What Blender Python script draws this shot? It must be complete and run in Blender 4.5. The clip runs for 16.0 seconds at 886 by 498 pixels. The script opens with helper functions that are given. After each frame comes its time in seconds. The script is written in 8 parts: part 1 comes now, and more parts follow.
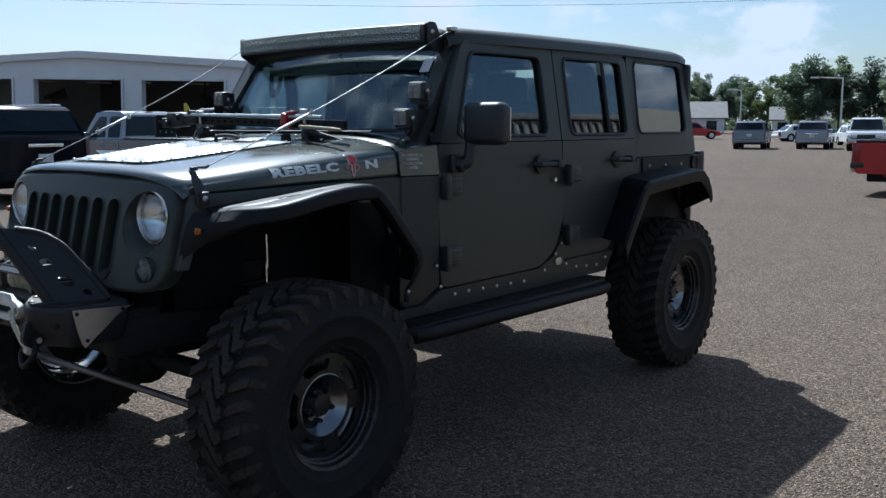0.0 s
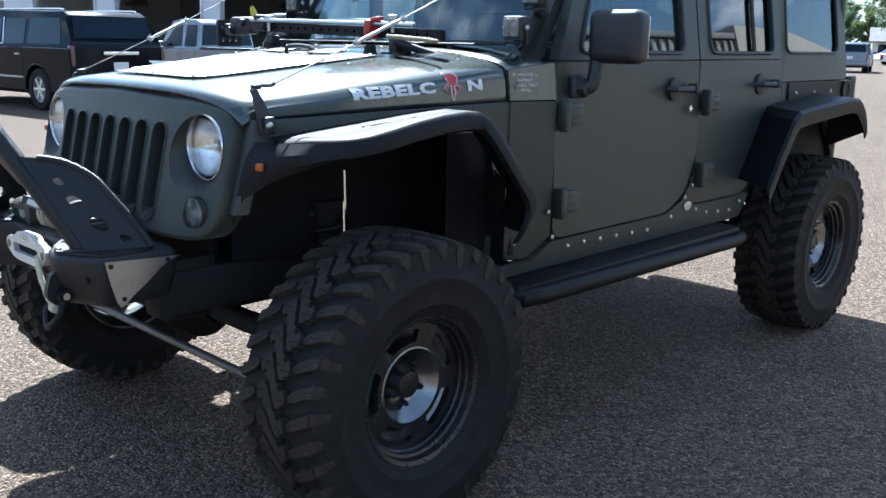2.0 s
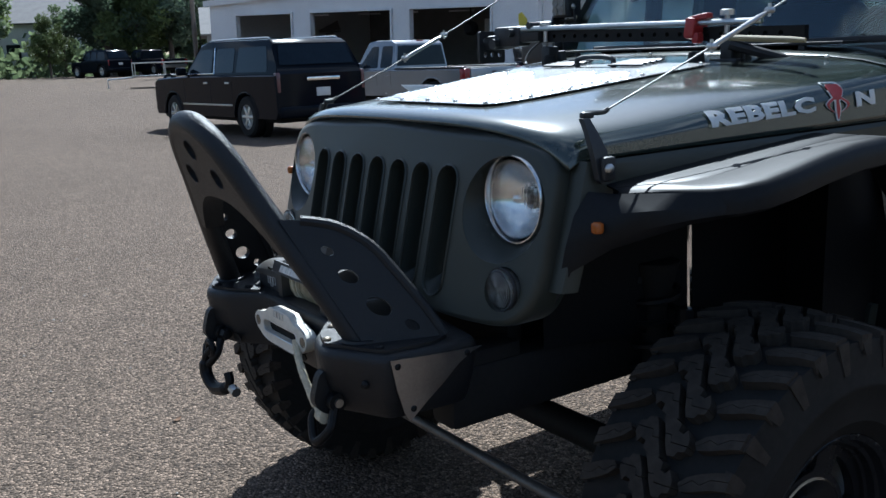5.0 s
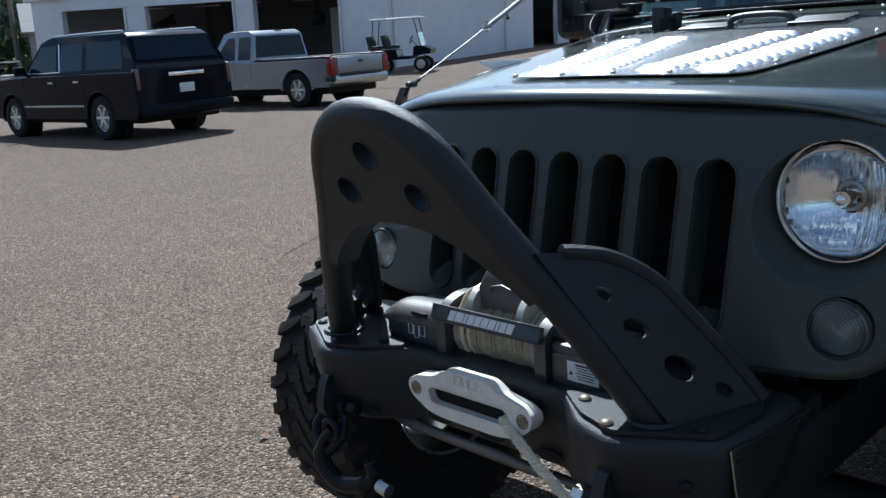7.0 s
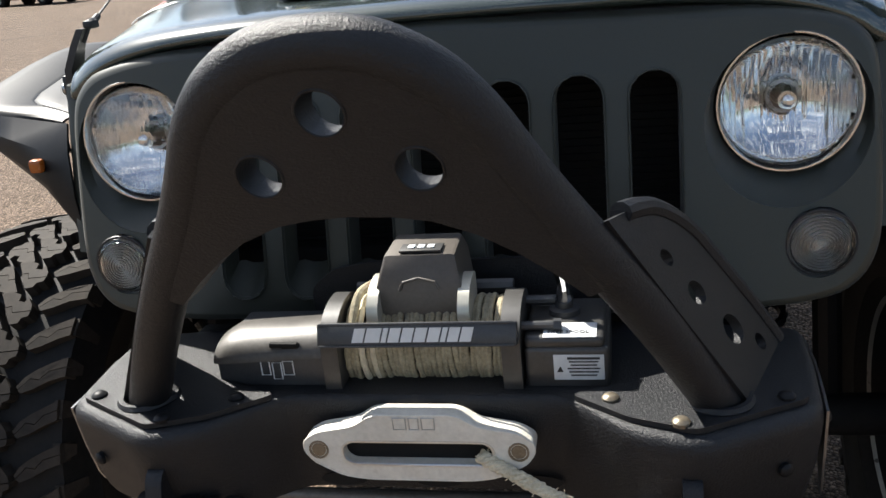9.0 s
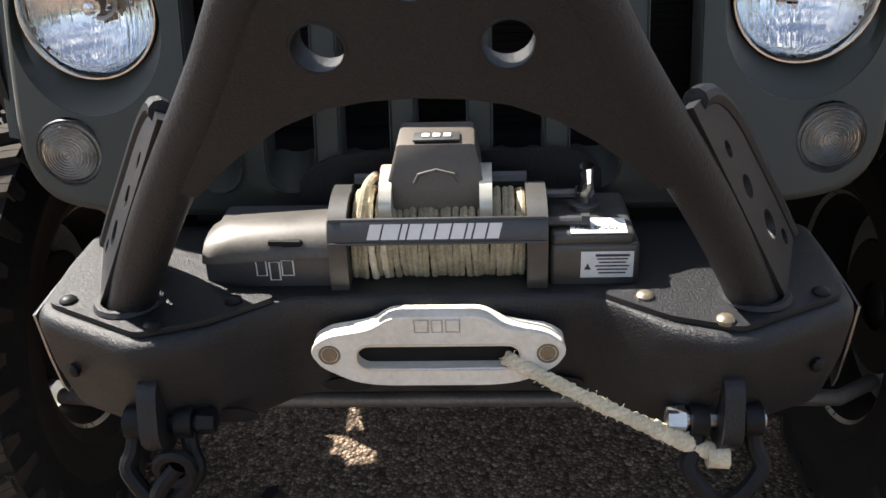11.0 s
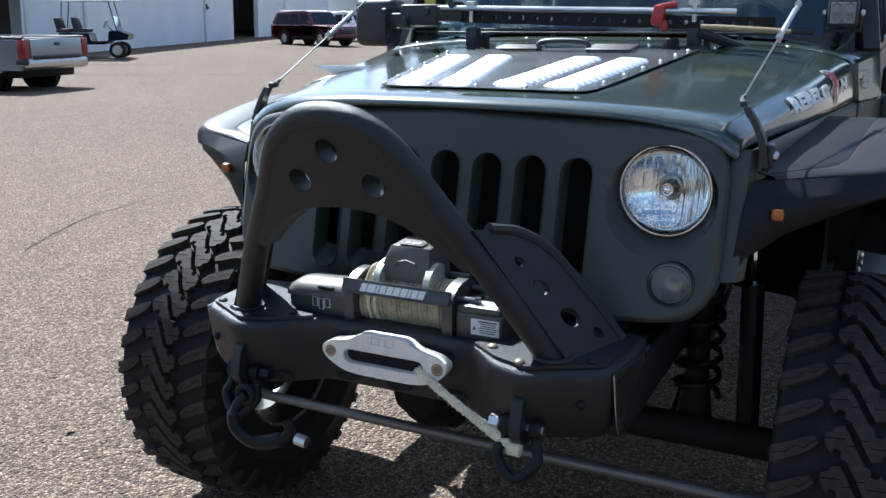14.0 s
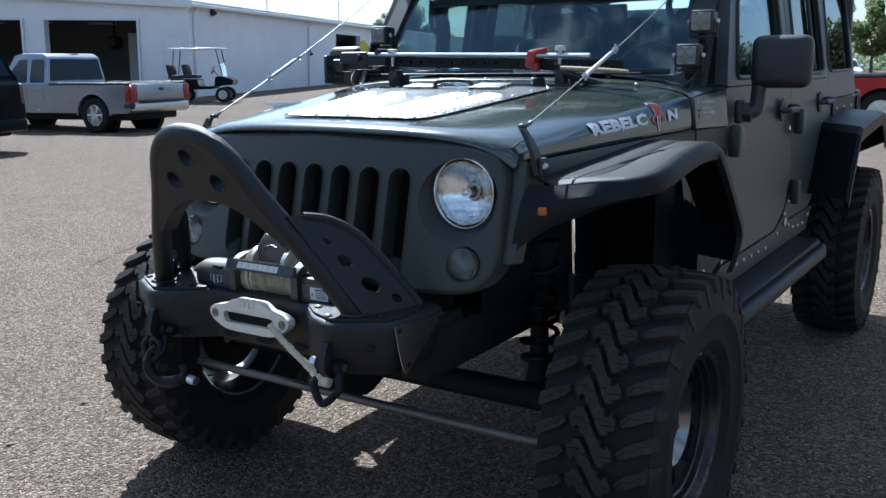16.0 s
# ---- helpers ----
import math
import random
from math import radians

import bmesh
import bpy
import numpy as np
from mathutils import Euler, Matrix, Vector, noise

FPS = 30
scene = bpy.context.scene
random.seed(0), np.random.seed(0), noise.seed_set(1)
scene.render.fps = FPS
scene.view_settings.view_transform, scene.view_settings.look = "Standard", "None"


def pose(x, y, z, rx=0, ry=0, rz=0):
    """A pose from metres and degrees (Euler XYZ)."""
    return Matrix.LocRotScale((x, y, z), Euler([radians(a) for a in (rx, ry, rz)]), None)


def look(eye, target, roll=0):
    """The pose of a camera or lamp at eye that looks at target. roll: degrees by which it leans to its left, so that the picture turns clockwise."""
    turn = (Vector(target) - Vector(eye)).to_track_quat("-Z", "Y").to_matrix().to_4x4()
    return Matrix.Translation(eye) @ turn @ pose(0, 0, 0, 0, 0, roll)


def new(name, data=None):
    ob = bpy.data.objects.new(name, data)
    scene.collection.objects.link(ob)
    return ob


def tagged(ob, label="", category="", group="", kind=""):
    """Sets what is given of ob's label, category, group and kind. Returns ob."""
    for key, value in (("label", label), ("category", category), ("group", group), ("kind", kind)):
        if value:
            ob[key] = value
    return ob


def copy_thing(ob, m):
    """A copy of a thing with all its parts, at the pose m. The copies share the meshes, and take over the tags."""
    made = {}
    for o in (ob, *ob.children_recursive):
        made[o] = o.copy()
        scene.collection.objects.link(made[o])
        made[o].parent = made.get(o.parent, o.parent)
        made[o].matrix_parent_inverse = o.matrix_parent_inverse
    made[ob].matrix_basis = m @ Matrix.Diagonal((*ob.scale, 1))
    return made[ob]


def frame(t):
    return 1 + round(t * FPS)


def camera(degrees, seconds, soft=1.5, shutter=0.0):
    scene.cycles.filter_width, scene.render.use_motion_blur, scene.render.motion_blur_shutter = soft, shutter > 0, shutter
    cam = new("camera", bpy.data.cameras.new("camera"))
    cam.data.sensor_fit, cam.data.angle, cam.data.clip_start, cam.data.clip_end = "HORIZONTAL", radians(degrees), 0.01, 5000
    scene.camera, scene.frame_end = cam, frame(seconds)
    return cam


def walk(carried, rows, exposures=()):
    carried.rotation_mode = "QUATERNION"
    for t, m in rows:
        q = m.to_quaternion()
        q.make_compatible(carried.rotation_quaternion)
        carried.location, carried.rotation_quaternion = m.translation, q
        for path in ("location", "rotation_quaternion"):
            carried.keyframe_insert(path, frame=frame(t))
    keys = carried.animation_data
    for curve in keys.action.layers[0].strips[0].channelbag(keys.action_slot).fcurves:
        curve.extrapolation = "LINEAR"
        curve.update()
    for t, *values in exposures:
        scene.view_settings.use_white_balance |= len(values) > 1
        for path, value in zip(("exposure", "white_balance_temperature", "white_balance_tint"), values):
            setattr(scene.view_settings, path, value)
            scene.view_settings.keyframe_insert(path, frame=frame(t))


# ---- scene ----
cam = camera(52.29, 16.0)
PATH = [
    (0, 3.369, -2.244, 1.479, 82.21, 0.08, 39.45),
    (0.5, 3.280, -2.081, 1.479, 81.05, -0.30, 45.06),
    (1, 3.190, -1.903, 1.476, 79.45, -1.91, 48.19),
    (1.5, 3.005, -1.842, 1.456, 78.11, -1.99, 45.88),
    (2, 2.812, -1.797, 1.467, 76.94, -0.99, 44.32),
    (2.5, 2.718, -1.677, 1.469, 79.22, -0.32, 49.01),
    (3, 2.673, -1.551, 1.454, 79.90, 0.13, 54.37),
    (3.5, 2.540, -1.564, 1.454, 81.32, 1.33, 54.08),
    (4, 2.342, -1.620, 1.478, 82.39, 2.47, 50.52),
    (4.5, 2.176, -1.637, 1.471, 80.08, 2.44, 52.28),
    (5, 1.985, -1.601, 1.459, 77.85, 2.10, 55.42),
    (5.2, 1.894, -1.587, 1.457, 77.37, 1.88, 55.97),
    (7.3, 0.891, -1.799, 1.435, 75.99, 4.36, 39.78),
    (7.5, 0.790, -1.802, 1.434, 75.09, 4.43, 35.04),
    (8, 0.557, -1.788, 1.435, 72.60, 5.87, 22.65),
    (8.2, 0.492, -1.767, 1.424, 72.20, 5.99, 19.87),
    (10.3, 0.063, -1.631, 1.397, 68.35, 3.70, 1.42),
    (10.5, 0.060, -1.640, 1.385, 67.58, 2.98, 1.80),
    (11, 0.058, -1.632, 1.387, 63.72, 1.95, 2.12),
    (11.5, 0.069, -1.649, 1.398, 63.94, 1.95, 3.09),
    (12, 0.201, -1.712, 1.401, 68.40, 2.85, 7.89),
    (12.5, 0.375, -1.790, 1.421, 72.03, 1.05, 15.09),
    (13, 0.494, -1.939, 1.435, 74.24, 0.53, 21.10),
    (13.5, 0.640, -2.158, 1.466, 74.58, 0.71, 23.09),
    (14, 0.898, -2.261, 1.497, 75.73, 0.17, 26.53),
    (14.5, 1.154, -2.348, 1.514, 76.94, 0.02, 31.33),
    (15, 1.338, -2.483, 1.515, 76.80, 0.91, 32.63),
    (15.5, 1.500, -2.532, 1.522, 77.64, 1.19, 31.18),
    (16, 1.766, -2.456, 1.493, 78.43, 0.72, 33.12),
]
walk(cam, [(t, pose(x, y, z, rx, ry, rz)) for t, x, y, z, rx, ry, rz in PATH],
     exposures=[(0, 0.62, 5250, 4), (0.5, 1.22, 5200, 4), (1, 1.5, 5200, 4), (2, 1.95, 5200, 3), (2.5, 1.95, 5200, 3), (3, 1.4, 5300, 5), (4, 0.85, 5300, 6), (5.2, 0.8, 5250, 4), (7.5, 0.8, 5250, 4), (8.2, 1.06, 5800, 6),
                (10.5, 1.82, 6600, 11), (12, 1.92, 6550, 11), (12.7, 1.68, 6250, 9), (13.5, 1.45, 5750, 7), (14.5, 1.58, 5200, 5), (15.5, 1.4, 5200, 4), (16, 1.3, 5150, 4)])

# ---- sky, sun ----
SUN_WAY = Vector((-1.44, 1.05, 1.95)).normalized()
SUN_EL = math.asin(SUN_WAY.z)
SUN_AZ = math.atan2(SUN_WAY.x, SUN_WAY.y)
world = bpy.data.worlds.new("sky")
scene.world = world
world.use_nodes = True
wt = world.node_tree
wt.nodes.clear()
w_out = wt.nodes.new("ShaderNodeOutputWorld")
w_bg = wt.nodes.new("ShaderNodeBackground")
w_sky = wt.nodes.new("ShaderNodeTexSky")
w_sky.sky_type = "NISHITA"
w_sky.sun_disc = False
w_sky.sun_elevation = SUN_EL
w_sky.sun_rotation = SUN_AZ
w_sky.dust_density = 1.3
w_sky.ozone_density = 1.6
w_sky.air_density = 1.0
w_tc = wt.nodes.new("ShaderNodeTexCoord")
w_map = wt.nodes.new("ShaderNodeMapping")
w_map.inputs["Scale"].default_value = (1.0, 1.0, 1.7)
w_map.inputs["Location"].default_value = (0.35, 0.1, 0.0)
w_noise = wt.nodes.new("ShaderNodeTexNoise")
w_noise.inputs["Scale"].default_value = 6.2
w_noise.inputs["Detail"].default_value = 7.0
w_noise.inputs["Roughness"].default_value = 0.58
w_ramp = wt.nodes.new("ShaderNodeValToRGB")
w_ramp.color_ramp.elements[0].position = 0.53
w_ramp.color_ramp.elements[1].position = 0.61
w_mix = wt.nodes.new("ShaderNodeMixRGB")
w_mix.inputs["Color2"].default_value = (8.4, 8.5, 8.8, 1)
wt.links.new(w_tc.outputs["Generated"], w_map.inputs["Vector"])
wt.links.new(w_map.outputs["Vector"], w_noise.inputs["Vector"])
wt.links.new(w_noise.outputs["Fac"], w_ramp.inputs["Fac"])
wt.links.new(w_ramp.outputs["Color"], w_mix.inputs["Fac"])
wt.links.new(w_sky.outputs["Color"], w_mix.inputs["Color1"])
wt.links.new(w_mix.outputs["Color"], w_bg.inputs["Color"])
w_bg.inputs["Strength"].default_value = 0.062
wt.links.new(w_bg.outputs["Background"], w_out.inputs["Surface"])

sun_data = bpy.data.lights.new("sun", "SUN")
sun_data.energy = 5.0
sun_data.angle = radians(0.53)
sun_data.color = (1.0, 0.94, 0.85)
sun = new("sun", sun_data)
sun.matrix_world = look(tuple(SUN_WAY * 60), (0, 0, 0))

# ---- materials ----
def nodes_of(name):
    m = bpy.data.materials.new(name)
    m.use_nodes = True
    nt = m.node_tree
    return m, nt, nt.nodes["Principled BSDF"]


def add_node(nt, kind, **sets):
    n = nt.nodes.new(kind)
    for k, v in sets.items():
        n.inputs[k.replace("_", " ")].default_value = v
    return n


def coords(nt, scale=(1, 1, 1)):
    tc = nt.nodes.new("ShaderNodeTexCoord")
    mp = nt.nodes.new("ShaderNodeMapping")
    mp.inputs["Scale"].default_value = scale
    nt.links.new(tc.outputs["Object"], mp.inputs["Vector"])
    return mp.outputs["Vector"]


def varied(name, c1, c2, rough=0.5, metal=0.0, big=2.0, fine=60.0, bump=0.1, bump_scale=None, rough_var=0.12,
           coat=0.0, spec=0.5, dist=0.002, stretch=(1, 1, 1), coat_ior=1.5, ior=1.5):
    """A surface with colour that varies at two scales, uneven gloss and fine relief."""
    m, nt, b = nodes_of(name)
    v = coords(nt, stretch)
    n1 = add_node(nt, "ShaderNodeTexNoise", Scale=big, Detail=5.0, Roughness=0.6)
    n2 = add_node(nt, "ShaderNodeTexNoise", Scale=fine, Detail=3.0, Roughness=0.6)
    for n in (n1, n2):
        nt.links.new(v, n.inputs["Vector"])
    mx = nt.nodes.new("ShaderNodeMath")
    mx.operation = "MULTIPLY_ADD"
    mx.inputs[1].default_value = 0.45
    nt.links.new(n2.outputs["Fac"], mx.inputs[0])
    half = nt.nodes.new("ShaderNodeMath")
    half.operation = "MULTIPLY"
    half.inputs[1].default_value = 0.55
    nt.links.new(n1.outputs["Fac"], half.inputs[0])
    nt.links.new(half.outputs[0], mx.inputs[2])
    rp = nt.nodes.new("ShaderNodeValToRGB")
    rp.color_ramp.elements[0].position, rp.color_ramp.elements[1].position = 0.32, 0.68
    rp.color_ramp.elements[0].color, rp.color_ramp.elements[1].color = (*c1, 1), (*c2, 1)
    nt.links.new(mx.outputs[0], rp.inputs["Fac"])
    nt.links.new(rp.outputs["Color"], b.inputs["Base Color"])
    mr = nt.nodes.new("ShaderNodeMapRange")
    mr.inputs["To Min"].default_value, mr.inputs["To Max"].default_value = max(0.02, rough - rough_var), min(1, rough + rough_var)
    nt.links.new(n1.outputs["Fac"], mr.inputs["Value"])
    nt.links.new(mr.outputs["Result"], b.inputs["Roughness"])
    b.inputs["Metallic"].default_value = metal
    b.inputs["IOR"].default_value = ior
    b.inputs["Specular IOR Level"].default_value = spec
    b.inputs["Coat Weight"].default_value = coat
    b.inputs["Coat Roughness"].default_value = 0.04
    b.inputs["Coat IOR"].default_value = coat_ior
    if bump:
        n3 = add_node(nt, "ShaderNodeTexNoise", Scale=bump_scale or fine, Detail=4.0, Roughness=0.65)
        nt.links.new(v, n3.inputs["Vector"])
        bp = add_node(nt, "ShaderNodeBump", Strength=bump, Distance=dist)
        nt.links.new(n3.outputs["Fac"], bp.inputs["Height"])
        nt.links.new(bp.outputs["Normal"], b.inputs["Normal"])
    return m


def glassy(name, tint, rough=0.0, ior=1.45):
    m, nt, b = nodes_of(name)
    b.inputs["Base Color"].default_value = (*tint, 1)
    b.inputs["Transmission Weight"].default_value = 1.0
    b.inputs["Roughness"].default_value = rough
    b.inputs["IOR"].default_value = ior
    return m


def pane(name, tint, base):
    """Clear tinted glass; the gloss grows with the angle."""
    m, nt, b = nodes_of(name)
    clear = nt.nodes.new("ShaderNodeBsdfTransparent")
    clear.inputs["Color"].default_value = (*tint, 1)
    gloss = add_node(nt, "ShaderNodeBsdfGlossy", Roughness=0.0)
    gloss.inputs["Color"].default_value = (0.93, 0.97, 1.0, 1)
    face = add_node(nt, "ShaderNodeLayerWeight", Blend=0.5)
    rise = nt.nodes.new("ShaderNodeMath")
    rise.operation = "POWER"
    rise.inputs[1].default_value = 5.0
    fres = nt.nodes.new("ShaderNodeMath")
    fres.operation = "MULTIPLY_ADD"
    fres.inputs[1].default_value, fres.inputs[2].default_value = 1 - base, base
    mix = nt.nodes.new("ShaderNodeMixShader")
    nt.links.new(face.outputs["Facing"], rise.inputs[0])
    nt.links.new(rise.outputs[0], fres.inputs[0])
    nt.links.new(fres.outputs[0], mix.inputs["Fac"])
    nt.links.new(clear.outputs["BSDF"], mix.inputs[1])
    nt.links.new(gloss.outputs["BSDF"], mix.inputs[2])
    nt.links.new(mix.outputs["Shader"], nt.nodes["Material Output"].inputs["Surface"])
    nt.nodes.remove(b)
    return m


# off-roader
SATIN = varied("satin_green_paint", (0.024, 0.0275, 0.0215), (0.032, 0.0355, 0.028), 0.44, 0.1, 1.5, 420, 0.04, 900, 0.05, spec=0.5, dist=0.0006)
SATIN.node_tree.nodes["Principled BSDF"].inputs["Sheen Weight"].default_value = 0.10
SATIN.node_tree.nodes["Principled BSDF"].inputs["Sheen Roughness"].default_value = 0.45
GLOSS = varied("gloss_green_paint", (0.026, 0.037, 0.031), (0.034, 0.046, 0.039), 0.2, 0.1, 1.2, 300, 0.006, 300, 0.05, coat=0.8, dist=0.0003, coat_ior=1.6)
GLOSS.node_tree.nodes["Principled BSDF"].inputs["Coat Roughness"].default_value = 0.10
POWDER = varied("textured_black_powder_coat", (0.0055, 0.0061, 0.0076), (0.0115, 0.0125, 0.0148), 0.44, 0.0, 6, 260, 0.8, 300, 0.08, dist=0.0022, spec=0.40)
FLARE = varied("satin_black_steel", (0.0045, 0.0048, 0.0056), (0.009, 0.0094, 0.0105), 0.46, 0.0, 3, 80, 0.12, 260, 0.08, dist=0.0008, spec=0.2)
PLASTIC = varied("black_plastic", (0.014, 0.014, 0.015), (0.022, 0.022, 0.023), 0.5, 0, 8, 200, 0.2, 500, 0.08, dist=0.0006)
TREAD = varied("dusty_tread_rubber", (0.015, 0.013, 0.011), (0.050, 0.041, 0.033), 0.78, 0, 7, 55, 0.25, 160, 0.1, dist=0.001, spec=0.2)
MACHINED = varied("machined_wheel_centre", (0.17, 0.17, 0.175), (0.26, 0.26, 0.265), 0.24, 1.0, 9, 160, 0.03, 220, 0.06)
RUBBER = varied("black_tyre_rubber", (0.007, 0.007, 0.0072), (0.019, 0.018, 0.017), 0.72, 0, 7, 55, 0.25, 160, 0.1, dist=0.001, spec=0.22)
LINER = varied("black_moulded_liner", (0.005, 0.005, 0.0055), (0.009, 0.009, 0.0095), 0.75, 0, 8, 120, 0.2, 240, 0.08, dist=0.0008, spec=0.15)
WING = varied("smooth_grey_steel_plate", (0.30, 0.30, 0.31), (0.40, 0.40, 0.41), 0.30, 1.0, 10, 160, 0.05, 240, 0.08)
DARK = varied("dark_underbody", (0.006, 0.006, 0.006), (0.014, 0.013, 0.012), 0.75, 0, 9, 60, 0.2, 90, spec=0.25)
RIM = varied("black_alloy_rim", (0.012, 0.012, 0.013), (0.021, 0.021, 0.023), 0.26, 0.2, 8, 120, 0.05, 200)
STEEL = varied("bare_steel", (0.42, 0.42, 0.41), (0.60, 0.60, 0.59), 0.32, 1.0, 9, 140, 0.08, 220, 0.1)
CHROME = varied("chrome", (0.80, 0.80, 0.80), (0.88, 0.88, 0.88), 0.07, 1.0, 12, 90, 0.0, None, 0.03)
ALU = varied("brushed_aluminium", (0.60, 0.60, 0.58), (0.76, 0.76, 0.73), 0.36, 1.0, 14, 180, 0.06, 300, 0.1)
PALE = varied("scuffed_cast_aluminium", (0.56, 0.525, 0.45), (0.76, 0.72, 0.63), 0.46, 0.0, 18, 140, 0.12, 260, 0.12)
POLISHED = varied("polished_bright_metal", (0.66, 0.66, 0.66), (0.80, 0.80, 0.79), 0.22, 1.0, 9, 160, 0.03, 220, 0.06)
BRASS = varied("tarnished_brass_bolt", (0.15, 0.125, 0.09), (0.27, 0.23, 0.17), 0.38, 0.6, 60, 300, 0.1)
ZINC = varied("zinc_bracket", (0.50, 0.48, 0.40), (0.62, 0.60, 0.52), 0.42, 0.5, 20, 120, 0.05)
WINCH = varied("grey_black_winch_paint", (0.030, 0.031, 0.034), (0.055, 0.056, 0.058), 0.42, 0.1, 14, 200, 0.22, 420, 0.1, dist=0.0006, spec=0.7)
BOXED = varied("faded_brown_black_plastic", (0.070, 0.060, 0.050), (0.105, 0.092, 0.078), 0.45, 0.0, 14, 200, 0.2, 420, 0.1, dist=0.0006, spec=0.6)
# lighter than the winch paint: sunlight on the motor's top is put into this grey
COVER = varied("sunlit_grey_cover", (0.055, 0.051, 0.046), (0.095, 0.088, 0.080), 0.44, 0.2, 16, 180, 0.2, 420, 0.1, dist=0.0006)
FROSTED = varied("hazed_lamp_front", (0.17, 0.16, 0.145), (0.28, 0.265, 0.24), 0.4, 0.2, 30, 200, 0.2, 150)
HOUSING = varied("satin_grey_winch_housing", (0.040, 0.039, 0.037), (0.065, 0.063, 0.060), 0.40, 0.2, 14, 200, 0.22, 420, 0.1, dist=0.0006, spec=0.7)
ROPE = varied("worn_tan_rope", (0.19, 0.16, 0.10), (0.48, 0.42, 0.29), 0.9, 0, 30, 260, 0.6, 330, 0.05, dist=0.003)
ROPE_PALE = varied("pale_frayed_rope", (0.40, 0.345, 0.23), (0.78, 0.70, 0.53), 0.9, 0, 30, 260, 0.6, 330, 0.05, dist=0.003)
DECAL = varied("white_vinyl", (0.62, 0.62, 0.60), (0.74, 0.74, 0.72), 0.4, 0, 6, 90, 0.0)
DECAL_RED = varied("red_vinyl", (0.36, 0.035, 0.035), (0.50, 0.06, 0.055), 0.4, 0, 9, 70, 0.0)
LABEL = varied("worn_white_label", (0.55, 0.57, 0.58), (0.72, 0.73, 0.73), 0.5, 0, 9, 120, 0.05)
INK = varied("black_ink", (0.02, 0.02, 0.02), (0.035, 0.035, 0.035), 0.6, 0, 9, 120, 0.0)
AMBER = varied("amber_lens", (0.30, 0.075, 0.010), (0.38, 0.11, 0.016), 0.25, 0, 30, 300, 0.0)
SMOKED = varied("smoked_clear_lens", (0.10, 0.045, 0.048), (0.17, 0.085, 0.088), 0.15, 0, 12, 90, 0.0)
RED_LENS = varied("red_lens", (0.17, 0.010, 0.012), (0.26, 0.018, 0.018), 0.2, 0, 12, 90, 0.0)
RED_TOOL = varied("red_painted_handle", (0.24, 0.014, 0.014), (0.34, 0.025, 0.024), 0.4, 0, 12, 120, 0.05)
WOOD = varied("weathered_wood_handle", (0.22, 0.17, 0.085), (0.34, 0.27, 0.14), 0.5, 0, 8, 90, 0.1)
YELLOW = varied("yellow_plastic", (0.62, 0.50, 0.05), (0.72, 0.60, 0.08), 0.5, 0, 8, 90, 0.1)
CLOTH = varied("dark_seat_cloth", (0.018, 0.018, 0.020), (0.035, 0.035, 0.038), 0.85, 0, 9, 260, 0.3, 400)
WINDSHIELD = pane("windscreen_glass", (0.84, 0.95, 0.95), 0.05)
DOOR_GLASS = pane("front_door_glass", (0.62, 0.70, 0.71), 0.09)
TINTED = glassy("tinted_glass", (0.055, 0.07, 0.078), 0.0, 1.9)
REFLECTOR = varied("headlamp_reflector", (0.80, 0.81, 0.80), (0.90, 0.90, 0.89), 0.05, 1.0, 30, 90, 0.0, None, 0.03)
SIGNAL = varied("dull_signal_reflector", (0.29, 0.29, 0.28), (0.42, 0.42, 0.40), 0.30, 0.7, 40, 200, 0.3, 120)
LED = varied("led_reflector", (0.50, 0.50, 0.48), (0.78, 0.78, 0.76), 0.2, 0.7, 40, 200, 0.3, 120)


LENS = glassy("headlamp_lens", (0.97, 0.98, 0.98), 0.0, 1.5)


def ringed(name):
    m = glassy(name, (0.93, 0.93, 0.91), 0.08)
    nt = m.node_tree
    v = coords(nt, (1, 1, 1))
    wv = add_node(nt, "ShaderNodeTexWave", Scale=70.0)
    wv.wave_type = "RINGS"
    wv.rings_direction = "Y"
    nt.links.new(v, wv.inputs["Vector"])
    bp = add_node(nt, "ShaderNodeBump", Strength=0.5, Distance=0.003)
    nt.links.new(wv.outputs["Fac"], bp.inputs["Height"])
    nt.links.new(bp.outputs["Normal"], nt.nodes["Principled BSDF"].inputs["Normal"])
    return m


RINGED = ringed("signal_lens")


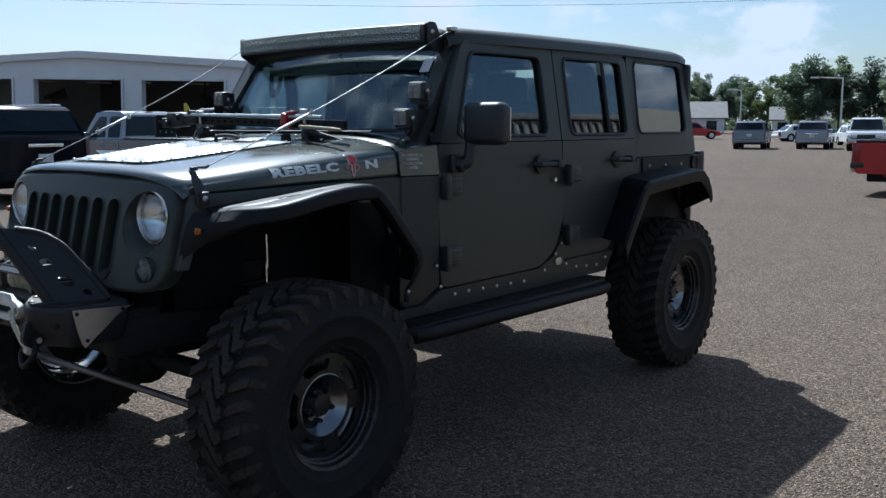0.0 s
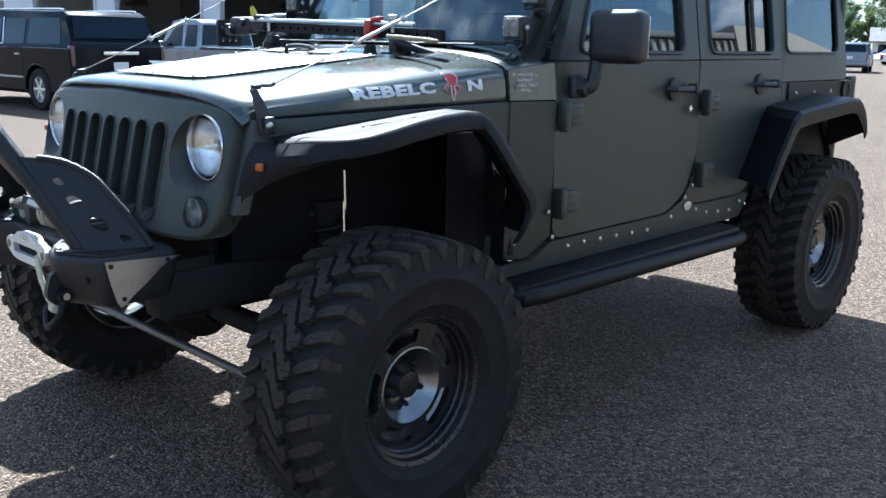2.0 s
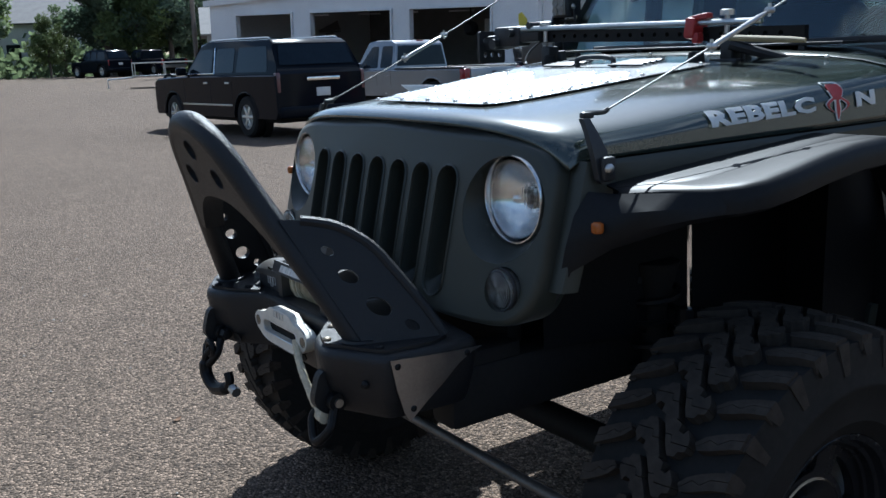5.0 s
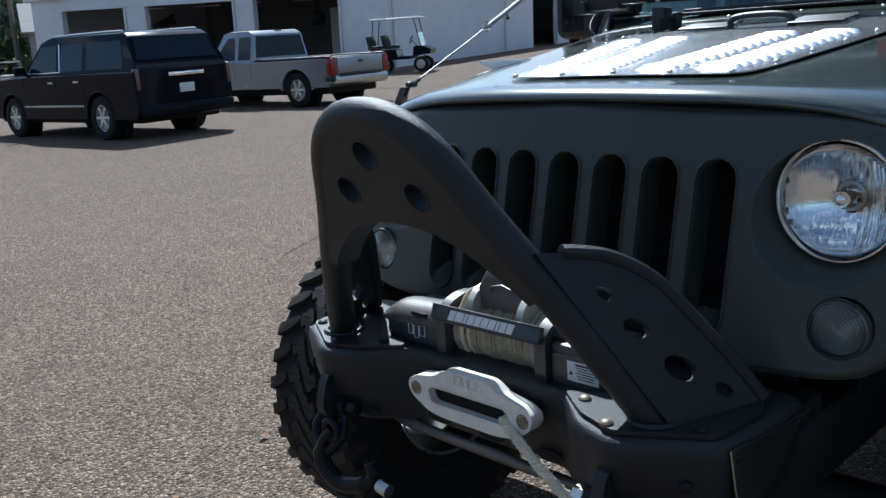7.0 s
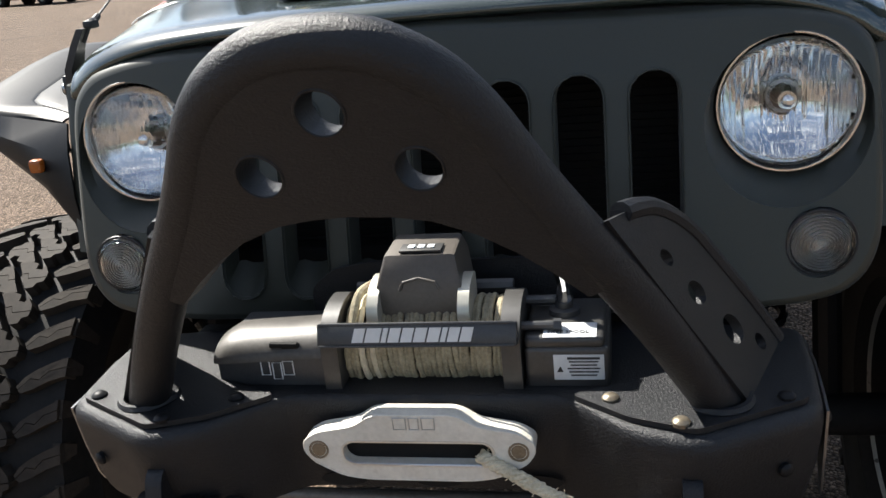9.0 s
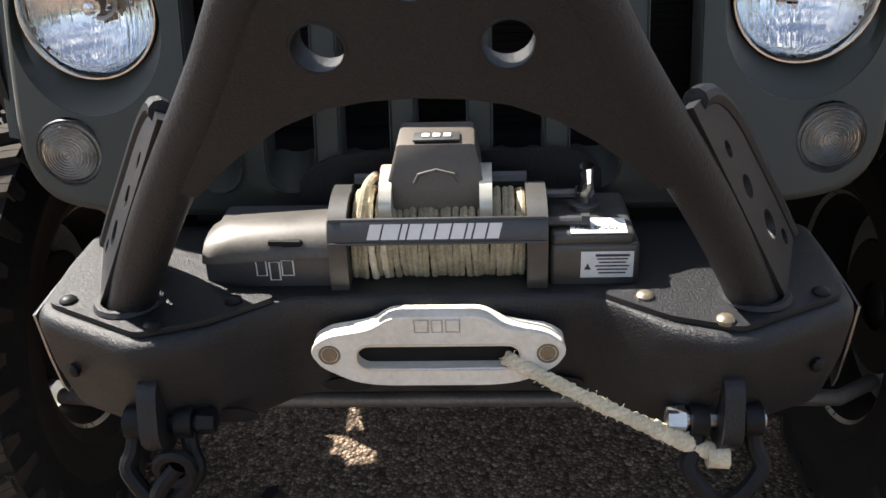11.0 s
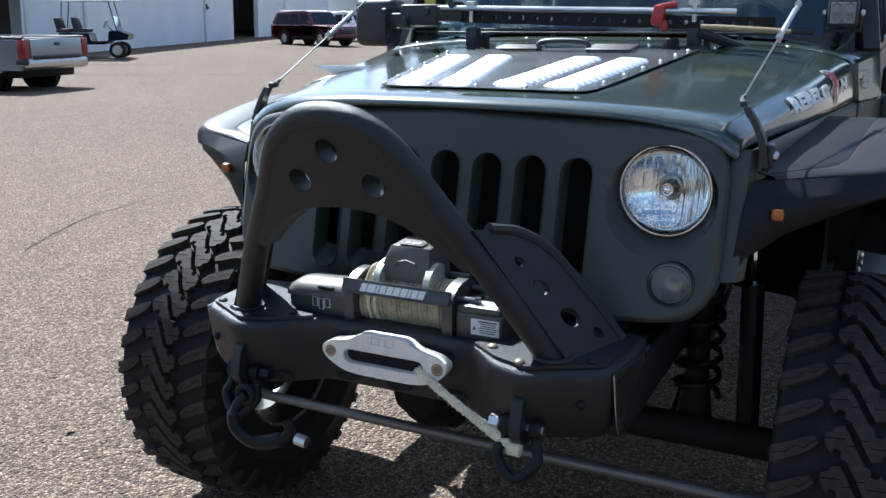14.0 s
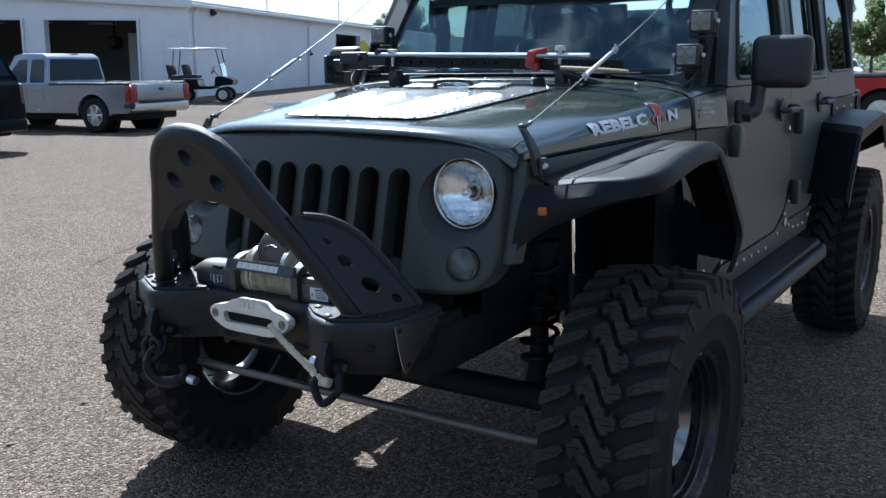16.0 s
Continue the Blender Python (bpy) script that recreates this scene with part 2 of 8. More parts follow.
def asphalt():
    m, nt, b = nodes_of("worn_asphalt")
    v = coords(nt)
    vo = add_node(nt, "ShaderNodeTexVoronoi", Scale=84.0)
    vo2 = add_node(nt, "ShaderNodeTexVoronoi", Scale=24.0)
    big = add_node(nt, "ShaderNodeTexNoise", Scale=0.16, Detail=6.0, Roughness=0.6)
    mid = add_node(nt, "ShaderNodeTexNoise", Scale=2.3, Detail=5.0, Roughness=0.65)
    for n in (vo, vo2, big, mid):
        nt.links.new(v, n.inputs["Vector"])
    stone = nt.nodes.new("ShaderNodeValToRGB")
    e = stone.color_ramp.elements
    e[0].position, e[0].color = 0.0, (0.074, 0.059, 0.047, 1)
    e[1].position, e[1].color = 1.0, (0.36, 0.275, 0.215, 1)
    for pos, col in ((0.16, (0.118, 0.093, 0.074, 1)), (0.5, (0.186, 0.145, 0.114, 1)), (0.8, (0.250, 0.193, 0.150, 1))):
        stone.color_ramp.elements.new(pos).color = col
    sep = nt.nodes.new("ShaderNodeSeparateColor")
    nt.links.new(vo.outputs["Color"], sep.inputs["Color"])
    nt.links.new(sep.outputs["Red"], stone.inputs["Fac"])
    tone = nt.nodes.new("ShaderNodeValToRGB")
    tone.color_ramp.elements[0].position, tone.color_ramp.elements[0].color = 0.30, (0.68, 0.68, 0.68, 1)
    tone.color_ramp.elements[1].position, tone.color_ramp.elements[1].color = 0.72, (1.0, 0.99, 0.985, 1)
    addm = nt.nodes.new("ShaderNodeMath")
    addm.operation = "ADD"
    hm = nt.nodes.new("ShaderNodeMath")
    hm.operation = "MULTIPLY"
    hm.inputs[1].default_value = 0.5
    hm2 = nt.nodes.new("ShaderNodeMath")
    hm2.operation = "MULTIPLY"
    hm2.inputs[1].default_value = 0.5
    nt.links.new(big.outputs["Fac"], hm.inputs[0])
    nt.links.new(mid.outputs["Fac"], hm2.inputs[0])
    nt.links.new(hm.outputs[0], addm.inputs[0])
    nt.links.new(hm2.outputs[0], addm.inputs[1])
    nt.links.new(addm.outputs[0], tone.inputs["Fac"])
    mul = nt.nodes.new("ShaderNodeMixRGB")
    mul.blend_type = "MULTIPLY"
    mul.inputs["Fac"].default_value = 1.0
    nt.links.new(stone.outputs["Color"], mul.inputs["Color1"])
    nt.links.new(tone.outputs["Color"], mul.inputs["Color2"])
    edge = add_node(nt, "ShaderNodeTexVoronoi", Scale=84.0)
    edge.feature = "DISTANCE_TO_EDGE"
    nt.links.new(v, edge.inputs["Vector"])
    gap = nt.nodes.new("ShaderNodeValToRGB")
    gap.color_ramp.elements[0].position, gap.color_ramp.elements[0].color = 0.02, (0.40, 0.39, 0.38, 1)
    gap.color_ramp.elements[1].position, gap.color_ramp.elements[1].color = 0.16, (1.22, 1.18, 1.12, 1)
    nt.links.new(edge.outputs["Distance"], gap.inputs["Fac"])
    mul2 = nt.nodes.new("ShaderNodeMixRGB")
    mul2.blend_type = "MULTIPLY"
    mul2.inputs["Fac"].default_value = 1.0
    nt.links.new(mul.outputs["Color"], mul2.inputs["Color1"])
    nt.links.new(gap.outputs["Color"], mul2.inputs["Color2"])
    nt.links.new(mul2.outputs["Color"], b.inputs["Base Color"])
    b.inputs["Roughness"].default_value = 0.92
    b.inputs["Specular IOR Level"].default_value = 0.14
    b1 = add_node(nt, "ShaderNodeBump", Strength=1.0, Distance=0.012)
    b2 = add_node(nt, "ShaderNodeBump", Strength=0.4, Distance=0.012)
    b1.invert = b2.invert = True
    nt.links.new(vo.outputs["Distance"], b1.inputs["Height"])
    nt.links.new(vo2.outputs["Distance"], b2.inputs["Height"])
    nt.links.new(b2.outputs["Normal"], b1.inputs["Normal"])
    nt.links.new(b1.outputs["Normal"], b.inputs["Normal"])
    return m


ASPHALT = asphalt()
TAR = varied("tar_seal", (0.035, 0.033, 0.031), (0.055, 0.052, 0.048), 0.95, 0, 3, 60, 0.6, 120, 0.04, spec=0.1, dist=0.01)
STONE = varied("loose_stone", (0.16, 0.14, 0.12), (0.34, 0.31, 0.28), 0.85, 0, 30, 200, 0.2)
LEAFBIT = varied("dry_leaf", (0.10, 0.045, 0.018), (0.20, 0.10, 0.04), 0.8, 0, 30, 200, 0.2)
# surroundings
WHITE_WALL = varied("white_painted_block", (0.62, 0.63, 0.65), (0.76, 0.77, 0.78), 0.75, 0, 0.5, 14, 0.15, 9, dist=0.01)
GREY_WALL = varied("grey_metal_siding", (0.36, 0.37, 0.39), (0.46, 0.47, 0.48), 0.6, 0, 0.4, 10, 0.1, 6)
TRIM = varied("white_metal_trim", (0.60, 0.61, 0.62), (0.72, 0.72, 0.73), 0.5, 0, 2, 30, 0.05)
TAN_WALL = varied("tan_painted_wall", (0.34, 0.31, 0.26), (0.44, 0.41, 0.35), 0.7, 0, 0.5, 12, 0.1, 8, dist=0.01)
SHADE_GREY = varied("shade_grey_wall", (0.16, 0.16, 0.16), (0.26, 0.26, 0.25), 0.8, 0, 1, 12, 0.1)
CONCRETE = varied("stained_concrete", (0.22, 0.21, 0.20), (0.34, 0.33, 0.31), 0.8, 0, 0.7, 20, 0.15)
ROOFING = varied("pale_roof_sheet", (0.42, 0.43, 0.44), (0.55, 0.55, 0.55), 0.5, 0, 0.5, 10, 0.1)
SHINGLE = varied("grey_shingle_roof", (0.14, 0.13, 0.13), (0.24, 0.23, 0.22), 0.85, 0, 1.5, 20, 0.3)
BARK = varied("bark", (0.055, 0.042, 0.032), (0.13, 0.105, 0.085), 0.9, 0, 4, 30, 0.6, 20, stretch=(1, 1, 0.2), dist=0.02)
POLE = varied("weathered_timber_pole", (0.12, 0.095, 0.075), (0.22, 0.18, 0.145), 0.85, 0, 2, 40, 0.3, 30, stretch=(1, 1, 0.1))


def leafy(name, c1, c2):
    m, nt, b = nodes_of(name)
    g = nt.nodes.new("ShaderNodeNewGeometry")
    rp = nt.nodes.new("ShaderNodeValToRGB")
    rp.color_ramp.elements[0].color, rp.color_ramp.elements[1].color = (*c1, 1), (*c2, 1)
    nt.links.new(g.outputs["Random Per Island"], rp.inputs["Fac"])
    nt.links.new(rp.outputs["Color"], b.inputs["Base Color"])
    b.inputs["Roughness"].default_value = 0.55
    tr = nt.nodes.new("ShaderNodeBsdfTranslucent")
    nt.links.new(rp.outputs["Color"], tr.inputs["Color"])
    mix = nt.nodes.new("ShaderNodeMixShader")
    mix.inputs["Fac"].default_value = 0.5
    out = nt.nodes["Material Output"]
    nt.links.new(b.outputs["BSDF"], mix.inputs[1])
    nt.links.new(tr.outputs["BSDF"], mix.inputs[2])
    nt.links.new(mix.outputs["Shader"], out.inputs["Surface"])
    return m


LEAF_A = leafy("broad_leaves", (0.085, 0.120, 0.060), (0.175, 0.22, 0.110))
LEAF_B = leafy("dark_needles", (0.065, 0.098, 0.064), (0.135, 0.18, 0.110))
LEAF_C = leafy("yellow_green_leaves", (0.09, 0.125, 0.04), (0.17, 0.21, 0.075))


def carpaint(name, c, metal=0.3):
    """Clear-coated paint."""
    return varied(name, tuple(a * 0.9 for a in c), tuple(min(1, a * 1.08) for a in c), 0.25, metal, 1.5, 90, 0.0, None, 0.06, coat=0.35, spec=0.4)


CAR_BLACK = varied("black_car_paint", (0.0045, 0.0065, 0.0105), (0.007, 0.0095, 0.015), 0.10, 0, 1.5, 90, 0.0, None, 0.04, ior=1.18)
CAR_SILVER = carpaint("silver_car_paint", (0.27, 0.285, 0.31), 0.6)
CAR_MAROON = carpaint("maroon_car_paint", (0.085, 0.012, 0.022))
CAR_RED = carpaint("red_car_paint", (0.36, 0.020, 0.020), 0.1)
CAR_WHITE = carpaint("white_car_paint", (0.72, 0.73, 0.74), 0.0)
CAR_GREY = carpaint("grey_car_paint", (0.20, 0.21, 0.235), 0.6)
CAR_GLASS = varied("dark_car_glass", (0.006, 0.010, 0.015), (0.012, 0.018, 0.025), 0.05, 0, 2, 20, 0.0, None, 0.03, ior=1.36)

# ---- mesh helpers ----
def part(name, bm, mat, parent=None, label="", smooth=True, sharp=0.6):
    """Links a bmesh as one mesh object."""
    bmesh.ops.recalc_face_normals(bm, faces=bm.faces)
    if smooth:
        for f in bm.faces:
            f.smooth = True
        for e in bm.edges:
            if len(e.link_faces) == 2 and e.calc_face_angle(0) > sharp:
                e.smooth = False
    me = bpy.data.meshes.new(name)
    bm.to_mesh(me)
    bm.free()
    me.materials.append(mat)
    ob = new(name, me)
    if parent:
        ob.parent = parent
    if label:
        ob["label"] = label
    return ob


def thing(name, label, category, m=None, group="", kind=""):
    ob = new(name)
    ob.empty_display_size = 0.1
    if m is not None:
        ob.matrix_world = m
    return tagged(ob, label, category, group, kind)


def twin(ob, parent=None, m=None):
    """Another object on the same mesh."""
    o = ob.copy()
    scene.collection.objects.link(o)
    if parent:
        o.parent = parent
    if m is not None:
        o.matrix_basis = m
    return o


def merge(bm, src, m=None):
    vs = {}
    for v in src.verts:
        vs[v] = bm.verts.new(m @ v.co if m is not None else v.co)
    for f in src.faces:
        try:
            bm.faces.new([vs[v] for v in f.verts])
        except ValueError:
            pass
    src.free()
    return bm


def box(bm, c, s, m=None, bevel=0.0, seg=2):
    """A box of size s at c; bevel rounds its edges; m turns it about its centre first."""
    t = bmesh.new()
    bmesh.ops.create_cube(t, size=1.0)
    for v in t.verts:
        v.co = Vector((v.co.x * s[0], v.co.y * s[1], v.co.z * s[2]))
    if bevel:
        bmesh.ops.bevel(t, geom=t.edges[:], offset=min(bevel, min(s) * 0.45), segments=seg, profile=0.5, affect="EDGES")
    mm = Matrix.Translation(c) @ (m if m is not None else Matrix())
    return merge(bm, t, mm)


def tube(bm, pts, r, seg=12, closed=False, caps=True):
    """A round bar along pts; r is one radius or one a point."""
    pts = [Vector(p) for p in pts]
    n = len(pts)
    rs = r if isinstance(r, (list, tuple)) else [r] * n
    rings = []
    up = None
    for i, p in enumerate(pts):
        a = pts[(i - 1) % n] if closed or i > 0 else p
        b = pts[(i + 1) % n] if closed or i < n - 1 else p
        d = (b - a).normalized()
        if up is None:
            up = d.orthogonal().normalized()
        up = (up - d * up.dot(d)).normalized()
        side = d.cross(up)
        rings.append([bm.verts.new(p + (up * math.cos(k * math.tau / seg) + side * math.sin(k * math.tau / seg)) * rs[i]) for k in range(seg)])
    for i in range(n if closed else n - 1):
        a, b = rings[i], rings[(i + 1) % n]
        for k in range(seg):
            bm.faces.new((a[k], a[(k + 1) % seg], b[(k + 1) % seg], b[k]))
    if caps and not closed:
        bm.faces.new(rings[0])
        bm.faces.new(rings[-1])
    return bm


def curve(pts, n=8):
    """A smooth line through pts (Catmull-Rom)."""
    P = [Vector(p) for p in pts]
    P = [P[0] * 2 - P[1]] + P + [P[-1] * 2 - P[-2]]
    out = []
    for i in range(1, len(P) - 2):
        for k in range(n):
            t = k / n
            a, b, c, d = P[i - 1], P[i], P[i + 1], P[i + 2]
            out.append(0.5 * (2 * b + (c - a) * t + (2 * a - 5 * b + 4 * c - d) * t * t + (3 * b - a - 3 * c + d) * t ** 3))
    out.append(P[-2])
    return out


AXES = {"x": (Vector((1, 0, 0)), Vector((0, 1, 0)), Vector((0, 0, 1))), "y": (Vector((0, 1, 0)), Vector((1, 0, 0)), Vector((0, 0, 1))),
        "z": (Vector((0, 0, 1)), Vector((1, 0, 0)), Vector((0, 1, 0)))}


def lathe(bm, prof, c=(0, 0, 0), axis="x", seg=32, m=None):
    """Turns the profile [(along, radius)] about an axis through c."""
    a, u, w = AXES[axis]
    c = Vector(c)
    rings = []
    for s, r in prof:
        if r <= 1e-6:
            rings.append([bm.verts.new(c + a * s)])
        else:
            rings.append([bm.verts.new(c + a * s + (u * math.cos(k * math.tau / seg) + w * math.sin(k * math.tau / seg)) * r) for k in range(seg)])
    for p, q in zip(rings, rings[1:]):
        for k in range(seg):
            k2 = (k + 1) % seg
            if len(p) == 1 and len(q) == 1:
                continue
            if len(p) == 1:
                bm.faces.new((p[0], q[k], q[k2]))
            elif len(q) == 1:
                bm.faces.new((p[k], q[0], p[k2]))
            else:
                bm.faces.new((p[k], p[k2], q[k2], q[k]))
    if m is not None:
        for ring in rings:
            for v in ring:
                v.co = m @ v.co
    return bm


def circle(cx, cy, r, n=20, r2=None):
    return [(cx + r * math.cos(k * math.tau / n), cy + (r2 or r) * math.sin(k * math.tau / n)) for k in range(n)]


def slot(cx, z0, z1, w, n=7):
    """An upright slot with round ends."""
    r = w / 2
    top = [(cx + r * math.cos(math.pi * k / n), z1 - r + r * math.sin(math.pi * k / n)) for k in range(n + 1)]
    bot = [(cx - r * math.cos(math.pi * k / n), z0 + r - r * math.sin(math.pi * k / n)) for k in range(n + 1)]
    return top + bot


def rounded(pts, r, n=4):
    """The polygon with its corners rounded; r is one radius or one a corner."""
    out = []
    N = len(pts)
    for i in range(N):
        rr = r[i] if isinstance(r, (list, tuple)) else r
        p, a, b = Vector(pts[i]), Vector(pts[i - 1]), Vector(pts[(i + 1) % N])
        if rr <= 0:
            out.append(tuple(p))
            continue
        da, db = (a - p), (b - p)
        l = min(rr, da.length * 0.45, db.length * 0.45)
        s, e = p + da.normalized() * l, p + db.normalized() * l
        for k in range(n + 1):
            t = k / n
            out.append(tuple(s * (1 - t) ** 2 + p * 2 * t * (1 - t) + e * t * t))
    return out


def plate(bm, outer, holes, thick, fn, smooth_wall=True):
    """A flat plate with holes, from 2D outlines; fn(u, v, w) places a point, w running through the thickness."""
    t = bmesh.new()
    loops = []
    edges = []
    for loop in [outer] + list(holes):
        vs = [t.verts.new((p[0], p[1], 0)) for p in loop]
        loops.append(vs)
        for a, b in zip(vs, vs[1:] + vs[:1]):
            edges.append(t.edges.new((a, b)))
    bmesh.ops.triangle_fill(t, use_beauty=True, use_dissolve=False, edges=edges)
    fr = {v: bm.verts.new(fn(v.co.x, v.co.y, 0)) for v in t.verts}
    bk = {v: bm.verts.new(fn(v.co.x, v.co.y, thick)) for v in t.verts}
    for f in t.faces:
        bm.faces.new([fr[v] for v in f.verts])
        bm.faces.new([bk[v] for v in reversed(f.verts)])
    for vs in loops:
        for a, b in zip(vs, vs[1:] + vs[:1]):
            bm.faces.new((fr[a], fr[b], bk[b], bk[a]))
    t.free()
    return bm


def loft(bm, secs, closed=False, cap=False):
    """Skins rows of points of equal length."""
    rows = [[bm.verts.new(p) for p in s] for s in secs]
    n = len(rows[0])
    for a, b in zip(rows, rows[1:]):
        for k in range(n if closed else n - 1):
            k2 = (k + 1) % n
            bm.faces.new((a[k], a[k2], b[k2], b[k]))
    if cap:
        bm.faces.new(rows[0])
        bm.faces.new(rows[-1])
    return bm


def solid(bm, thick):
    """Gives an open skin a thickness, inwards."""
    bmesh.ops.recalc_face_normals(bm, faces=bm.faces)
    bmesh.ops.solidify(bm, geom=bm.faces[:], thickness=thick)
    return bm


def mirror_x(bm):
    for v in bm.verts:
        v.co.x = -v.co.x
    bmesh.ops.reverse_faces(bm, faces=bm.faces)
    return bm


def bolt(bm, p, way, r=0.008, h=0.006):
    """A domed bolt head at p that points along way."""
    q = Vector((0, 0, 1)).rotation_difference(Vector(way)).to_matrix().to_4x4()
    lathe(bm, [(-0.002, r), (h * 0.4, r), (h * 0.8, r * 0.75), (h, r * 0.3), (h, 0)], (0, 0, 0), "z", 10, Matrix.Translation(p) @ q)
    return bm


def letters(name, text, size, m, mat, parent, depth=0.0008, label="", spacing=1.0, shear=0.0):
    """Raised lettering in the built-in font, as a mesh."""
    cu = bpy.data.curves.new(name, "FONT")
    cu.body, cu.size, cu.extrude, cu.resolution_u = text, size, depth, 2
    cu.align_x, cu.align_y, cu.space_character, cu.shear = "CENTER", "CENTER", spacing, shear
    tmp = bpy.data.objects.new(name, cu)
    me = bpy.data.meshes.new_from_object(tmp)
    bpy.data.objects.remove(tmp)
    me.materials.clear()
    me.materials.append(mat)
    for v in me.vertices:
        v.co = m @ v.co
    ob = new(name, me)
    ob.parent = parent
    if label:
        ob["label"] = label
    return ob


def ground_z(x):
    """The yard rises gently towards the workshop."""
    return min(max(0.02 * (-x - 19.0), 0.0), 0.80)

# ---- ground ----
def make_ground():
    bm = bmesh.new()
    xs = [-1600, -400, -120, -59, -45, -40, -36.5, -33, -30, -26, -22, -19, -12, -4, 4, 14, 60, 400, 1600]
    ys = [-1600, -400, -80, -20, -4, 6, 16, 30, 60, 120, 400, 1600]
    loft(bm, [[(x, y, ground_z(x)) for x in xs] for y in ys])
    return tagged(part("ground", bm, ASPHALT), "worn grey-brown asphalt of a large parking yard", "asphalt yard", kind="structure")


make_ground()


def tar_lines():
    """Sealed joints that cross the yard."""
    for pts, w in ((((-21, 15.6), (-14, 19.6), (-7, 22.3), (0, 24.4), (9, 26.5)), 0.09), (((-4.25, 1.75), (-4.68, 2.64), (-4.77, 3.25), (-4.95, 4.2)), 0.006), (((-34, 14), (-26, 18), (-19, 23), (-13, 30)), 0.07)):
        bm = bmesh.new()
        rows = []
        P = curve([(x, y, 0) for x, y in pts], 10)
        for i, p in enumerate(P):
            d = (P[min(i + 1, len(P) - 1)] - P[max(i - 1, 0)]).normalized()
            s = Vector((-d.y, d.x, 0)) * w * (0.8 + 0.5 * noise.noise(p * 2.1))
            j = Vector((0, noise.noise(p * 0.9) * 0.12, 0))
            a, b = p + s + j, p - s + j
            rows.append([(a.x, a.y, ground_z(a.x) + 0.004), (b.x, b.y, ground_z(b.x) + 0.004)])
        loft(bm, rows)
        tagged(part("tar_seam", bm, TAR), "dark tar seam across the asphalt yard", "tar seam", kind="structure")


tar_lines()


def pebbles():
    rnd = random.Random(4)
    bm = bmesh.new()
    for _ in range(420):
        x, y = rnd.uniform(-6.5, 3.4), rnd.uniform(-2.2, 6.0)
        s = rnd.uniform(0.003, 0.009)
        t = bmesh.new()
        bmesh.ops.create_icosphere(t, subdivisions=1, radius=s)
        for v in t.verts:
            v.co = Vector((v.co.x * rnd.uniform(0.8, 1.3), v.co.y, v.co.z * 0.6)) * (1 + 0.25 * rnd.uniform(-1, 1))
        merge(bm, t, Matrix.Translation((x, y, s * 0.35)))
    tagged(part("loose_stones", bm, STONE, smooth=False), "small loose stones scattered on the asphalt", "gravel", kind="stuff")
    for k, (x, y) in enumerate(((-1.6, -0.55), (-3.4, 1.6), (-1.75, -0.1), (-2.3, 0.9), (0.9, -1.4))):
        b2 = bmesh.new()
        a = rnd.uniform(0, 6)
        loft(b2, [[(x + math.cos(a) * u * 0.02 - math.sin(a) * v, y + math.sin(a) * u * 0.02 + math.cos(a) * v, 0.004 + 0.008 * abs(u) ** 2 + 0.004 * k % 3)
                   for v in ((-0.012, 0, 0.012) if abs(u) < 1 else (-0.003, 0, 0.003))] for u in (-1, -0.5, 0, 0.5, 1)])
        solid(b2, 0.001)
        tagged(part("fallen_leaf", b2, LEAFBIT), "curled dry brown leaf lying on asphalt", "leaf", "fallen leaves")


pebbles()


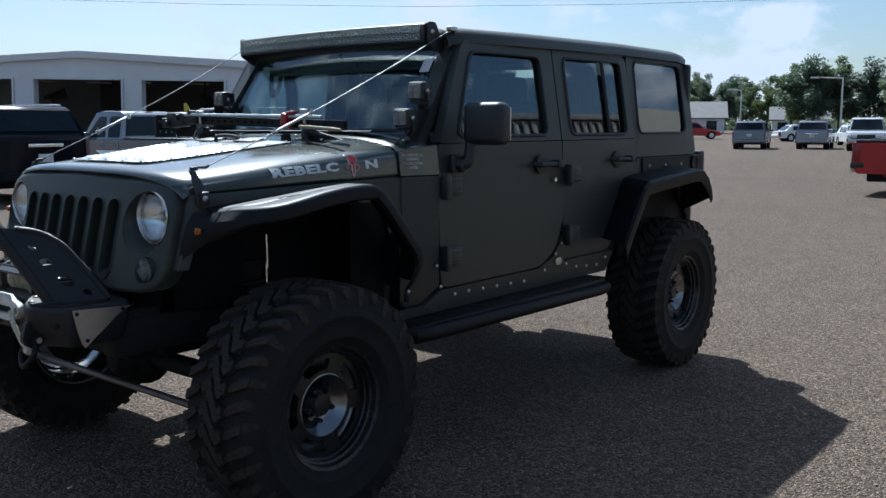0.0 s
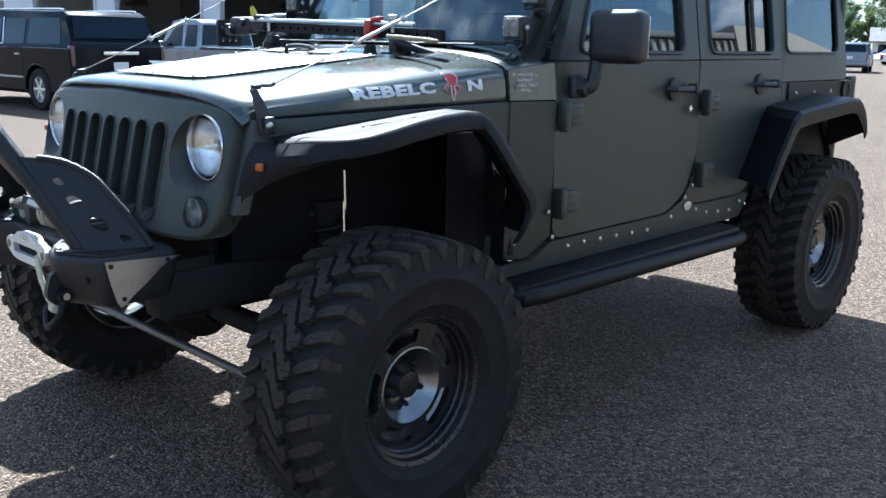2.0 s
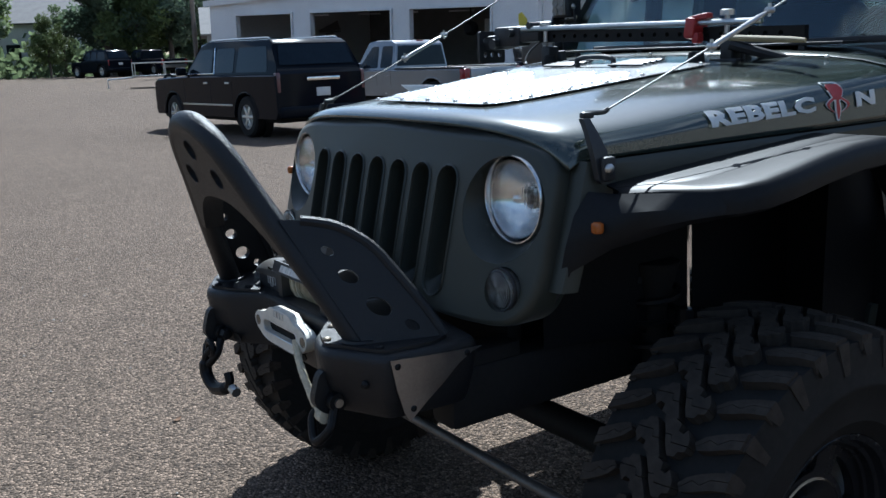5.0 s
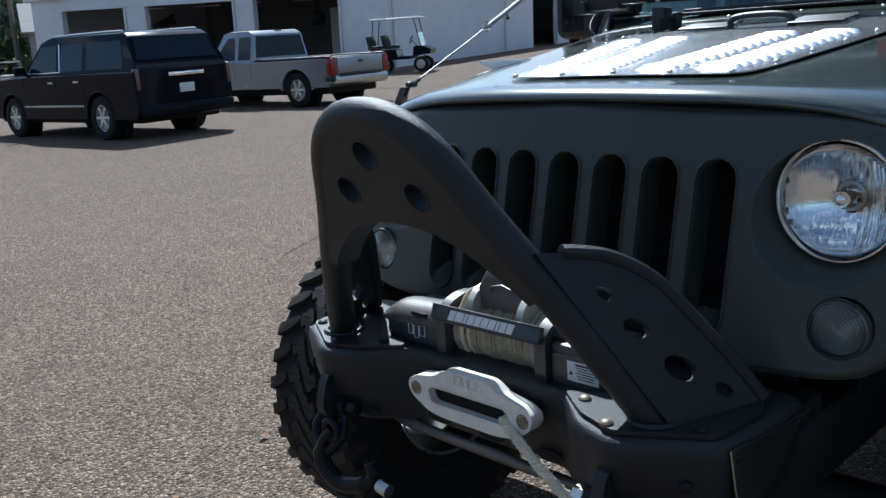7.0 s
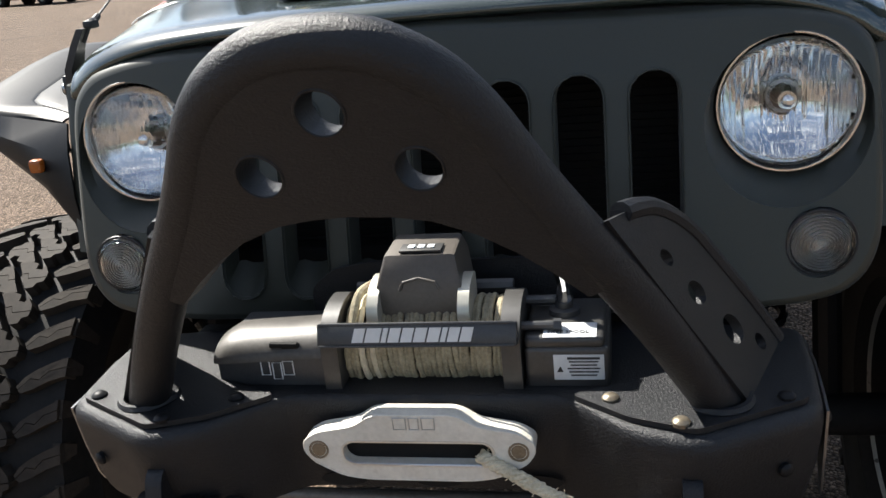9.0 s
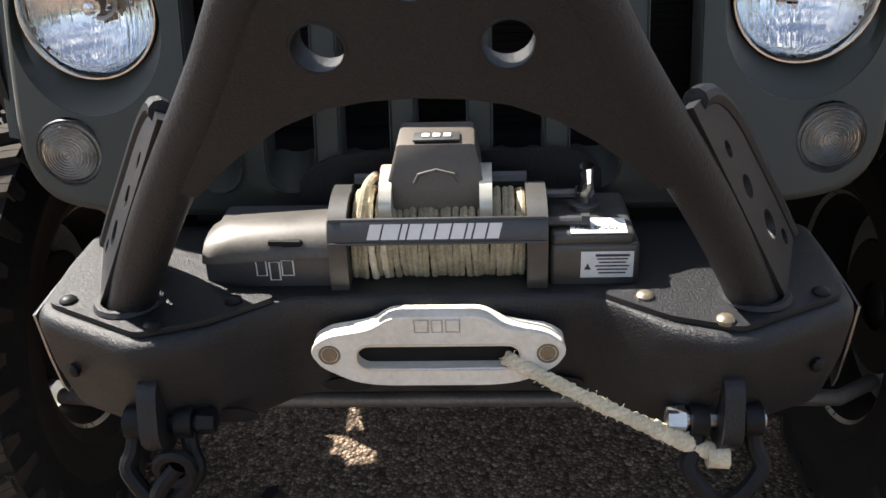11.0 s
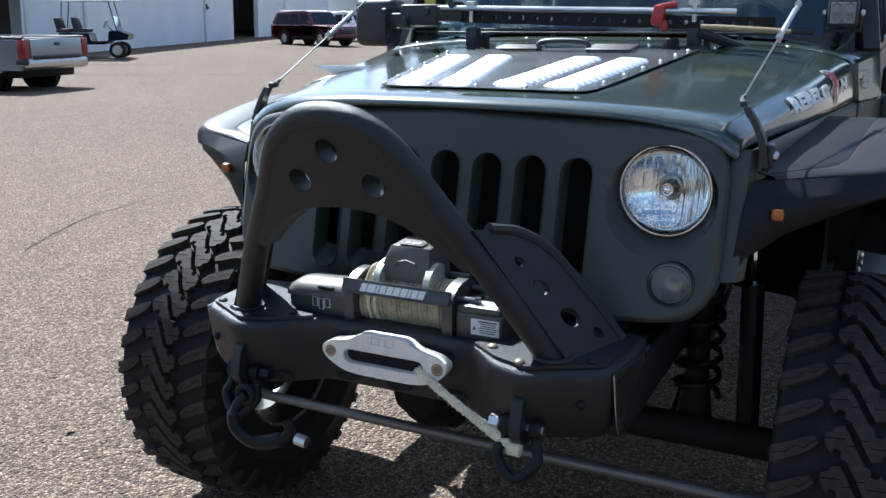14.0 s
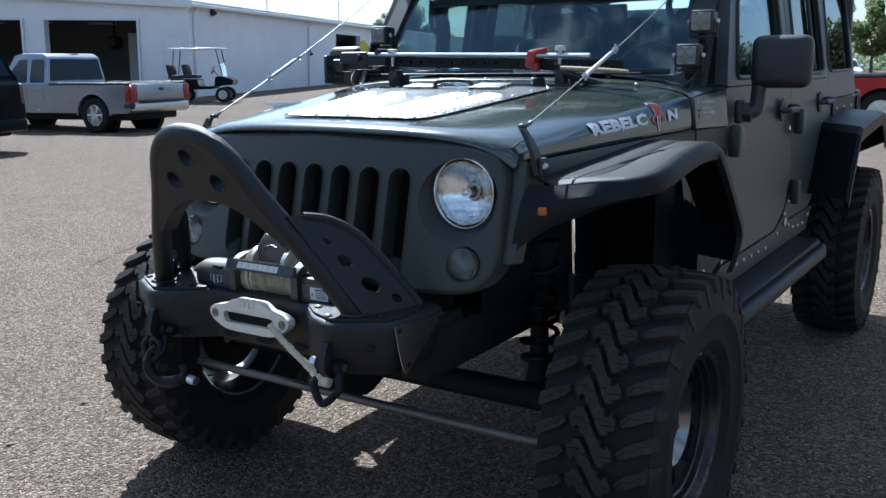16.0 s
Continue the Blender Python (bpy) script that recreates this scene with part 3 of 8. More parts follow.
# ---- workshop ----
def workshop():
    cx, cy, phi = -29.3, 25.0, 21.0
    z0 = ground_z(cx) - 0.17
    th = thing("service_garage", "long white block workshop with open dark bays", "building", pose(cx, cy, z0, 0, 0, phi) @ Matrix.Rotation(radians(1.55), 4, "Y"))
    EAVE, APEX, BAY = 4.12, 4.64, 3.51
    LEFT, BACK = -21.0, 46.0
    mid = LEFT / 2

    def front(u, v, w):
        return (u, w, v)
    bm = bmesh.new()
    outer = [(LEFT, 0), (-18.9, 0), (-18.9, BAY), (-14.6, BAY), (-14.6, 0), (-13.4, 0), (-13.4, BAY), (-8.0, BAY), (-8.0, 0),
             (-7.0, 0), (-7.0, BAY), (-2.3, BAY), (-2.3, 0), (0, 0), (0, EAVE), (mid, APEX), (LEFT, EAVE)]
    plate(bm, outer, [], 0.3, front)
    part("wall_front", bm, WHITE_WALL, th, smooth=False)
    # side wall with a tall opening
    bm = bmesh.new()

    def side(u, v, w):
        return (-w, 0.3 + u, v)
    plate(bm, [(0, 0), (19.3, 0), (19.3, 3.44), (24.5, 3.44), (24.5, 0), (BACK, 0), (BACK, EAVE), (0, EAVE)], [], 0.3, side)
    part("wall_side", bm, WHITE_WALL, th, smooth=False)
    bm = bmesh.new()
    box(bm, (LEFT + 0.15, BACK / 2 + 0.15, EAVE / 2), (0.3, BACK - 0.3, EAVE))
    part("wall_far", bm, WHITE_WALL, th, smooth=False)
    bm = bmesh.new()
    box(bm, (mid, BACK - 0.1, EAVE / 2), (-LEFT - 0.7, 0.3, EAVE))
    part("wall_back", bm, WHITE_WALL, th, smooth=False)
    # inner wall in dim grey: the bays' darkness is put into its colour
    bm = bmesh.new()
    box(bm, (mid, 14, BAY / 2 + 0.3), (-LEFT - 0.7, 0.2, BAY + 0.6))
    part("inner_wall", bm, SHADE_GREY, th, smooth=False)
    bm = bmesh.new()
    for a, b in (((LEFT - 0.25, EAVE + 0.02), (mid, APEX + 0.02)), ((mid, APEX + 0.02), (0.25, EAVE + 0.02))):
        loft(bm, [[(a[0], -0.2, a[1]), (b[0], -0.2, b[1])], [(a[0], BACK + 0.3, a[1]), (b[0], BACK + 0.3, b[1])]])
    solid(bm, -0.12)
    part("roof", bm, ROOFING, th, "pale sheet-metal roof", smooth=False)
    bm = bmesh.new()
    box(bm, (mid, BACK / 2, 0.02), (-LEFT - 0.7, BACK - 0.7, 0.06))
    part("workshop_floor", bm, CONCRETE, th, smooth=False)
    # eave flashing, down-pipes
    for k, (x0, za, x1, zb) in enumerate(((LEFT - 0.25, EAVE, mid, APEX), (mid, APEX, 0.28, EAVE))):
        bm = bmesh.new()
        loft(bm, [[(x0, -0.24, za - 0.16), (x0, -0.24, za + 0.16)], [(x1, -0.24, zb - 0.16), (x1, -0.24, zb + 0.16)]])
        solid(bm, 0.03)
        part("fascia", bm, TRIM, th, smooth=False)
    bm = bmesh.new()
    box(bm, (0.30, BACK / 2, EAVE - 0.04), (0.12, BACK + 0.4, 0.16), bevel=0.03)
    part("gutter", bm, TRIM, th)
    for y in (0.12, 14.2, 31.0):
        bm = bmesh.new()
        tube(bm, [(0.28, y + 0.3, EAVE - 0.1), (0.07, y + 0.3, EAVE - 0.45), (0.07, y + 0.3, 0.15), (0.2, y + 0.3, 0.08)], 0.06, 8)
        part("downpipe", bm, TRIM, th)
    bm = bmesh.new()
    box(bm, (-0.82, -0.02, 1.35), (0.95, 0.05, 2.6), bevel=0.01)
    part("side_door", bm, TRIM, th, "pale closed personnel door")
    for x0, x1 in ((-18.9, -14.6), (-13.4, -8.0), (-7.0, -2.3)):
        bm = bmesh.new()
        for xx in (x0 + 0.05, x1 - 0.05):
            box(bm, (xx, 0.05, BAY / 2), (0.08, 0.34, BAY))
        box(bm, ((x0 + x1) / 2, 0.05, BAY - 0.05), (x1 - x0 - 0.2, 0.34, 0.08))
        part("bay_frame", bm, TRIM, th, smooth=False)
        bm = bmesh.new()
        for k in range(4):
            box(bm, ((x0 + x1) / 2, 0.55 + k * 0.62, BAY + 0.25), (x1 - x0 - 0.3, 0.58, 0.05), bevel=0.01)
        part("raised_door", bm, TRIM, th, "overhead bay door rolled up")
    # white inner door and a hoist motor inside the nearest bay
    bm = bmesh.new()
    box(bm, (-5.6, 6.5, 1.55), (2.3, 0.12, 3.0), bevel=0.02)
    part("inner_panel", bm, WHITE_WALL, th)
    bm = bmesh.new()
    lathe(bm, [(-0.28, 0), (-0.28, 0.2), (-0.1, 0.34), (0.16, 0.34), (0.28, 0.2), (0.28, 0)], (-4.9, 2.2, 2.5), "y", 16)
    tube(bm, [(-4.9, 2.2, 2.8), (-4.9, 2.2, 3.6)], 0.04, 8)
    part("hose_reel", bm, DARK, th, "dark hanging hose reel")
    for k in range(5):
        bm = bmesh.new()
        box(bm, (-16.5 + k * 3.1, 4.2 + 0.7 * (k % 2), 3.45), (1.5, 0.16, 0.07), bevel=0.01)
        part("strip_light", bm, TRIM, th)
    for y, z in ((0.0, 3.9), (12.4, 2.2)):
        bm = bmesh.new()
        box(bm, (0.08, 2.2 + y, z), (0.14, 0.24, 0.34), bevel=0.03)
        box(bm, (0.2, 2.2 + y, z - 0.05), (0.14, 0.16, 0.12), bevel=0.02)
        part("wall_lamp", bm, PLASTIC, th)
    for y in (10, 22, 34):
        bm = bmesh.new()
        tube(bm, [(-0.6, y, EAVE + 0.1), (-0.6, y, EAVE + 1.5)], 0.05, 8)
        part("vent_pipe", bm, TRIM, th)
    # lower grey block beyond
    g = thing("grey_shed", "low grey metal-sided shed beside the workshop", "shed", pose(cx - 17.5, cy + 46.5, z0, 0, 0, phi))
    bm = bmesh.new()
    box(bm, (0.5, 9, 1.9), (13, 18, 3.8))
    part("wall", bm, GREY_WALL, g, smooth=False)
    bm = bmesh.new()
    box(bm, (0.5, 9, 3.9), (13.6, 18.6, 0.2), bevel=0.03)
    part("roof", bm, ROOFING, g)
    for k in range(14):
        bm = bmesh.new()
        box(bm, (7.03, 0.6 + k * 1.28, 1.9), (0.05, 0.1, 3.7))
        part("rib", bm, GREY_WALL, g, smooth=False)


workshop()


# ---- vehicles of the yard ----
def wheel_parts(car, x, y, r, w, rim, side):
    wh = bmesh.new()
    lathe(wh, [(-w / 2, r * 0.62), (-w / 2, r * 0.9), (-w * 0.36, r), (w * 0.36, r), (w / 2, r * 0.9), (w / 2, r * 0.62), (w * 0.3, r * 0.6), (-w * 0.3, r * 0.6), (-w / 2, r * 0.62)], (0, 0, 0), "y", 28)
    tyre = part("wheel", wh, RUBBER, car)
    tyre.location = (x, y, r)
    rm = bmesh.new()
    o = side * w * 0.36
    lathe(rm, [(o * 1.15, r * 0.63), (o * 1.15, r * 0.57), (o * 0.4, r * 0.54), (o * 0.4, r * 0.05)], (0, 0, 0), "y", 24)
    for k in range(6):
        a = k * math.tau / 6
        box(rm, (math.cos(a) * r * 0.33, o * 1.0, math.sin(a) * r * 0.33), (r * 0.5, 0.04, r * 0.15), Matrix.Rotation(-a, 4, "Y"), bevel=0.012)
    lathe(rm, [(o * 0.8, r * 0.16), (o * 1.2, r * 0.14), (o * 1.25, 0)], (0, 0, 0), "y", 14)
    part("rim", rm, rim, tyre)
    return tyre


def arch(cx, r, zc, n=9):
    return [(cx + r * math.cos(math.pi * k / n), zc + r * math.sin(math.pi * k / n)) for k in range(n + 1)]


def vehicle(name, label, category, m, paint, L=5.2, W=1.98, H=1.8, wb=3.05, shape="suv", wr=0.38, rim=ALU, rack=True, clad=True, group="parked vehicles"):
    """A parked car: x forward, left is +y. The body is a side outline with wheel arches; the cabin leans in towards the roof."""
    car = thing(name, label, category, m, group)
    xf, xr = wb / 2 + (L - wb) * 0.02, -wb / 2 + (L - wb) * 0.02
    f, b = L / 2, -L / 2
    belt = H * (0.64 if clad and shape == "suv" else 0.60 if shape != "sedan" else 0.62)
    hood = belt * (0.98 if shape in ("suv", "pickup") else 0.9)
    ar = wr * (1.24 if shape == "pickup" else 1.18)
    low = {"pickup": 0.46, "suv": 0.38}.get(shape, 0.30)
    if shape == "pickup":
        top = [(b, hood + 0.02), (-L * 0.06, hood + 0.02), (-L * 0.06, belt), (L * 0.22, belt), (L * 0.27, hood), (f - 0.12, hood - 0.08), (f, hood - 0.22)]
    elif shape == "suv":
        top = [(b + 0.02, belt), (L * 0.18, belt), (L * 0.22, hood + 0.02), (f - 0.30, hood - 0.02), (f - 0.06, hood - 0.09), (f, hood - 0.22)]
    else:
        top = [(b, belt * 0.94), (-L * 0.42, belt), (L * 0.15, belt), (L * 0.21, hood + 0.03), (f - 0.2, hood - 0.17), (f, hood - 0.34)]
    under = [(f, low + 0.1), (f - 0.08, low)] + [(xf + ar, low)] + arch(xf, ar, wr) + [(xf - ar, low), (xr + ar, low)] + arch(xr, ar, wr) + [(xr - ar, low), (b + 0.08, low), (b, low + 0.1)]
    outline = top + under
    body = bmesh.new()
    secs = []
    for yy, shrink, pull in ((-W / 2, 0.05, 0.20), (-W / 2 + 0.03, 0.015, 0.14), (-W / 2 + 0.12, 0.0, 0.08), (-W / 4, 0.0, 0.02), (W / 4, 0.0, 0.02), (W / 2 - 0.12, 0.0, 0.08), (W / 2 - 0.03, 0.015, 0.14), (W / 2, 0.05, 0.20)):
        cxm, czm = 0, (low + belt) / 2
        secs.append([((x - cxm) * (1 - shrink * 0.25) + cxm - pull * min(1, max(0, (x - xf - ar) / (f - xf - ar))), yy, z - shrink * 0.6 * max(0, (z - czm) / (belt - czm))) for x, z in outline])
    rows = [[body.verts.new(p) for p in s] for s in secs]
    n = len(outline)
    for p, q in zip(rows, rows[1:]):
        for k in range(n):
            body.faces.new((p[k], p[(k + 1) % n], q[(k + 1) % n], q[k]))
    for row in (rows[0], rows[-1]):
        es = [body.edges.get((row[k], row[(k + 1) % n])) for k in range(n)]
        bmesh.ops.triangle_fill(body, use_beauty=True, edges=[e for e in es if e])
    part("body", body, paint, car, sharp=0.12)
    # cabin
    if shape == "pickup":
        cab = [(-L * 0.055, belt), (-L * 0.045, H - 0.10), (-L * 0.02, H - 0.01), (L * 0.10, H), (L * 0.145, H - 0.05), (L * 0.225, belt)]
    elif shape == "suv":
        cab = [(b + 0.03, belt), (b + 0.14, belt + 0.10), (b + 0.34, H - 0.10), (b + 0.50, H - 0.02), (L * 0.02, H), (L * 0.085, H - 0.05), (L * 0.20, belt)]
    else:
        cab = [(-L * 0.40, belt), (-L * 0.26, H - 0.06), (-L * 0.16, H), (L * 0.0, H), (L * 0.04, H - 0.04), (L * 0.18, belt)]
    lean = 0.15

    def half(z):
        return W / 2 - 0.05 - lean * (z - belt) / (H - belt)
    cb = bmesh.new()
    A = [cb.verts.new((x, half(z), z)) for x, z in cab]
    B = [cb.verts.new((x, -half(z), z)) for x, z in cab]
    for k in range(len(cab) - 1):
        cb.faces.new((A[k], A[k + 1], B[k + 1], B[k]))
    cb.faces.new(A)
    cb.faces.new(B)
    bmesh.ops.bevel(cb, geom=[e for e in cb.edges if len(e.link_faces) == 2], offset=0.05, segments=2, affect="EDGES", profile=0.6)
    part("cabin", cb, paint, car, sharp=0.30)
    # glass
    zc0, zc1 = belt + 0.05, H - 0.15
    x0 = min(c[0] for c in cab if c[1] > H - 0.2)
    x1 = max(c[0] for c in cab if c[1] > H - 0.2)
    if shape == "pickup":
        cuts = [(-L * 0.035, L * 0.045), (L * 0.062, L * 0.195)]
    elif shape == "suv":
        cuts = [(b + 0.42, b + L * 0.29), (b + L * 0.31, b + L * 0.455), (b + L * 0.475, L * 0.165)]
    else:
        cuts = [(-L * 0.26, -L * 0.115), (-L * 0.10, L * 0.13)]
    for s in (1, -1):
        for a, c in cuts:
            last = c > L * 0.1
            g = bmesh.new()
            pts = [(a, zc0), (c, zc0), (c - (L * 0.085 if last else 0.03), zc1), (a + (0.12 if a == cuts[0][0] and shape != "pickup" else 0.02), zc1)]
            pts = rounded(pts, 0.06)
            plate(g, pts, [], 0.02, lambda u, v, w, s=s: (u, s * (half(v) + 0.006 - w), v))
            part("side_window", g, CAR_GLASS, car)
    g = bmesh.new()
    fx0, fx1 = cab[-2][0], cab[-1][0]
    fz0, fz1 = cab[-2][1], cab[-1][1]

    def screen(xa, za, xb, zb, off):
        q = bmesh.new()
        rows2 = []
        for t in (0.10, 0.5, 0.92):
            x, z = xa + (xb - xa) * t, za + (zb - za) * t
            hw = half(z) - 0.09
            rows2.append([(x + off, -hw, z + 0.012), (x + off * 1.4, 0, z + 0.016), (x + off, hw, z + 0.012)])
        loft(q, rows2)
        solid(q, 0.01)
        return q
    g.free()
    part("windscreen", screen(fx0, fz0, fx1, fz1, 0.012), CAR_GLASS, car)
    if shape == "suv":
        part("rear_window", screen(cab[2][0], cab[2][1], cab[1][0], cab[1][1] + 0.02, -0.014), CAR_GLASS, car)
    else:
        part("rear_window", screen(cab[1][0], cab[1][1], cab[0][0], cab[0][1] + 0.03, -0.014), CAR_GLASS, car)
    # wheels
    for x in (xf, xr):
        for s in (1, -1):
            wheel_parts(car, x, s * (W / 2 - 0.13), wr, 0.25, rim, s)
    for x in (xf, xr):
        for s in (1, -1):
            q = bmesh.new()
            lathe(q, [(0.0, 0.0), (0.0, ar * 1.02), (s * 0.16, ar * 1.02)], (x, s * (W / 2 - 0.34), 0.40), "y", 24)
            part("wheel_well", q, DARK, car)
            if shape != "sedan":
                q = bmesh.new()
                tube(q, [(x + (ar + 0.012) * math.cos(math.pi * k / 12), s * (W / 2 - 0.008), wr + (ar + 0.012) * math.sin(math.pi * k / 12)) for k in range(13)], 0.018, 6)
                part("arch_moulding", q, paint, car)
    # bumpers, lamps, plates, handles, mirrors
    for x, nm in ((f - 0.05, "front_bumper"), (b + 0.05, "rear_bumper")):
        q = bmesh.new()
        box(q, (x, 0, 0.60 if shape == "pickup" else 0.50), (0.22, W - (0.30 if x > 0 and shape != "pickup" else 0.06), 0.24), bevel=0.07, seg=3)
        bp = part(nm, q, STEEL if shape == "pickup" else paint, car)
        if shape == "pickup":
            q = bmesh.new()
            box(q, (x + (0.02 if x > 0 else -0.02), 0, 0.735), (0.24, W - 0.5, 0.05), bevel=0.02)
            part("bumper_step", q, PLASTIC, bp)
            for sy in (1, -1):
                q = bmesh.new()
                box(q, (x + (-0.04 if x > 0 else 0.04), sy * (W / 2 - 0.06), 0.64), (0.30, 0.14, 0.16), bevel=0.05)
                part("bumper_end", q, PLASTIC, bp)
    for s in (1, -1):
        q = bmesh.new()
        if shape == "suv":
            box(q, (b + 0.08, s * (W / 2 - 0.065), belt - 0.15), (0.15, 0.08, 0.38), bevel=0.03)
        else:
            box(q, (b + 0.07, s * (W / 2 - 0.09), hood - 0.20), (0.20, 0.19, 0.42), bevel=0.03)
        part("tail_lamp", q, SMOKED if clad else RED_LENS, car, "dark clear tail lamp" if clad else "red tail lamp")
        q = bmesh.new()
        box(q, (f - 0.15, s * (W / 2 - 0.29), hood - 0.26), (0.22, 0.38, 0.17), Matrix.Rotation(-s * 0.25, 4, "Z"), bevel=0.04)
        part("headlamp", q, LED, car)
        q = bmesh.new()
        box(q, (L * 0.17, s * (W / 2 + 0.10), belt + 0.10), (0.12, 0.22, 0.17), bevel=0.04)
        box(q, (L * 0.175, s * (W / 2 - 0.02), belt + 0.04), (0.06, 0.12, 0.05), bevel=0.01)
        part("mirror", q, paint, car)
        for hx in ((cuts[-1][0] + 0.18), (cuts[-2][0] + 0.18)):
            q = bmesh.new()
            box(q, (hx, s * (W / 2 + 0.005), belt - 0.15), (0.17, 0.03, 0.035), bevel=0.01)
            part("door_handle", q, rim if clad else paint, car)
        for a in (cuts[-1][0] - 0.01, L * 0.19, cuts[-2][0] - 0.01):
            q = bmesh.new()
            box(q, (a, s * (W / 2 + 0.000), (low + belt) / 2 + 0.12), (0.008, 0.006, belt - low - 0.3))
            part("door_gap", q, DARK, car, smooth=False)
        if clad:
            q = bmesh.new()
            box(q, (xf - wb / 2, s * (W / 2 + 0.006), 0.62), (wb - 2 * ar - 0.1, 0.014, 0.035), bevel=0.005)
            part("side_moulding", q, STEEL, car, "bright side moulding")
            q = bmesh.new()
            xa, xb = b + L * 0.455, L * 0.165
            tube(q, [(xa + 0.03, s * (half(zc1) + 0.01), zc1 + 0.02), (xa - 0.02, s * (half(zc0) + 0.012), zc0 - 0.01), (xb + 0.02, s * (half(zc0) + 0.012), zc0 - 0.02)], 0.014, 6)
            part("window_trim", q, CHROME, car, "chrome window trim")
    q = bmesh.new()
    box(q, (f - 0.02, 0, hood - 0.30), (0.08, W * 0.46, 0.26), bevel=0.03)
    part("grille", q, PLASTIC, car)
    q = bmesh.new()
    box(q, (b - 0.005, 0, 0.86 if shape == "suv" else 0.58), (0.02, 0.31, 0.16), bevel=0.004)
    part("number_plate", q, LABEL, car)
    q = bmesh.new()
    box(q, (0, 0, 0.40), (L - 0.5, W - 0.35, 0.22), bevel=0.04)
    part("underbody", q, DARK, car)
    if shape == "suv" and rack:
        for s in (1, -1):
            q = bmesh.new()
            tube(q, curve([(-L * 0.39, s * (half(H) - 0.06), H - 0.03), (-L * 0.37, s * (half(H) - 0.06), H + 0.012), (L * 0.0, s * (half(H) - 0.06), H + 0.02), (L * 0.02, s * (half(H) - 0.06), H - 0.02)], 4), 0.018, 6)
            part("roof_rail", q, STEEL, car)
        q = bmesh.new()
        box(q, (b - 0.02, 0, belt - 0.10), (0.05, 0.75, 0.07), bevel=0.012)
        part("tailgate_bar", q, CHROME, car, "chrome tailgate bar")
    if shape == "pickup":
        # flat dark sheet stands for the shaded hollow of the bed
        q = bmesh.new()
        box(q, (-L * 0.28, 0, hood + 0.024), (L * 0.41, W - 0.28, 0.012))
        part("bed_shade_sheet", q, DARK, car, smooth=False)
        for s in (1, -1):
            q = bmesh.new()
            box(q, (-L * 0.28, s * (W / 2 - 0.07), hood + 0.04), (L * 0.43, 0.09, 0.05), bevel=0.015)
            part("bed_rail", q, PLASTIC, car)
        q = bmesh.new()
        box(q, (b - 0.012, 0, hood - 0.22), (0.03, W - 0.42, 0.46), bevel=0.02)
        part("tailgate", q, paint, car)
        q = bmesh.new()
        box(q, (b - 0.032, 0, hood - 0.10), (0.02, 0.16, 0.07), bevel=0.008)
        part("tailgate_handle", q, PLASTIC, car)
        q = bmesh.new()
        box(q, (x0 - 0.01, 0, H - 0.03), (0.04, 0.22, 0.03), bevel=0.008)
        part("brake_lamp", q, RED_LENS, car)
    return car


def at(x, y, heading):
    return pose(x, y, ground_z(x), 0, 0, heading)


vehicle("sport_utility", "large black sport utility with chrome trim parked on asphalt", "car", at(-16.7, 6.2, 186), CAR_BLACK, 5.7, 2.04, 1.89, 3.3, "suv", 0.40)
vehicle("pickup_truck", "silver double-cab pickup truck parked near the workshop", "pickup truck", at(-18.78, 11.75, 189), CAR_SILVER, 5.85, 2.03, 1.88, 3.64, "pickup", 0.41, clad=False)
vehicle("crossover", "maroon crossover parked beside the white workshop wall", "car", at(-27.6, 39.4, -16), CAR_MAROON, 5.17, 1.99, 1.79, 3.02, "suv", 0.38, clad=False)
vehicle("crossover", "white crossover parked behind the maroon one", "car", at(-29.5, 46.5, -14), CAR_WHITE, 4.8, 1.9, 1.75, 2.85, "suv", 0.37, clad=False)
vehicle("pickup_truck", "red pickup truck with a pale bumper", "pickup truck", at(0.68, 19.30, 6), CAR_RED, 5.8, 2.0, 1.88, 3.6, "pickup", 0.41, clad=False)
vehicle("minivan", "grey minivan seen from behind in the far row", "car", at(-18.3, 55.2, 106), CAR_GREY, 5.0, 1.98, 1.74, 3.0, "suv", 0.35, rack=False, clad=False)
vehicle("crossover", "silver crossover seen from behind in the far row", "car", at(-15.0, 57.2, 102), CAR_SILVER, 4.8, 1.92, 1.75, 2.9, "suv", 0.36, clad=False)
vehicle("pickup_truck", "white pickup truck facing the yard", "pickup truck", at(-11.4, 55.0, -76), CAR_WHITE, 5.8, 2.03, 1.9, 3.6, "pickup", 0.41, clad=False)
vehicle("sedan", "white sedan parked in the far row", "car", at(-22.5, 78.0, 40), CAR_WHITE, 4.8, 1.85, 1.46, 2.8, "sedan", 0.33, clad=False)
vehicle("sedan", "pale sedan parked behind the far row", "car", at(-15.2, 67.0, -60), CAR_WHITE, 4.7, 1.85, 1.5, 2.8, "sedan", 0.33, clad=False)
vehicle("sedan", "white sedan parked among the far cars", "car", at(-10.6, 71.0, -70), CAR_WHITE, 4.7, 1.85, 1.5, 2.8, "sedan", 0.33, clad=False)
vehicle("sedan", "red car parked far across the yard", "car", at(-31.5, 76.0, 30), CAR_RED, 4.7, 1.85, 1.5, 2.8, "sedan", 0.33, clad=False)
vehicle("off_roader", "black off-roader parked under the trees", "car", at(-62.1, 14.6, 200), CAR_BLACK, 4.4, 1.85, 1.8, 2.8, "suv", 0.4, rack=False, clad=False)
vehicle("pickup_truck", "black pickup truck parked under the trees", "pickup truck", at(-61.2, 17.7, 196), CAR_BLACK, 5.6, 1.95, 1.75, 3.5, "pickup", 0.38, clad=False)
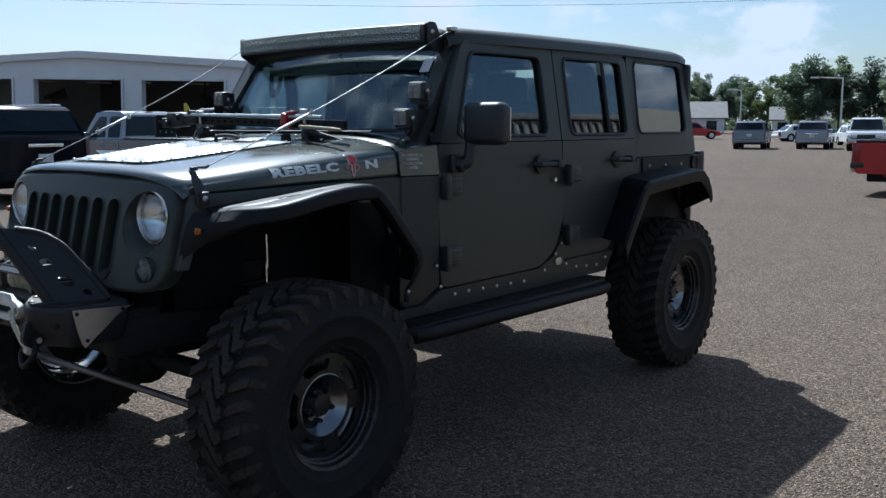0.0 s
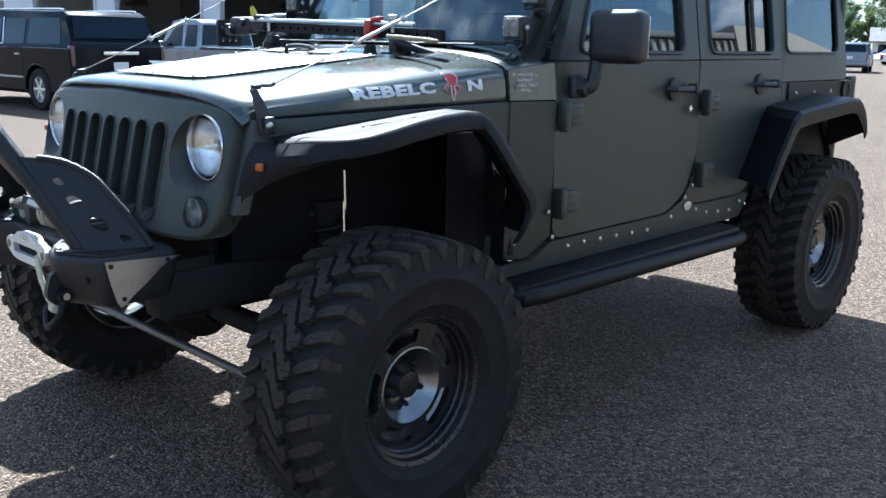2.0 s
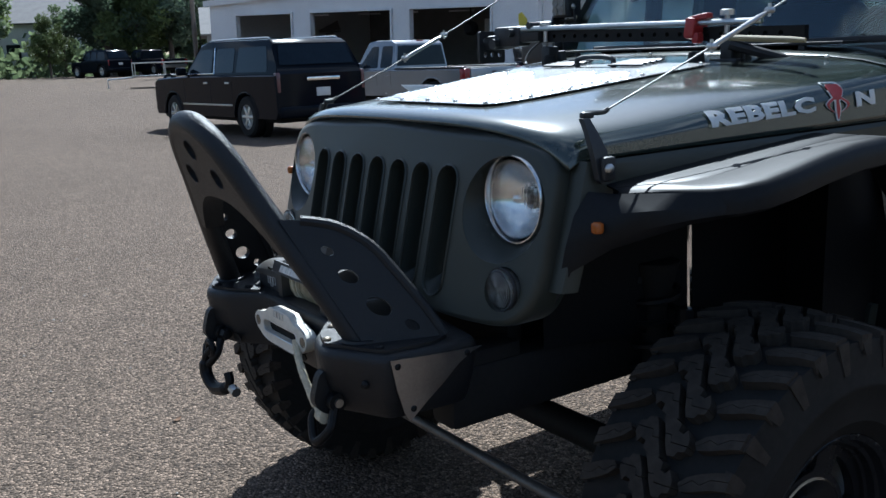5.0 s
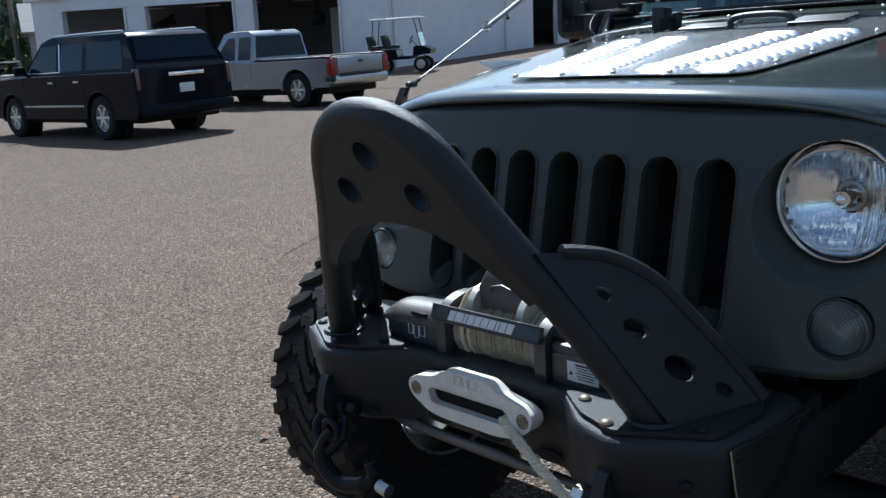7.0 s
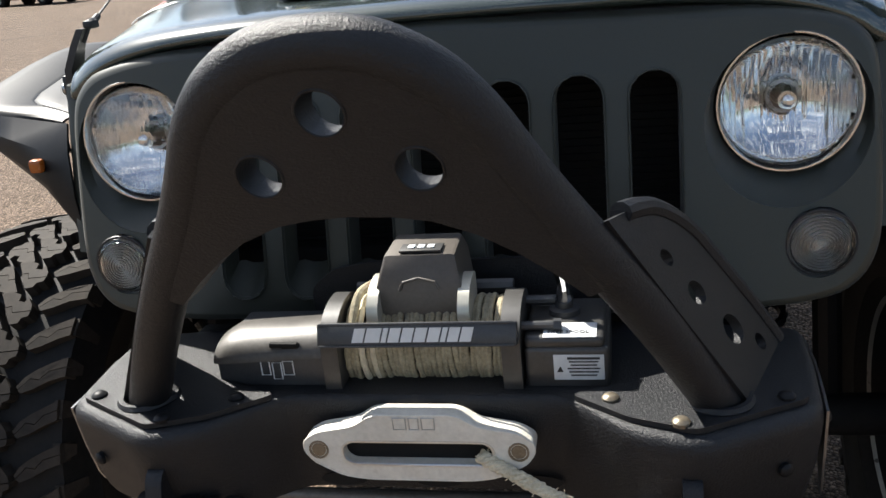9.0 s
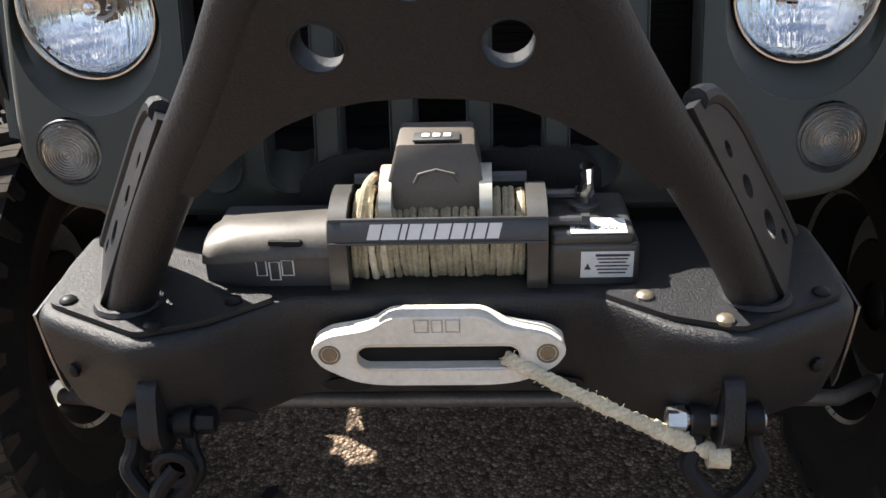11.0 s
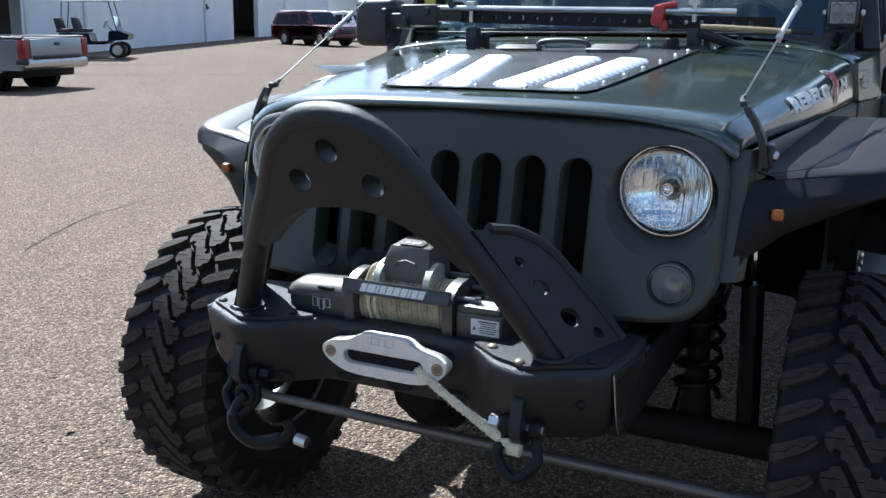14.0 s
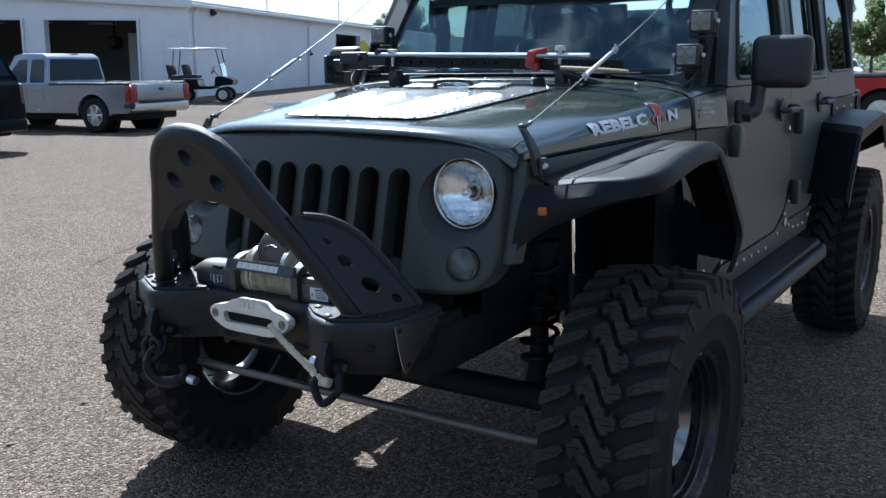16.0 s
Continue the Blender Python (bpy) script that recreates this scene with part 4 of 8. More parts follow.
for k, (x, y, h, p, nm) in enumerate(((-36.2, 63.0, -30, CAR_WHITE, "white"), (-37.6, 69.0, -30, CAR_RED, "red"), (-39.0, 75.0, -30, CAR_WHITE, "white"), (-40.6, 81.0, -30, CAR_SILVER, "silver"))):
    vehicle("sedan", nm + " car in the row along the workshop", "car", at(x, y, h), p, 4.8, 1.86, 1.55, 2.8, "sedan", 0.34, clad=False)


def golf_cart():
    c = thing("golf_cart", "lifted black golf cart with a white roof", "golf cart", at(-26.1, 22.9, 35))
    for x in (0.82, -0.82):
        for s in (1, -1):
            wheel_parts(c, x, s * 0.55, 0.29, 0.22, STEEL, s)
    bm = bmesh.new()
    plate(bm, rounded([(-1.25, 0.55), (-0.45, 0.5), (0.4, 0.5), (0.55, 0.62), (1.2, 0.66), (1.25, 0.85), (0.85, 1.0), (0.55, 0.98), (0.5, 0.62), (-0.1, 0.62), (-0.15, 0.9), (-1.2, 0.92)], 0.06), [], 1.1, lambda u, v, w: (u, w - 0.55, v))
    part("body", bm, CAR_BLACK, c)
    for x, nm in ((-0.45, "front_seat"), (-1.05, "rear_seat")):
        bm = bmesh.new()
        box(bm, (x, 0, 1.0), (0.5, 1.05, 0.14), bevel=0.05)
        box(bm, (x - 0.22, 0, 1.26), (0.12, 1.05, 0.42), Matrix.Rotation(-0.2, 4, "Y"), bevel=0.05)
        part(nm, bm, CLOTH, c)
    bm = bmesh.new()
    box(bm, (-0.15, 0, 2.06), (2.0, 1.2, 0.07), bevel=0.03, seg=3)
    part("roof", bm, CAR_WHITE, c, "white plastic roof")
    for x0, x1 in ((0.85, 0.62), (-1.15, -1.0)):
        for s in (1, -1):
            bm = bmesh.new()
            tube(bm, [(x0, s * 0.5, 0.9), (x1, s * 0.52, 2.04)], 0.022, 8)
            part("roof_post", bm, PLASTIC, c)
    bm = bmesh.new()
    loft(bm, [[(0.85, -0.5, 0.98), (0.85, 0.5, 0.98)], [(0.74, -0.5, 1.5), (0.74, 0.5, 1.5)]])
    solid(bm, 0.006)
    part("windscreen", bm, WINDSHIELD, c)
    bm = bmesh.new()
    ring = [(0.3 + 0.06 * math.sin(k * math.tau / 16), 0.28 + 0.17 * math.cos(k * math.tau / 16), 1.24 + 0.15 * math.sin(k * math.tau / 16)) for k in range(16)]
    tube(bm, ring, 0.016, 6, closed=True)
    tube(bm, [(0.3, 0.28, 1.24), (0.55, 0.28, 0.95)], 0.02, 6)
    part("steering_wheel", bm, PLASTIC, c)
    bm = bmesh.new()
    box(bm, (-1.3, 0, 0.62), (0.25, 0.9, 0.05), bevel=0.01)
    tube(bm, [(-0.82, -0.5, 0.3), (-0.82, 0.5, 0.3)], 0.05, 8)
    tube(bm, [(0.82, -0.5, 0.3), (0.82, 0.5, 0.3)], 0.05, 8)
    for x in (-0.82, 0.82):
        tube(bm, [(x, -0.3, 0.3), (x, -0.3, 0.6)], 0.04, 8)
        tube(bm, [(x, 0.3, 0.3), (x, 0.3, 0.6)], 0.04, 8)
    part("chassis", bm, DARK, c)


golf_cart()


def trailer():
    t = thing("cargo_trailer", "small open steel-frame trailer", "trailer", at(-41.5, 12.3, 250))
    for z in (0.55, 1.15):
        bm = bmesh.new()
        tube(bm, [(-1.4, -0.8, z), (1.4, -0.8, z), (1.4, 0.8, z), (-1.4, 0.8, z)], 0.03, 6, closed=True)
        part("frame_rail", bm, STEEL, t)
    for x in (-1.4, 0, 1.4):
        for s in (1, -1):
            bm = bmesh.new()
            tube(bm, [(x, s * 0.8, 0.5), (x, s * 0.8, 1.15)], 0.025, 6)
            part("post", bm, STEEL, t)
    bm = bmesh.new()
    box(bm, (0, 0, 0.52), (2.8, 1.55, 0.05))
    part("deck", bm, CONCRETE, t, smooth=False)
    bm = bmesh.new()
    tube(bm, [(1.4, 0, 0.5), (2.6, 0, 0.42), (2.6, 0, 0.03)], 0.04, 6)
    part("drawbar", bm, STEEL, t)
    for s in (1, -1):
        wheel_parts(t, -0.2, s * 0.95, 0.3, 0.18, STEEL, s)


trailer()


# ---- trees, poles, far buildings ----
def tree(seed, h, spread, mat, kind="round", leaves=2600, size=0.30):
    """A tapered trunk with limbs and a crown of many small leaves in uneven clumps."""
    rnd = random.Random(seed)
    tr = bmesh.new()
    tips = []
    base = h * (0.12 if kind == "cone" else 0.22)
    lean = Vector((rnd.uniform(-0.3, 0.3), rnd.uniform(-0.3, 0.3), 0))
    trunk = [lean * t * t + Vector((0, 0, h * 0.9 * t)) for t in (0, 0.15, 0.35, 0.6, 1.0)]
    tube(tr, trunk, [h * 0.028, h * 0.022, h * 0.017, h * 0.010, h * 0.003], 8)
    for k in range(16 if kind == "cone" else 13):
        t = rnd.uniform(0.2, 0.85)
        p = lean * t * t + Vector((0, 0, h * 0.9 * t))
        a = k * 2.4 + rnd.uniform(-0.4, 0.4)
        reach = spread * (1.05 - t if kind == "cone" else math.sin(math.pi * min(1, t * 0.9 + 0.12))) * rnd.uniform(0.6, 1.0)
        rise = -0.05 * h if kind == "cone" else reach * rnd.uniform(0.3, 0.8)
        q = p + Vector((math.cos(a) * reach, math.sin(a) * reach, rise))
        tube(tr, [p, (p + q) / 2 + Vector((0, 0, 0.04 * h)), q], [h * 0.008, h * 0.005, h * 0.002], 5)
        tips += [q, p.lerp(q, 0.65), p.lerp(q, 0.35)]
    for k in range(10):
        t = rnd.uniform(0.45, 1.0)
        tips.append(lean * t + Vector((rnd.uniform(-0.2, 0.2) * spread, rnd.uniform(-0.2, 0.2) * spread, h * t)))
    lf = bmesh.new()
    per = leaves // len(tips)
    for c in tips:
        r = spread * rnd.uniform(0.16, 0.32) * (0.75 if kind == "cone" else 1)
        for _ in range(per):
            d = Vector((rnd.gauss(0, 1), rnd.gauss(0, 1), rnd.gauss(0, 0.75)))
            d = d.normalized() * r * rnd.random() ** 0.4
            p = c + d
            if p.z < base:
                p.z = base + rnd.random() * 0.5
            u = Vector((rnd.uniform(-1, 1), rnd.uniform(-1, 1), rnd.uniform(-1, 1))).normalized()
            v = u.orthogonal().normalized()
            s = size * rnd.uniform(0.6, 1.3)
            lf.faces.new([lf.verts.new(p + u * s), lf.verts.new(p + v * s * 0.55), lf.verts.new(p - u * s * 0.8), lf.verts.new(p - v * s * 0.55)])
    return tr, lf


def make_tree(seed, h, spread, mat, label, kind="round", leaves=2600, size=0.30):
    tr, lf = tree(seed, h, spread, mat, kind, leaves, size)
    t = thing("tree", label, "tree", None, "yard trees")
    part("trunk", tr, BARK, t)
    part("crown", lf, mat, t, smooth=False)
    return t


def polar(bearing, d):
    return -math.sin(radians(bearing)) * d + 2.5, math.cos(radians(bearing)) * d - 2.0


PROTO = [make_tree(11, 12, 4.4, LEAF_A, "broad-leaved green tree at the edge of the yard", "round", 9500, 0.22), make_tree(12, 13, 3.6, LEAF_B, "tall dark green conifer behind the parked cars", "cone", 9000, 0.21),
         make_tree(13, 9, 3.8, LEAF_C, "light green bushy tree at the yard edge", "round", 8500, 0.21), make_tree(14, 11, 4.8, LEAF_B, "dense dark green tree behind the yard", "round", 9500, 0.23)]
SPOTS = [(71.6, 74, 3, 0.86), (73.4, 73, 2, 0.85), (75.2, 74, 3, 0.80), (78.3, 76, 2, 0.5), (82.6, 78, 0, 0.95), (69.9, 80, 2, 0.7), (77.5, 82, 0, 0.46), (75.0, 78, 1, 0.92), (72.7, 80, 1, 1.02), (70.6, 84, 3, 1.05), (69.0, 88, 0, 0.85), (82.2, 84, 2, 0.9), (83.5, 80, 3, 0.95), (87, 82, 0, 1.0),
         (73.0, 95, 2, 0.8), (78.8, 100, 3, 0.55), (67.3, 110, 2, 0.7), (85.5, 100, 1, 0.9), (91, 84, 1, 1.0), (96, 88, 3, 1.0), (102, 90, 0, 1.0),
         (17.0, 118, 3, 0.82), (18.2, 122, 0, 0.70), (15.6, 120, 0, 0.76), (14.0, 118, 3, 0.80), (12.2, 116, 0, 0.75), (10.5, 120, 3, 0.8), (8.6, 110, 2, 0.85), (6.6, 112, 0, 0.8), (4.5, 112, 3, 0.85), (2.0, 115, 0, 0.8), (-1, 112, 3, 0.8),
         (19.6, 150, 2, 0.72), (20.8, 155, 0, 0.68), (22.0, 150, 3, 0.66), (23.2, 155, 0, 0.72), (24.4, 152, 2, 0.66), (25.7, 155, 3, 0.68), (27, 158, 0, 0.7), (18.6, 158, 2, 0.8), (21.4, 165, 3, 0.8), (23.8, 168, 0, 0.8),
         (35.6, 120, 3, 0.80), (37.2, 130, 0, 0.62), (33.5, 135, 0, 0.55), (31.5, 140, 2, 0.6)]
rt = random.Random(21)
used = set()
for bearing, d, k, s in SPOTS:
    x, y = polar(bearing, d)
    m = pose(x, y, ground_z(x) - 0.05, 0, 0, rt.uniform(0, 360)) @ Matrix.Diagonal((s * rt.uniform(0.9, 1.1), s * rt.uniform(0.9, 1.1), s, 1))
    if k not in used:
        used.add(k)
        PROTO[k].matrix_world = m
    else:
        c = copy_thing(PROTO[k], pose(0, 0, 0))
        c.matrix_world = m
# the wood that closes the yard behind and beside the path
for k in range(46):
    b = -8 - k * 5.3
    x, y = polar(b, 74 + 16 * rt.random())
    c = copy_thing(PROTO[(k * 3 + k // 4) % 4], pose(0, 0, 0))
    s = rt.uniform(0.75, 1.1)
    c.matrix_world = pose(x, y, -0.05, 0, 0, rt.uniform(0, 360)) @ Matrix.Diagonal((s, s, s, 1))


def undergrowth():
    """Low brush under the far trees."""
    rnd = random.Random(9)
    bm = bmesh.new()
    for lo, hi, d in ((66, 104, 80), (-4, 30, 128)):
        for k in range(7000):
            b = rnd.uniform(lo, hi)
            dd = d + rnd.uniform(-2, 22) + (24 if 18.5 < b < 30 else 0)
            x, y = polar(b, dd)
            h = 2.6 + 1.6 * noise.noise(Vector((x * 0.2, y * 0.2, 0)))
            p = Vector((x, y, ground_z(x) + abs(rnd.gauss(0, 0.5)) * h))
            u = Vector((rnd.uniform(-1, 1), rnd.uniform(-1, 1), rnd.uniform(-1, 1))).normalized()
            v = u.orthogonal().normalized()
            s = rnd.uniform(0.25, 0.5)
            bm.faces.new([bm.verts.new(p + u * s), bm.verts.new(p + v * s * 0.6), bm.verts.new(p - u * s * 0.8), bm.verts.new(p - v * s * 0.6)])
    tagged(part("undergrowth", bm, LEAF_A, smooth=False), "green brush along the edge of the yard", "bushes", kind="stuff")


undergrowth()


def utility_pole():
    x, y = polar(70.2, 66)
    p = thing("utility_pole", "weathered timber utility pole with wires", "pole", pose(x, y, ground_z(x)))
    bm = bmesh.new()
    tube(bm, [(0, 0, -0.1), (0.1, 0, 6), (0.1, 0, 12.5)], [0.17, 0.15, 0.11], 10)
    part("post", bm, POLE, p)
    bm = bmesh.new()
    box(bm, (0.1, 0, 11.8), (0.12, 2.4, 0.12), bevel=0.01)
    part("crossarm", bm, POLE, p)
    for z, yy, sag in ((11.9, -1.1, 1.0), (11.9, 1.1, 1.1), (9.6, 0, 0.8), (8.9, 0, 0.9)):
        bm = bmesh.new()
        tube(bm, [(0.1 + 50 * t, yy + 42 * t, z - sag * 4 * t * (1 - t) + 0.02) for t in (0, 0.15, 0.3, 0.5, 0.7, 0.85, 1.0)], 0.010, 5)
        part("wire", bm, DARK, p)
        bm = bmesh.new()
        tube(bm, [(0.1 - 30 * t, yy - 40 * t, z - sag * 4 * t * (1 - t) + 0.02) for t in (0, 0.2, 0.5, 0.8, 1.0)], 0.010, 5)
        part("wire", bm, DARK, p)


utility_pole()


def street_lamp(b, d, h, arm):
    x, y = polar(b, d)
    p = thing("street_lamp", "tall grey yard lamp on a steel pole", "street lamp", pose(x, y, ground_z(x)))
    bm = bmesh.new()
    tube(bm, [(0, 0, -0.05), (0, 0, h)], [0.12, 0.07], 8)
    part("post", bm, STEEL, p)
    bm = bmesh.new()
    tube(bm, [(0, 0, h - 0.1), (-arm, 0, h + 0.05)], 0.05, 6)
    part("arm", bm, STEEL, p)
    bm = bmesh.new()
    box(bm, (-arm - 0.3, 0, h + 0.04), (0.8, 0.35, 0.16), bevel=0.05)
    part("lamp_head", bm, STEEL, p)


street_lamp(15.4, 92, 5.8, 2.2)
street_lamp(21.0, 105, 5.0, 0.9)


def house(b, d, w, dp, h, turn, label, wall, roof):
    x, y = polar(b, d)
    t = thing("house", label, "house", pose(x, y, ground_z(x), 0, 0, turn))
    bm = bmesh.new()
    box(bm, (0, 0, h / 2), (w, dp, h))
    part("wall", bm, wall, t, smooth=False)
    bm = bmesh.new()
    r = w * 0.22
    loft(bm, [[(-w / 2 - 0.4, -dp / 2 - 0.4, h), (-w / 2 - 0.4, 0, h + r), (-w / 2 - 0.4, dp / 2 + 0.4, h)], [(w / 2 + 0.4, -dp / 2 - 0.4, h), (w / 2 + 0.4, 0, h + r), (w / 2 + 0.4, dp / 2 + 0.4, h)]])
    solid(bm, -0.15)
    part("roof", bm, roof, t, smooth=False)
    for sx in (-1, 1):
        bm = bmesh.new()
        plate(bm, [(-dp / 2, h), (dp / 2, h), (0, h + r)], [], 0.2, lambda u, v, q, sx=sx: (sx * (w / 2 - q), u, v))
        part("gable", bm, wall, t, smooth=False)
    for k in range(3):
        bm = bmesh.new()
        box(bm, (-w / 2 + w * (k + 0.5) / 3, -dp / 2 - 0.02, h * 0.5), (1.2, 0.06, 1.2), bevel=0.01)
        part("window", bm, CAR_GLASS, t)


house(24.2, 118, 9, 7, 1.7, 25, "low house with a grey gable roof", TRIM, SHINGLE)
house(17.6, 135, 8, 6, 1.7, 20, "small house with a grey roof by the trees", TRIM, SHINGLE)
house(76.8, 92, 12, 9, 4.5, 60, "pale house half hidden by trees", TRIM, SHINGLE)
house(65.9, 64, 8, 6, 2.4, 70, "low tan outbuilding beside the workshop", SHADE_GREY, SHINGLE)


def ribbed_shed():
    """The pale ribbed shed across the yard that the side windows mirror, with a plain end wall."""
    t = thing("metal_shed", "long pale ribbed metal shed across the yard", "shed", pose(10.0, 0, 0))
    bm = bmesh.new()
    box(bm, (3, 12.1, 2.35), (6, 18.4, 4.7))
    part("wall", bm, TAN_WALL, t, smooth=False)
    bm = bmesh.new()
    plate(bm, [(21.35, 0), (29.5, 0), (29.5, 3.9), (27.6, 4.4), (24.5, 5.0), (21.35, 5.1)], [], 6.0, lambda u, v, w: (-0.1 + w, u, v))
    part("end_wall", bm, TAN_WALL, t, "plain tan end wall", smooth=False)
    bm = bmesh.new()
    box(bm, (3.05, 12.0, 4.8), (6.3, 18.6, 0.16), bevel=0.03)
    part("roof", bm, SHINGLE, t)
    # ribs darker than the wall: their shadow lines are painted into the colour
    for k in range(47):
        bm = bmesh.new()
        box(bm, (-0.04, 3.1 + k * 0.39, 2.33), (0.08, 0.10, 4.66))
        part("rib", bm, SHADE_GREY, t, smooth=False)


ribbed_shed()

# ---- the lifted off-roader; its nose points to -y, its left side to +x ----
FRONT_Y, REAR_Y, AXLE_Z, TYRE_R = -0.03, 2.93, 0.455, 0.457
rig = thing("off_road_vehicle", "lifted matte army-green four-door off-roader on mud tyres", "car")


def both(make, name, mat, parent, label="", sharp=0.6):
    """A part on the left side and its mirror on the right; make() returns a bmesh of the left one."""
    a = part(name, make(), mat, parent, label, sharp=sharp)
    b = part(name, mirror_x(make()), mat, parent, label, sharp=sharp)
    return a, b


def side_x(z):
    """How far out the lower body lies at a height."""
    if z > 1.25:
        return 0.852 - (z - 1.25) * 0.12
    if z < 0.85:
        return 0.852 - (0.85 - z) * 0.10
    return 0.852


def upper_x(z):
    """The lean of the windows towards the roof."""
    return 0.834 - (z - 1.40) * 0.165


def side_plate(outer, holes, thick=0.03, out=0.0, fx=side_x):
    bm = bmesh.new()
    plate(bm, outer, holes, thick, lambda u, v, w: (fx(v) + out - w, u, v))
    return bm


def cowl_x(u, v):
    """The cowl sides draw in towards the hood."""
    return side_x(v) - 0.270 * max(0, 0.792 - u)


def cowl_plate(outer):
    bm = bmesh.new()
    plate(bm, outer, [], 0.03, lambda u, v, w: (cowl_x(u, v) - w, u, v))
    return bm


# lower body panels round the doors
both(lambda: cowl_plate(rounded([(0.60, 0.80), (0.60, 1.262), (0.792, 1.262), (0.792, 0.775), (0.70, 0.70), (0.52, 0.70), (0.52, 0.80)], 0.01)), "cowl_side", SATIN, rig)
both(lambda: cowl_plate([(0.60, 1.268), (0.60, 1.372), (0.70, 1.385), (0.792, 1.395), (0.792, 1.268)]), "cowl_corner", GLOSS, rig)
both(lambda: side_plate([(0.52, 0.655), (0.52, 0.695), (0.70, 0.695), (0.80, 0.752), (1.60, 0.752), (1.72, 0.80), (1.80, 0.90), (1.835, 0.765), (2.36, 0.765), (2.30, 0.655)], [], 0.03, 0.004), "rocker_guard", SATIN, rig, "green sill guard plate with bright rivets")
both(lambda: side_plate([(2.622, 1.285), (3.53, 1.285), (3.53, 1.00), (3.27, 0.985), (3.24, 1.03), (3.08, 1.16), (2.62, 1.14)], []), "rear_quarter", SATIN, rig)
both(lambda: side_plate([(2.68, 1.283), (3.535, 1.283), (3.535, 1.19), (2.68, 1.19)], [], 0.02, 0.010), "corner_guard", FLARE, rig, "black bolted corner guard")


def door(outer, win_outer, hole, glass_hole, glass):
    """A door with its window frame and pane; returns the two doors."""
    made = []
    for s in (1, -1):
        bm = side_plate(outer, [], 0.05, 0.0)
        if s < 0:
            mirror_x(bm)
        d = part("door", bm, SATIN, rig)
        bm = side_plate(win_outer, [hole], 0.045, 0.0, upper_x)
        if s < 0:
            mirror_x(bm)
        part("window_frame", bm, SATIN, d)
        bm = side_plate(glass_hole, [], 0.005, -0.016, upper_x)
        if s < 0:
            mirror_x(bm)
        g = part("pane", bm, glass, d)
        g.visible_shadow = False
        bm = bmesh.new()
        ring = [(upper_x(v) + 0.001, u, v) for u, v in hole]
        tube(bm, ring, 0.009, 6, closed=True)
        if s < 0:
            mirror_x(bm)
        part("weather_seal", bm, PLASTIC, d)
        made.append(d)
    return made


fd_out = rounded([(0.80, 0.76), (1.60, 0.76), (1.735, 0.83), (1.810, 1.00), (1.810, 1.398), (0.80, 1.398)], [0.07, 0.05, 0.09, 0.04, 0.005, 0.02])
fd_win = rounded([(0.815, 1.403), (1.810, 1.403), (1.810, 1.875), (1.07, 1.875)], [0.02, 0.005, 0.03, 0.06])
fd_hole = rounded([(0.945, 1.430), (1.690, 1.430), (1.690, 1.825), (1.115, 1.820)], [0.04, 0.05, 0.05, 0.05])
FRONT_DOORS = door(fd_out, fd_win, fd_hole, [(0.93, 1.42), (1.70, 1.42), (1.70, 1.835), (1.10, 1.83)], DOOR_GLASS)
rd_out = rounded([(1.820, 0.775), (2.30, 0.775), (2.44, 0.93), (2.615, 1.14), (2.615, 1.398), (1.820, 1.398)], [0.04, 0.05, 0.10, 0.08, 0.005, 0.005])
rd_win = rounded([(1.820, 1.403), (2.615, 1.403), (2.615, 1.875), (1.820, 1.875)], [0.005, 0.01, 0.06, 0.02])
rd_hole = rounded([(1.912, 1.430), (2.535, 1.430), (2.535, 1.840), (1.912, 1.835)], 0.05)
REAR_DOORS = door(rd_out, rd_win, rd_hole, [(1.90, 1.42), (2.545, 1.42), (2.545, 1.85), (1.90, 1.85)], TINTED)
for d, s in zip(REAR_DOORS, (1, -1)):
    bm = bmesh.new()
    tube(bm, [(s * (upper_x(1.43) - 0.004), 2.335, 1.43), (s * (upper_x(1.84) - 0.004), 2.335, 1.84)], 0.011, 8)
    part("divider_bar", bm, PLASTIC, d)


def hinge_at(d, s, y, z):
    bm = bmesh.new()
    box(bm, (s * 0.872, y - 0.032, z), (0.045, 0.036, 0.115), bevel=0.012)
    box(bm, (s * 0.864, y + 0.03, z), (0.028, 0.10, 0.085), bevel=0.010)
    for dz in (-0.026, 0.0, 0.026):
        box(bm, (s * 0.878, y + 0.03, z + dz), (0.008, 0.085, 0.010), bevel=0.003)
    part("hinge", bm, SATIN, d)


def handle_at(d, s, y, z):
    bm = bmesh.new()
    lathe(bm, [(0.0, 0.050), (0.006, 0.050), (0.008, 0.043), (0.004, 0.0)], (0, 0, 0), "x", 24, Matrix.Translation((s * 0.848, y, z)) @ Matrix.Diagonal((s, 1, 1, 1)))
    tube(bm, [(s * 0.857, y - 0.075, z), (s * 0.892, y - 0.065, z), (s * 0.895, y + 0.06, z), (s * 0.857, y + 0.085, z)], 0.013, 8)
    box(bm, (s * 0.872, y + 0.115, z), (0.05, 0.045, 0.04), bevel=0.010)
    part("door_handle", bm, PLASTIC, d)


for s, fd, rd in ((1, FRONT_DOORS[0], REAR_DOORS[0]), (-1, FRONT_DOORS[1], REAR_DOORS[1])):
    for z in (1.212, 0.895):
        hinge_at(fd, s, 0.845, z)
        hinge_at(rd, s, 1.865, z + 0.01)
    handle_at(fd, s, 1.60, 1.285)
    handle_at(rd, s, 2.38, 1.288)
    bm = bmesh.new()
    lathe(bm, [(0, 0.013), (0.006, 0.013), (0.007, 0.009), (0.004, 0.004), (0.004, 0)], (s * 0.851, 1.728, 1.200), "x", 14, None)
    part("lock", bm, CHROME, fd)


